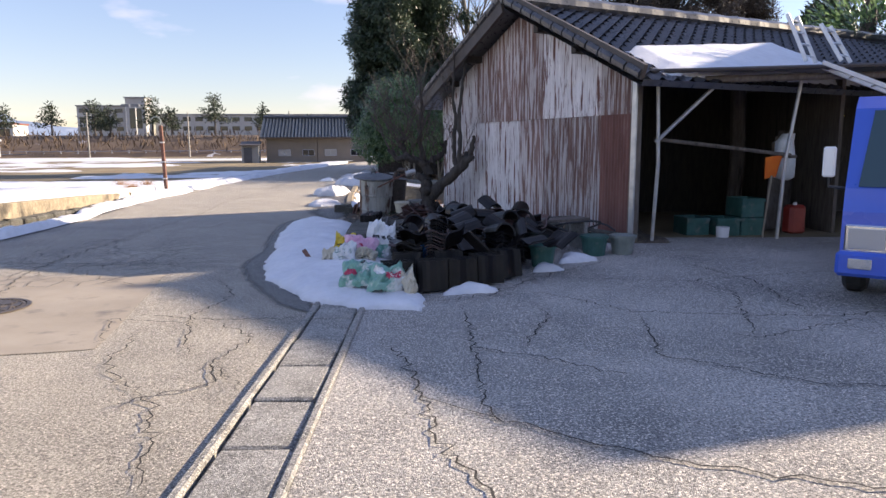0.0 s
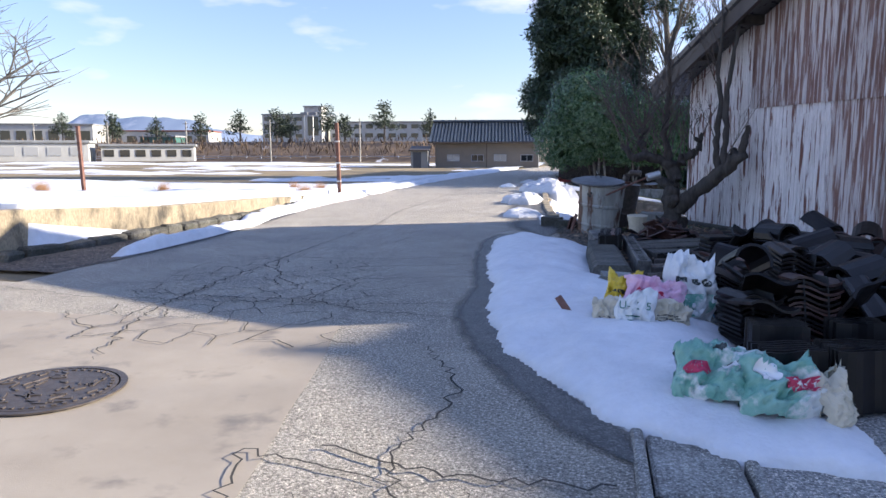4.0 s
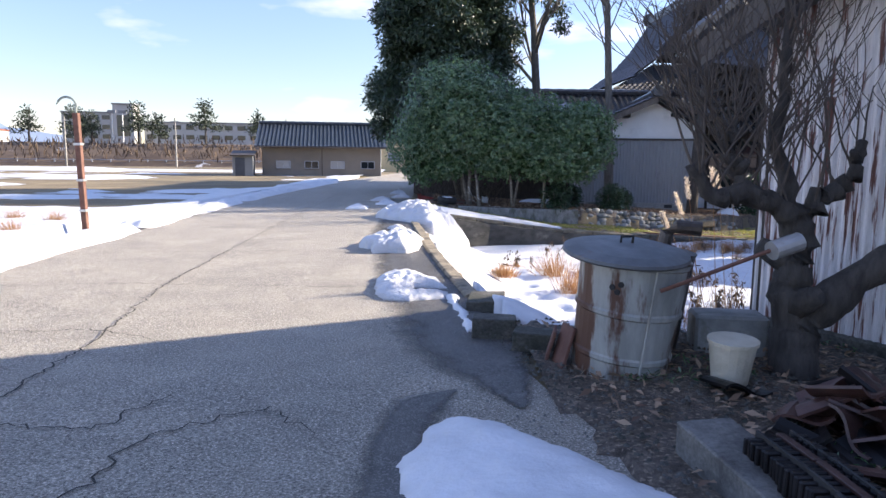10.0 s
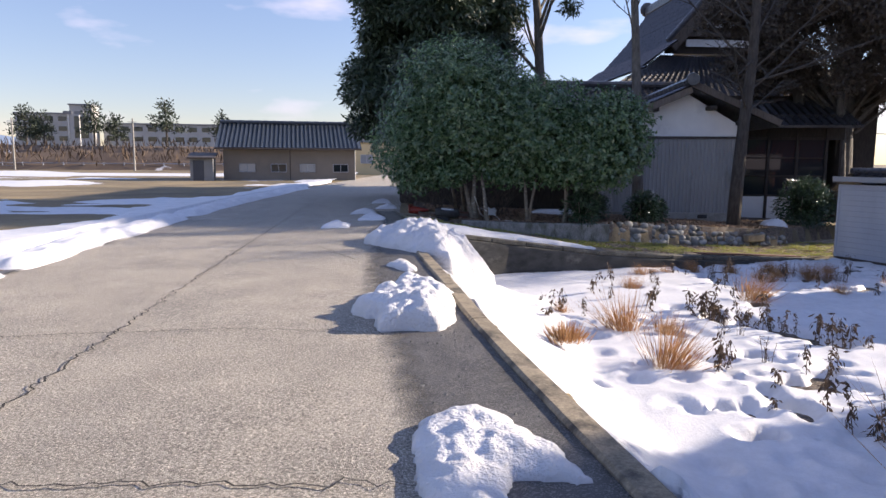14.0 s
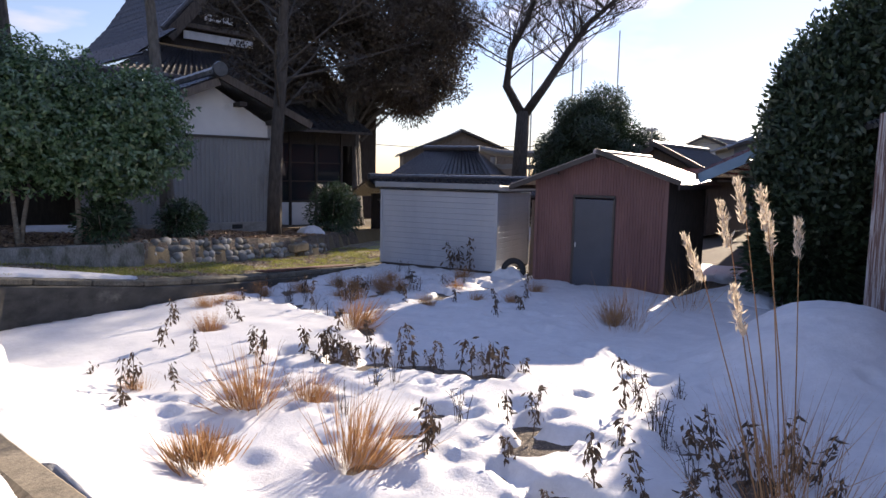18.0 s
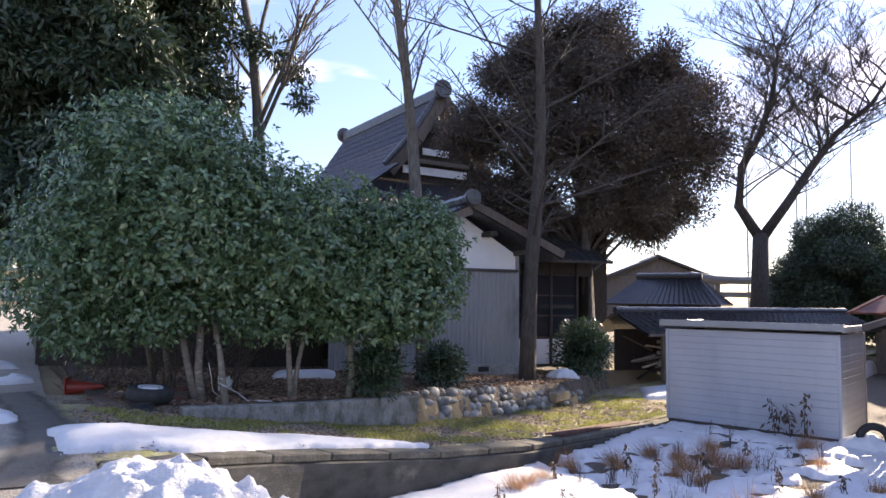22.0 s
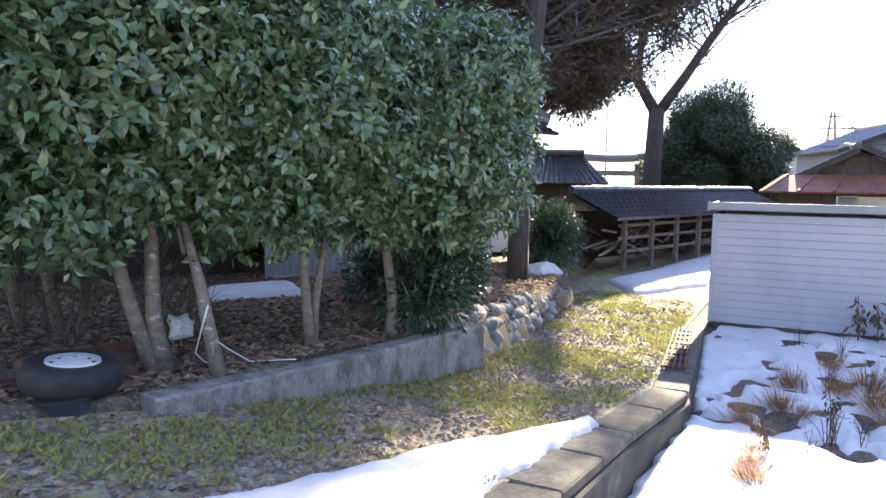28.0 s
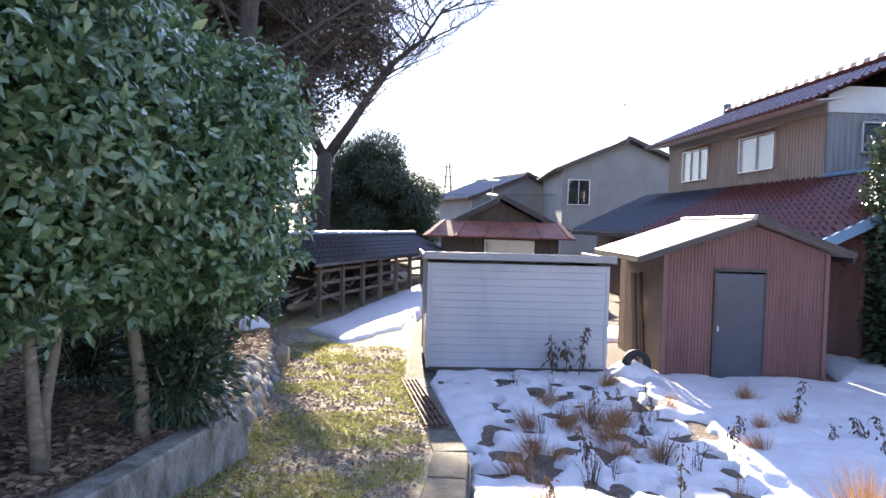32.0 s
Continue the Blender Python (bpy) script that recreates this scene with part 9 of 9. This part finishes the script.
leaves_on("crown", [(x * 1.25, y * 1.25, z * 1.22, a * 1.25, b * 1.25, c * 1.2) for x, y, z, a, b, c in [(0, 0, 2.6, 2.6, 2.4, 2.3), (-1.2, 0.8, 2.0, 1.6, 1.5, 1.7), (1.0, -1.0, 2.2, 1.7, 1.6, 1.8), (0.4, 0.3, 4.3, 1.6, 1.5, 1.3), (-0.8, 0.5, 4.0, 1.2, 1.2, 1.2), (0, 0, 3.2, 1.5, 1.5, 1.5), (0.2, -0.2, 5.0, 1.2, 1.2, 1.2), (-0.9, 0.7, 4.8, 0.9, 0.9, 0.9)] + [(2.3 * math.cos(k * 2.4), 2.2 * math.sin(k * 2.4), 1.4 + 0.2 * k, 0.9, 0.9, 0.75) for k in range(13)]], 1000, 0.15, 0.06, LEAF_DARK, ev, 66)
col = thing("column_conifer", (17.35, 20.6, -1.15), "tall dense columnar conifer behind the shed", "tree")
part("trunk", Geo().tube([(0, 0, -0.1), (0, 0, 5)], [0.2, 0.08], 8), BARK_DARK, col)
leaves_on("crown", [(0, 0, 1.2, 1.15, 1.15, 1.4), (0, 0, 2.8, 1.2, 1.2, 1.9), (0.1, -0.1, 4.0, 1.15, 1.1, 1.5), (0.1, -0.9, 5.0, 1.0, 0.9, 1.2), (0, -1.5, 5.7, 0.8, 0.55, 1.0), (0, 0, 2, 0.8, 0.8, 1.6), (0, -0.2, 3.8, 0.9, 0.9, 1.4), (0, -1.3, 5.2, 0.7, 0.6, 1.0), (0, -1.0, 3.2, 0.9, 0.9, 1.9)], 1500, 0.16, 0.07, LEAF_DARK, col, 67, up=0.5)
back = thing("shed_grove", (17.5, 22.0 - 4.5, -0.3), "dark evergreen grove behind the corrugated shed", "tree")
part("trunk", Geo().tube([(0, 0, -0.2), (0.1, 0.1, 6)], [0.4, 0.15], 10), BARK_DARK, back)
leaves_on("crown", [(0, -0.9, 4.1, 2.4, 1.6, 1.4), (-2.2, -0.7, 3.5, 1.5, 1.1, 1.2), (2.2, -1.0, 4.3, 2.2, 1.8, 1.5)], 230, 0.2, 0.08, LEAF_HEDGE, back, 68)
bare_tree(-19.5, 24.5, 0.1, 6.5, 0.22, 75, "bare spreading tree in the snowy field", thin=0.6, kids=7, start=0.25, first=11, spread=0.65, up=0.15, slim=0.5)
bare_tree(24, 15.5, -0.3, 7.6, 0.24, 77, "bare tree beyond the farm store", thin=0.5, kids=5, start=0.4, first=7)

# river stones edging the bed
stone_meshes = []
for k in range(4):
    g = Geo()
    pr = random.Random(k)
    n1, n2 = 9, 6
    ph = [pr.random() * 6.28 for _ in range(4)]
    for j in range(n2 + 1):
        v = -math.pi / 2 + math.pi * j / n2
        for i in range(n1):
            u = 2 * math.pi * i / n1
            w = 1 + 0.1 * math.sin(2 * u + ph[0]) + 0.08 * math.sin(3 * v + ph[1])
            g.v.append((0.19 * w * math.cos(v) * math.cos(u), 0.13 * w * math.cos(v) * math.sin(u), 0.1 * w * math.sin(v)))
    for j in range(n2):
        for i in range(n1):
            a, b = j * n1 + i, j * n1 + (i + 1) % n1
            g.f.append((a, b, b + n1, a + n1))
    stone_meshes.append(g.mesh("river_stone", STONE, smooth=True))
edge = along([(8.45, 30.38), (10.5, 31.1), (12.6, 31.9), (14.6, 32.75)], 0.24)
stone_wall = tagged(new("stone_edging"), "low dry edging of rounded river stones along the path", "stone wall", kind="structure")
for i, (x, y) in enumerate(edge):
    zb = float(lerp_on(x, PATH_Z))
    hgt = float(lerp_on(x, [(8.4, 0.48), (11, 0.42), (14.6, 0.22)]))
    for j in range(int(hgt / 0.13) + 1):
        part("river_stone", stone_meshes[(i + j) % 4], None, stone_wall, m=pose(x + rng.uniform(-0.04, 0.04) - 0.02 * j, y + 0.05 * j + rng.uniform(-0.03, 0.05), zb + 0.06 + j * 0.13, rng.uniform(-25, 25), rng.uniform(-15, 15), 20 + rng.uniform(-35, 35)) @ Matrix.Diagonal((*rng.uniform(0.65, 1.15, 3), 1)))
solo("cut_stone", Geo().box((0, 0, 0.1), (0.7, 0.25, 0.22), bev=0.03), CONCRETE_WARM, "squared mossy stone in the edging", "stone", m=pose(13.3, 32.1, -0.85, 0, 0, 22))

# coping slabs on the path's edge, gutter grates
cop = tagged(new("coping"), "worn concrete coping slabs at the path's edge", "coping", kind="structure")
cp = along(KERB, 0.05)
acc, last = 0.0, 0
for i in range(1, len(cp)):
    acc += math.dist(cp[i], cp[i - 1])
    if acc > 0.86 or i == len(cp) - 1:
        a, b = cp[last], cp[i]
        ang = math.degrees(math.atan2(b[1] - a[1], b[0] - a[0]))
        za, zb = float(lerp_on(a[0], PATH_Z)), float(lerp_on(b[0], PATH_Z))
        ln = math.dist(a, b)
        part("coping_slab", Geo().box((0, 0, 0), (ln - 0.02, 0.36, 0.09), bev=0.015), COPING, cop, m=pose((a[0] + b[0]) / 2 - 0.02, (a[1] + b[1]) / 2 + 0.05, (za + zb) / 2 - 0.02, 0, math.degrees(math.atan2(za - zb, ln)), ang))
        acc, last = 0.0, i
grates = thing("steel_grating", (13.0, 29.75, -0.97, 0, 4, 20), "rusty steel gutter grating beside the path", "grating")
for k in range(5):
    part("bar", Geo().box((-1.4, -0.12 + k * 0.06, 0.02), (3.4, 0.02, 0.03), bev=0.004), RUST_POST, grates)
for k in range(8):
    part("cross_bar", Geo().box((-3.0 + k * 0.46, 0, 0.01), (0.02, 0.3, 0.025), bev=0.004), RUST_POST, grates)

# spare wheel and planks at the bed's end
wheel = thing("spare_wheel", (4.2, 30.3, 0.1, 4, 3, 20), "old car wheel with a dark tyre lying flat on a planter", "wheel")
part("tyre", Geo().lathe([(0.17, -0.09), (0.27, -0.1), (0.31, -0.05), (0.31, 0.05), (0.27, 0.1), (0.17, 0.09)], 28, ring=True), RUBBER, wheel, smooth=True)
part("rim", Geo().lathe([(0.03, 0.06), (0.1, 0.09), (0.14, 0.07), (0.165, 0.105), (0.172, 0.0), (0.1, -0.03)], 24), WHITE_PLASTIC, wheel, "pale steel rim", smooth=True)
for k in range(8):
    part("rim_slot", Geo().lathe([(0.001, 0.0), (0.014, 0.0), (0.012, 0.006)], 8), RUBBER, wheel, m=pose(0.122 * math.cos(k * 0.785), 0.122 * math.sin(k * 0.785), 0.082))
potp = thing("planter_tub", (4.1, 30.2, -0.2), "dark plastic tub under the old wheel", "tub")
part("body", Geo().lathe([(0.13, 0), (0.19, 0.22), (0.2, 0.22), (0.17, 0.2)], 18), DOOR_BLUE, potp)
part("rim", Geo().lathe([(0.19, 0.2), (0.21, 0.2), (0.21, 0.225), (0.19, 0.225)], 18), BLACK_PLASTIC, potp)
for k in range(4):
    solo("old_beam", Geo().box((0, 0, 0.05), (1.5 - 0.2 * k, 0.12, 0.09), bev=0.01), RUST_POST if k % 2 else TIMBER, "old beam lying at the end of the bed", "beam", m=pose(3.9 + 0.2 * k, 30.5 + 0.16 * k, -0.1 + 0.03 * k, 0, 3, -12 + 8 * k), group="old beams")
for x, y in ((3.3, 31.9),):
    cone = thing("traffic_cone", (x, y, 0.05, 88, 0, 70), "faded red traffic cone lying on its side", "cone", "fallen cones")
    part("cone", Geo().lathe([(0.13, 0.02), (0.03, 0.5), (0.025, 0.52)], 14), RED_PLASTIC, cone)
    part("base", Geo().box((0, 0, 0.01), (0.32, 0.32, 0.025), bev=0.008), RED_PLASTIC, cone)

# leaf litter, grass and weeds
lit = np.random.default_rng(21)
def scatter(name, n, xr, yr, zf, keep, L, W, mat, label, flat=0.15, up=0.0, category="leaf litter"):
    X, Y = lit.uniform(*xr, n), lit.uniform(*yr, n)
    k = keep(X, Y)
    X, Y = X[k], Y[k]
    P = np.stack([X, Y, zf(X, Y) + 0.012], 1)
    D = lit.normal(size=P.shape) * np.array([1, 1, flat]) + np.array([0, 0, up])
    F = lit.normal(size=P.shape) * 0.4 + np.array([0, 0, 1])
    ln = L * lit.uniform(0.6, 1.3, len(P))
    solo(name, leaf_cloud(name, P, D, F, ln, ln * W / L, mat), None, label, category, kind="stuff")
wall_line = WALL + [(14.6, 32.7), (16.5, 34)]
bed_z = lambda X, Y: land(X, Y + 0.1) + 0.04 + 0.07 * fbm(X * 2, Y * 2, 4)
path_z = lambda X, Y: lerp_on(X, PATH_Z) + 0.05 * fbm(X * 2, Y * 2, 2) - 0.015
scatter("leaf_litter", 34000, (3.8, 15.5), (30.0, 35.5), bed_z, lambda X, Y: Y > lerp_on(X, wall_line) + 0.15, 0.09, 0.04, LEAF_LITTER, "brown fallen leaves under the shrubs")
scatter("path_litter", 22000, (3.2, 16), (27.2, 33), path_z, lambda X, Y: (Y < lerp_on(X, wall_line) - 0.02) & (Y > kerb_y(X) + 0.3), 0.06, 0.03, LEAF_LITTER, "fallen leaves on the gravel path")
scatter("path_grass", 90000, (3.4, 16), (27.4, 33), path_z, lambda X, Y: (Y < lerp_on(X, wall_line) - 0.05) & (Y > kerb_y(X) + 0.25) & (fbm(X * 1.3, Y * 1.3, 91) + 0.25 * vnoise(X * 7, Y * 7, 3) > 0.6), 0.05, 0.014, LEAF_GRASS, "short bright grass growing through the path", flat=0.3, up=0.9, category="grass")
def pebbles(name, n, xr, yr, zf, keep, size, mat, label):
    """Loose stones, too many to count."""
    X, Y = lit.uniform(*xr, n), lit.uniform(*yr, n)
    k = keep(X, Y)
    X, Y = X[k], Y[k]
    n = len(X)
    S = size * lit.uniform(0.4, 1.3, (n, 1, 1)) * lit.uniform(0.6, 1.2, (n, 1, 3))
    base = np.array([(1, 0, 0), (0.3, 0.9, 0), (-0.8, 0.5, 0.1), (-0.6, -0.8, 0), (0.5, -0.8, 0.1), (0.1, 0, 0.8)])
    a = lit.uniform(0, 6.28, n)
    R = np.zeros((n, 3, 3))
    R[:, 0, 0], R[:, 0, 1], R[:, 1, 0], R[:, 1, 1], R[:, 2, 2] = np.cos(a), -np.sin(a), np.sin(a), np.cos(a), 1
    V = np.einsum("nij,nkj->nki", R, base[None] * S) + np.stack([X, Y, zf(X, Y)], 1)[:, None]
    g = Geo()
    g.v = [tuple(q) for q in V.reshape(-1, 3).tolist()]
    g.f = [(6 * i + j, 6 * i + (j + 1) % 5, 6 * i + 5) for i in range(n) for j in range(5)]
    solo(name, g, mat, label, "gravel", kind="stuff")


pebbles("path_gravel", 14000, (3.2, 15), (27.3, 33), path_z, lambda X, Y: (Y < lerp_on(X, wall_line) - 0.03) & (Y > kerb_y(X) + 0.28), 0.027, GRAVEL, "loose grey gravel on the path")
pebbles("road_grit", 2600, (2.2, 5.6), (11.5, 27), lambda X, Y: 0 * X + 0.012, lambda X, Y: (np.abs(X - lerp_on(Y, ROAD_R) + 0.35) < 0.5) & (X < lerp_on(Y, ROAD_R)), 0.012, STONE, "loose grit along the lane's edge")
pebbles("yard_rubble", 6000, (4.0, 7.5), (9.5, 15), lambda X, Y: 0.03 + 0.05 * fbm(X * 2, Y * 2, 6), lambda X, Y: (X > lerp_on(Y, ROAD_R) - 0.05) & (Y < garden_lo(X) - 0.2), 0.018, CONCRETE_DARK, "dark rubble and shards beside the shed")
scatter("yard_moss", 5000, (4.2, 7), (11, 15), lambda X, Y: 0.05 + 0 * X, lambda X, Y: (X > lerp_on(Y, ROAD_R) + 0.2) & (Y < garden_lo(X) - 0.3) & (fbm(X * 1.5, Y * 1.5, 5) > 0.52), 0.05, 0.014, LEAF_HEDGE, "green weeds among the rubble", flat=0.3, up=0.6, category="weeds")
scatter("yard_litter", 3500, (4.5, 8.6), (9.5, 15.5), lambda X, Y: 0.06 + 0 * X, lambda X, Y: (X > lerp_on(Y, ROAD_R) + 0.1) & (Y < garden_lo(X) - 0.3), 0.08, 0.03, LEAF_LITTER, "dead leaves and bark beside the shed")


def tuft(x, y, z, n, h, mat, seed, lean=(0, 0), wid=0.009):
    r = np.random.default_rng(seed)
    P = np.stack([r.normal(0, 0.09, n), r.normal(0, 0.09, n), np.zeros(n)], 1)
    D = P * np.array([3.2, 3.2, 0]) + r.normal(0, 0.22, (n, 3)) + np.array([lean[0], lean[1], 1.0])
    ln = h * r.uniform(0.45, 1.15, n)
    return leaf_cloud("tuft", P, D, r.normal(size=(n, 3)), ln, wid, mat)


tuft_meshes = [tuft(0, 0, 0, 300, 0.75, DRY_GRASS, 400 + k, (0.3 * k - 0.3, -0.3), 0.0075) for k in range(3)]
TUFTS = ((6.22, 22.45, 1.0), (6.15, 20.68, 0.95), (6.7, 22.1, 0.6), (9.24, 24.55, 0.85), (7.42, 25.62, 0.55), (9.62, 27.72, 0.5), (5.59, 23.62, 0.4), (10.6, 26.2, 0.45), (11.4, 27.3, 0.5), (12.0, 26.6, 0.55), (12.6, 27.6, 0.45), (12.48, 22.05, 0.7), (13.8, 24.6, 0.5), (11.2, 25.0, 0.45), (10.4, 27.6, 0.5), (11.0, 26.7, 0.6), (8.86, 27.45, 0.4), (8.5, 27.4, 0.4), (10.55, 26.65, 0.45), (10.25, 27.35, 0.35), (11.65, 26.65, 0.5), (12.2, 24.75, 0.4), (12.65, 24.25, 0.4), (11.4, 27.75, 0.5), (8.2, 27.2, 0.5), (11.85, 27.0, 0.6), (13.9, 26.7, 0.6), (12.9, 25.9, 0.45))
for k, (x, y, s) in enumerate(TUFTS):
    t = solo("dry_grass_tuft", tuft_meshes[k % 3], None, "tuft of dry golden grass standing in the snow", "grass", m=pose(x, y, -1.08, 0, 0, 40 * k) @ Matrix.Scale(s, 4), group="dry grass tufts")


def weed(seed, h):
    """A dead stalk with hanging withered leaves."""
    r, g = random.Random(seed), Geo()
    top = (r.gauss(0, 0.05), r.gauss(0, 0.05), h)
    g.tube([(0, 0, -0.05), (top[0] * 0.4, top[1] * 0.4, h * 0.5), top], [0.008, 0.006, 0.004], 5)
    q = np.random.default_rng(seed)
    n = 34
    f = q.uniform(0.25, 1.05, n)
    P = np.stack([top[0] * f + q.normal(0, 0.035, n), top[1] * f + q.normal(0, 0.035, n), h * f], 1)
    D = q.normal(0, 0.5, (n, 3)) + np.array([0, 0, -0.8])
    me = leaf_cloud("withered_leaves", P, D, q.normal(size=(n, 3)), 0.11 * q.uniform(0.6, 1.3, n), 0.035, DEAD_WEED)
    return g.mesh("stalk", DEAD_WEED), me


weeds = [weed(600 + k, 0.35 + 0.08 * k) for k in range(5)]
wr = random.Random(44)
spots = [(7.75 + 1.2 * q + wr.gauss(0, 0.16), 23.4 - 2.0 * q + wr.gauss(0, 0.14)) for q in [wr.random() for _ in range(34)]] + [(wr.uniform(6.4, 9.0), wr.uniform(18.0, 20.6)) for _ in range(16)] + [(wr.uniform(5.5, 13.5), wr.uniform(23.5, 27.6)) for _ in range(24)] + [(7.8 + wr.gauss(0, 0.5), 18.2 + wr.gauss(0, 0.3)) for _ in range(16)] + [(5.6 + wr.gauss(0, 0.4), 23.6 + wr.gauss(0, 0.5)) for _ in range(6)]
for k, (x, y) in enumerate(spots):
    if y > float(kerb_y(x)) - 0.4 or x < float(lerp_on(y, ROAD_R)) + 1.2:
        continue
    w = thing("withered_plant", pose(x, y, -1.06, wr.gauss(0, 7), wr.gauss(0, 7), wr.uniform(0, 360)) @ Matrix.Scale(wr.uniform(0.5, 0.95), 4), "withered brown vegetable stalk standing in the snow", "plant", "withered plants")
    part("stalk", weeds[k % 5][0], None, w)
    part("leaves", weeds[k % 5][1], None, w)


def pampas(x, y, h, seed, lean):
    r = np.random.default_rng(seed)
    t = thing("pampas_grass", (x, y, -1.05), "tall pale pampas plume on a thin stalk", "pampas grass", "pampas plumes")
    top = Vector((lean[0] * h, lean[1] * h, h))
    part("stalk", Geo().tube([(0, 0, 0), tuple(top * 0.5 + Vector((0, 0, 0.06))), tuple(top)], [0.006, 0.005, 0.003], 5), DRY_GRASS, t)
    n = 170
    f = r.uniform(0, 1, n)
    P = np.stack([top.x + lean[0] * 0.4 * f + r.normal(0, 0.012, n), top.y + lean[1] * 0.4 * f + r.normal(0, 0.012, n), h + 0.3 * f - 0.1], 1)
    D = r.normal(0, 0.3, (n, 3)) + np.array([lean[0] + 0.25, lean[1], 0.9])
    part("plume", leaf_cloud("plume", P, D, r.normal(size=(n, 3)), 0.06, 0.011, PLUME), None, t)


for k, (x, y, h, lx, ly) in enumerate(((7.72, 18.0, 2.14, -0.02, 0.16), (7.85, 17.95, 2.08, -0.07, 0.12), (7.5, 18.0, 1.98, -0.09, 0.15), (7.65, 18.08, 1.75, -0.2, 0.22), (7.95, 18.05, 1.9, 0.0, 0.1), (8.4, 18.1, 1.85, 0.0, 0.05), (7.45, 17.9, 1.5, -0.3, 0.1))):
    pampas(x, y, h, 700 + k, (lx, ly))
sr = random.Random(19)
dry_stalks = []
for k in range(4):   # bare upright stalks, a few to a clump
    g = Geo()
    for j in range(9):
        a, d, hh = sr.uniform(0, 6.28), sr.uniform(0, 0.09), sr.uniform(0.25, 0.62)
        lx, ly = sr.gauss(0, 0.09), sr.gauss(0, 0.09)
        g.tube([(d * math.cos(a), d * math.sin(a), 0), (d * math.cos(a) + lx * 0.4, d * math.sin(a) + ly * 0.4, hh * 0.6), (d * math.cos(a) + lx, d * math.sin(a) + ly, hh)], [0.005, 0.0045, 0.003], 4)
        for i in range(3):
            f = sr.uniform(0.5, 1.0)
            q = (d * math.cos(a) + lx * f, d * math.sin(a) + ly * f, hh * f)
            g.tube([q, (q[0] + sr.gauss(0, 0.05), q[1] + sr.gauss(0, 0.05), q[2] + sr.uniform(-0.02, 0.08))], [0.003, 0.004], 4)
    dry_stalks.append(g.mesh("dead_stalk_clump", DEAD_WEED))
for k in range(30):
    x, y = (sr.uniform(8.6, 13.9), sr.uniform(25.2, 28.2)) if k < 18 else (sr.uniform(6.5, 9.5), sr.uniform(18.6, 24.0))
    if y < float(kerb_y(x)) - 0.35:
        solo("dead_stalk_clump", dry_stalks[k % 4], None, "clump of thin dead stalks standing in the snow", "stalks", m=pose(x, y, -1.06, 0, 0, 77 * k) @ Matrix.Scale(sr.uniform(0.45, 0.8), 4), group="dead stalks")
stalk_mesh = tuft(0, 0, 0, 60, 1.0, DRY_GRASS, 801, (0.05, 0), 0.006)
for k, (x, y) in enumerate(((7.75, 18.0), (8.2, 18.15), (11.9, 21.7), (7.2, 17.75), (7.0, 17.6), (12.1, 21.5), (14.2, 21.6))):
    solo("reed_clump", stalk_mesh, None, "clump of thin dry reeds in the snow", "reeds", m=pose(x, y, -1.05, 0, 0, 70 * k), group="dry reeds")
for k, (x, y, rz) in enumerate(((-8.5, 16.5, 0), (-10.5, 18.5, 40), (-7.0, 19, 80), (-2.6, 18.8, 20), (-3.1, 20.9, 60), (-4.2, 21.5, 10))):
    solo("dry_grass_tuft", tuft_meshes[k % 3], None, "tuft of dry golden grass by the field", "grass", m=pose(x, y, float(field_z(y)), 0, 0, rz) @ Matrix.Scale(0.5, 4), group="dry grass tufts")
nest = solo("cut_grass_heap", tuft(0, 0, 0, 400, 0.28, DRY_GRASS, 831, (0, 0), 0.01), None, "heap of cut brown grass on the snow", "grass heap", m=pose(5.0, 21.0, -0.8))

for k, (x, y) in enumerate(((14.62, 27.35), (14.55, 27.6), (14.7, 27.15))):   # dead shrub against the storage shed
    w = thing("withered_shrub", pose(x, y, -1.08, 0, 0, 100 * k) @ Matrix.Scale(1.35, 4), "withered dark shrub drooping against the white shed", "plant", "shrubs by the shed")
    part("stalk", weeds[2 + k % 3][0], None, w)
    part("leaves", weeds[2 + k % 3][1], None, w)

# odds and ends under the shrubs
solo("clothes_line", Geo().tube([(4.83, 29.7, 0.55), (4.93, 29.96, 0.35), (5.03, 30.24, 0.1), (5.18, 30.39, -0.02), (5.24, 30.37, -0.05), (5.03, 29.98, 0.25), (5.48, 30.55, 0.0), (5.59, 30.39, -0.1), (5.89, 30.18, -0.1)], 0.006, 6), WHITE_PLASTIC, "thin white clothes line trailing over the soil", "line", smooth=True)
scrap = thing("crumpled_bag", (5.5, 31.31, -0.05, -15, 0, 10), "crumpled white plastic bag among the leaves", "bag")
part("bag", sack_geo(0.22, 0.12, 0.2, 14, 0.03), BAG_WHITE, scrap, smooth=True)
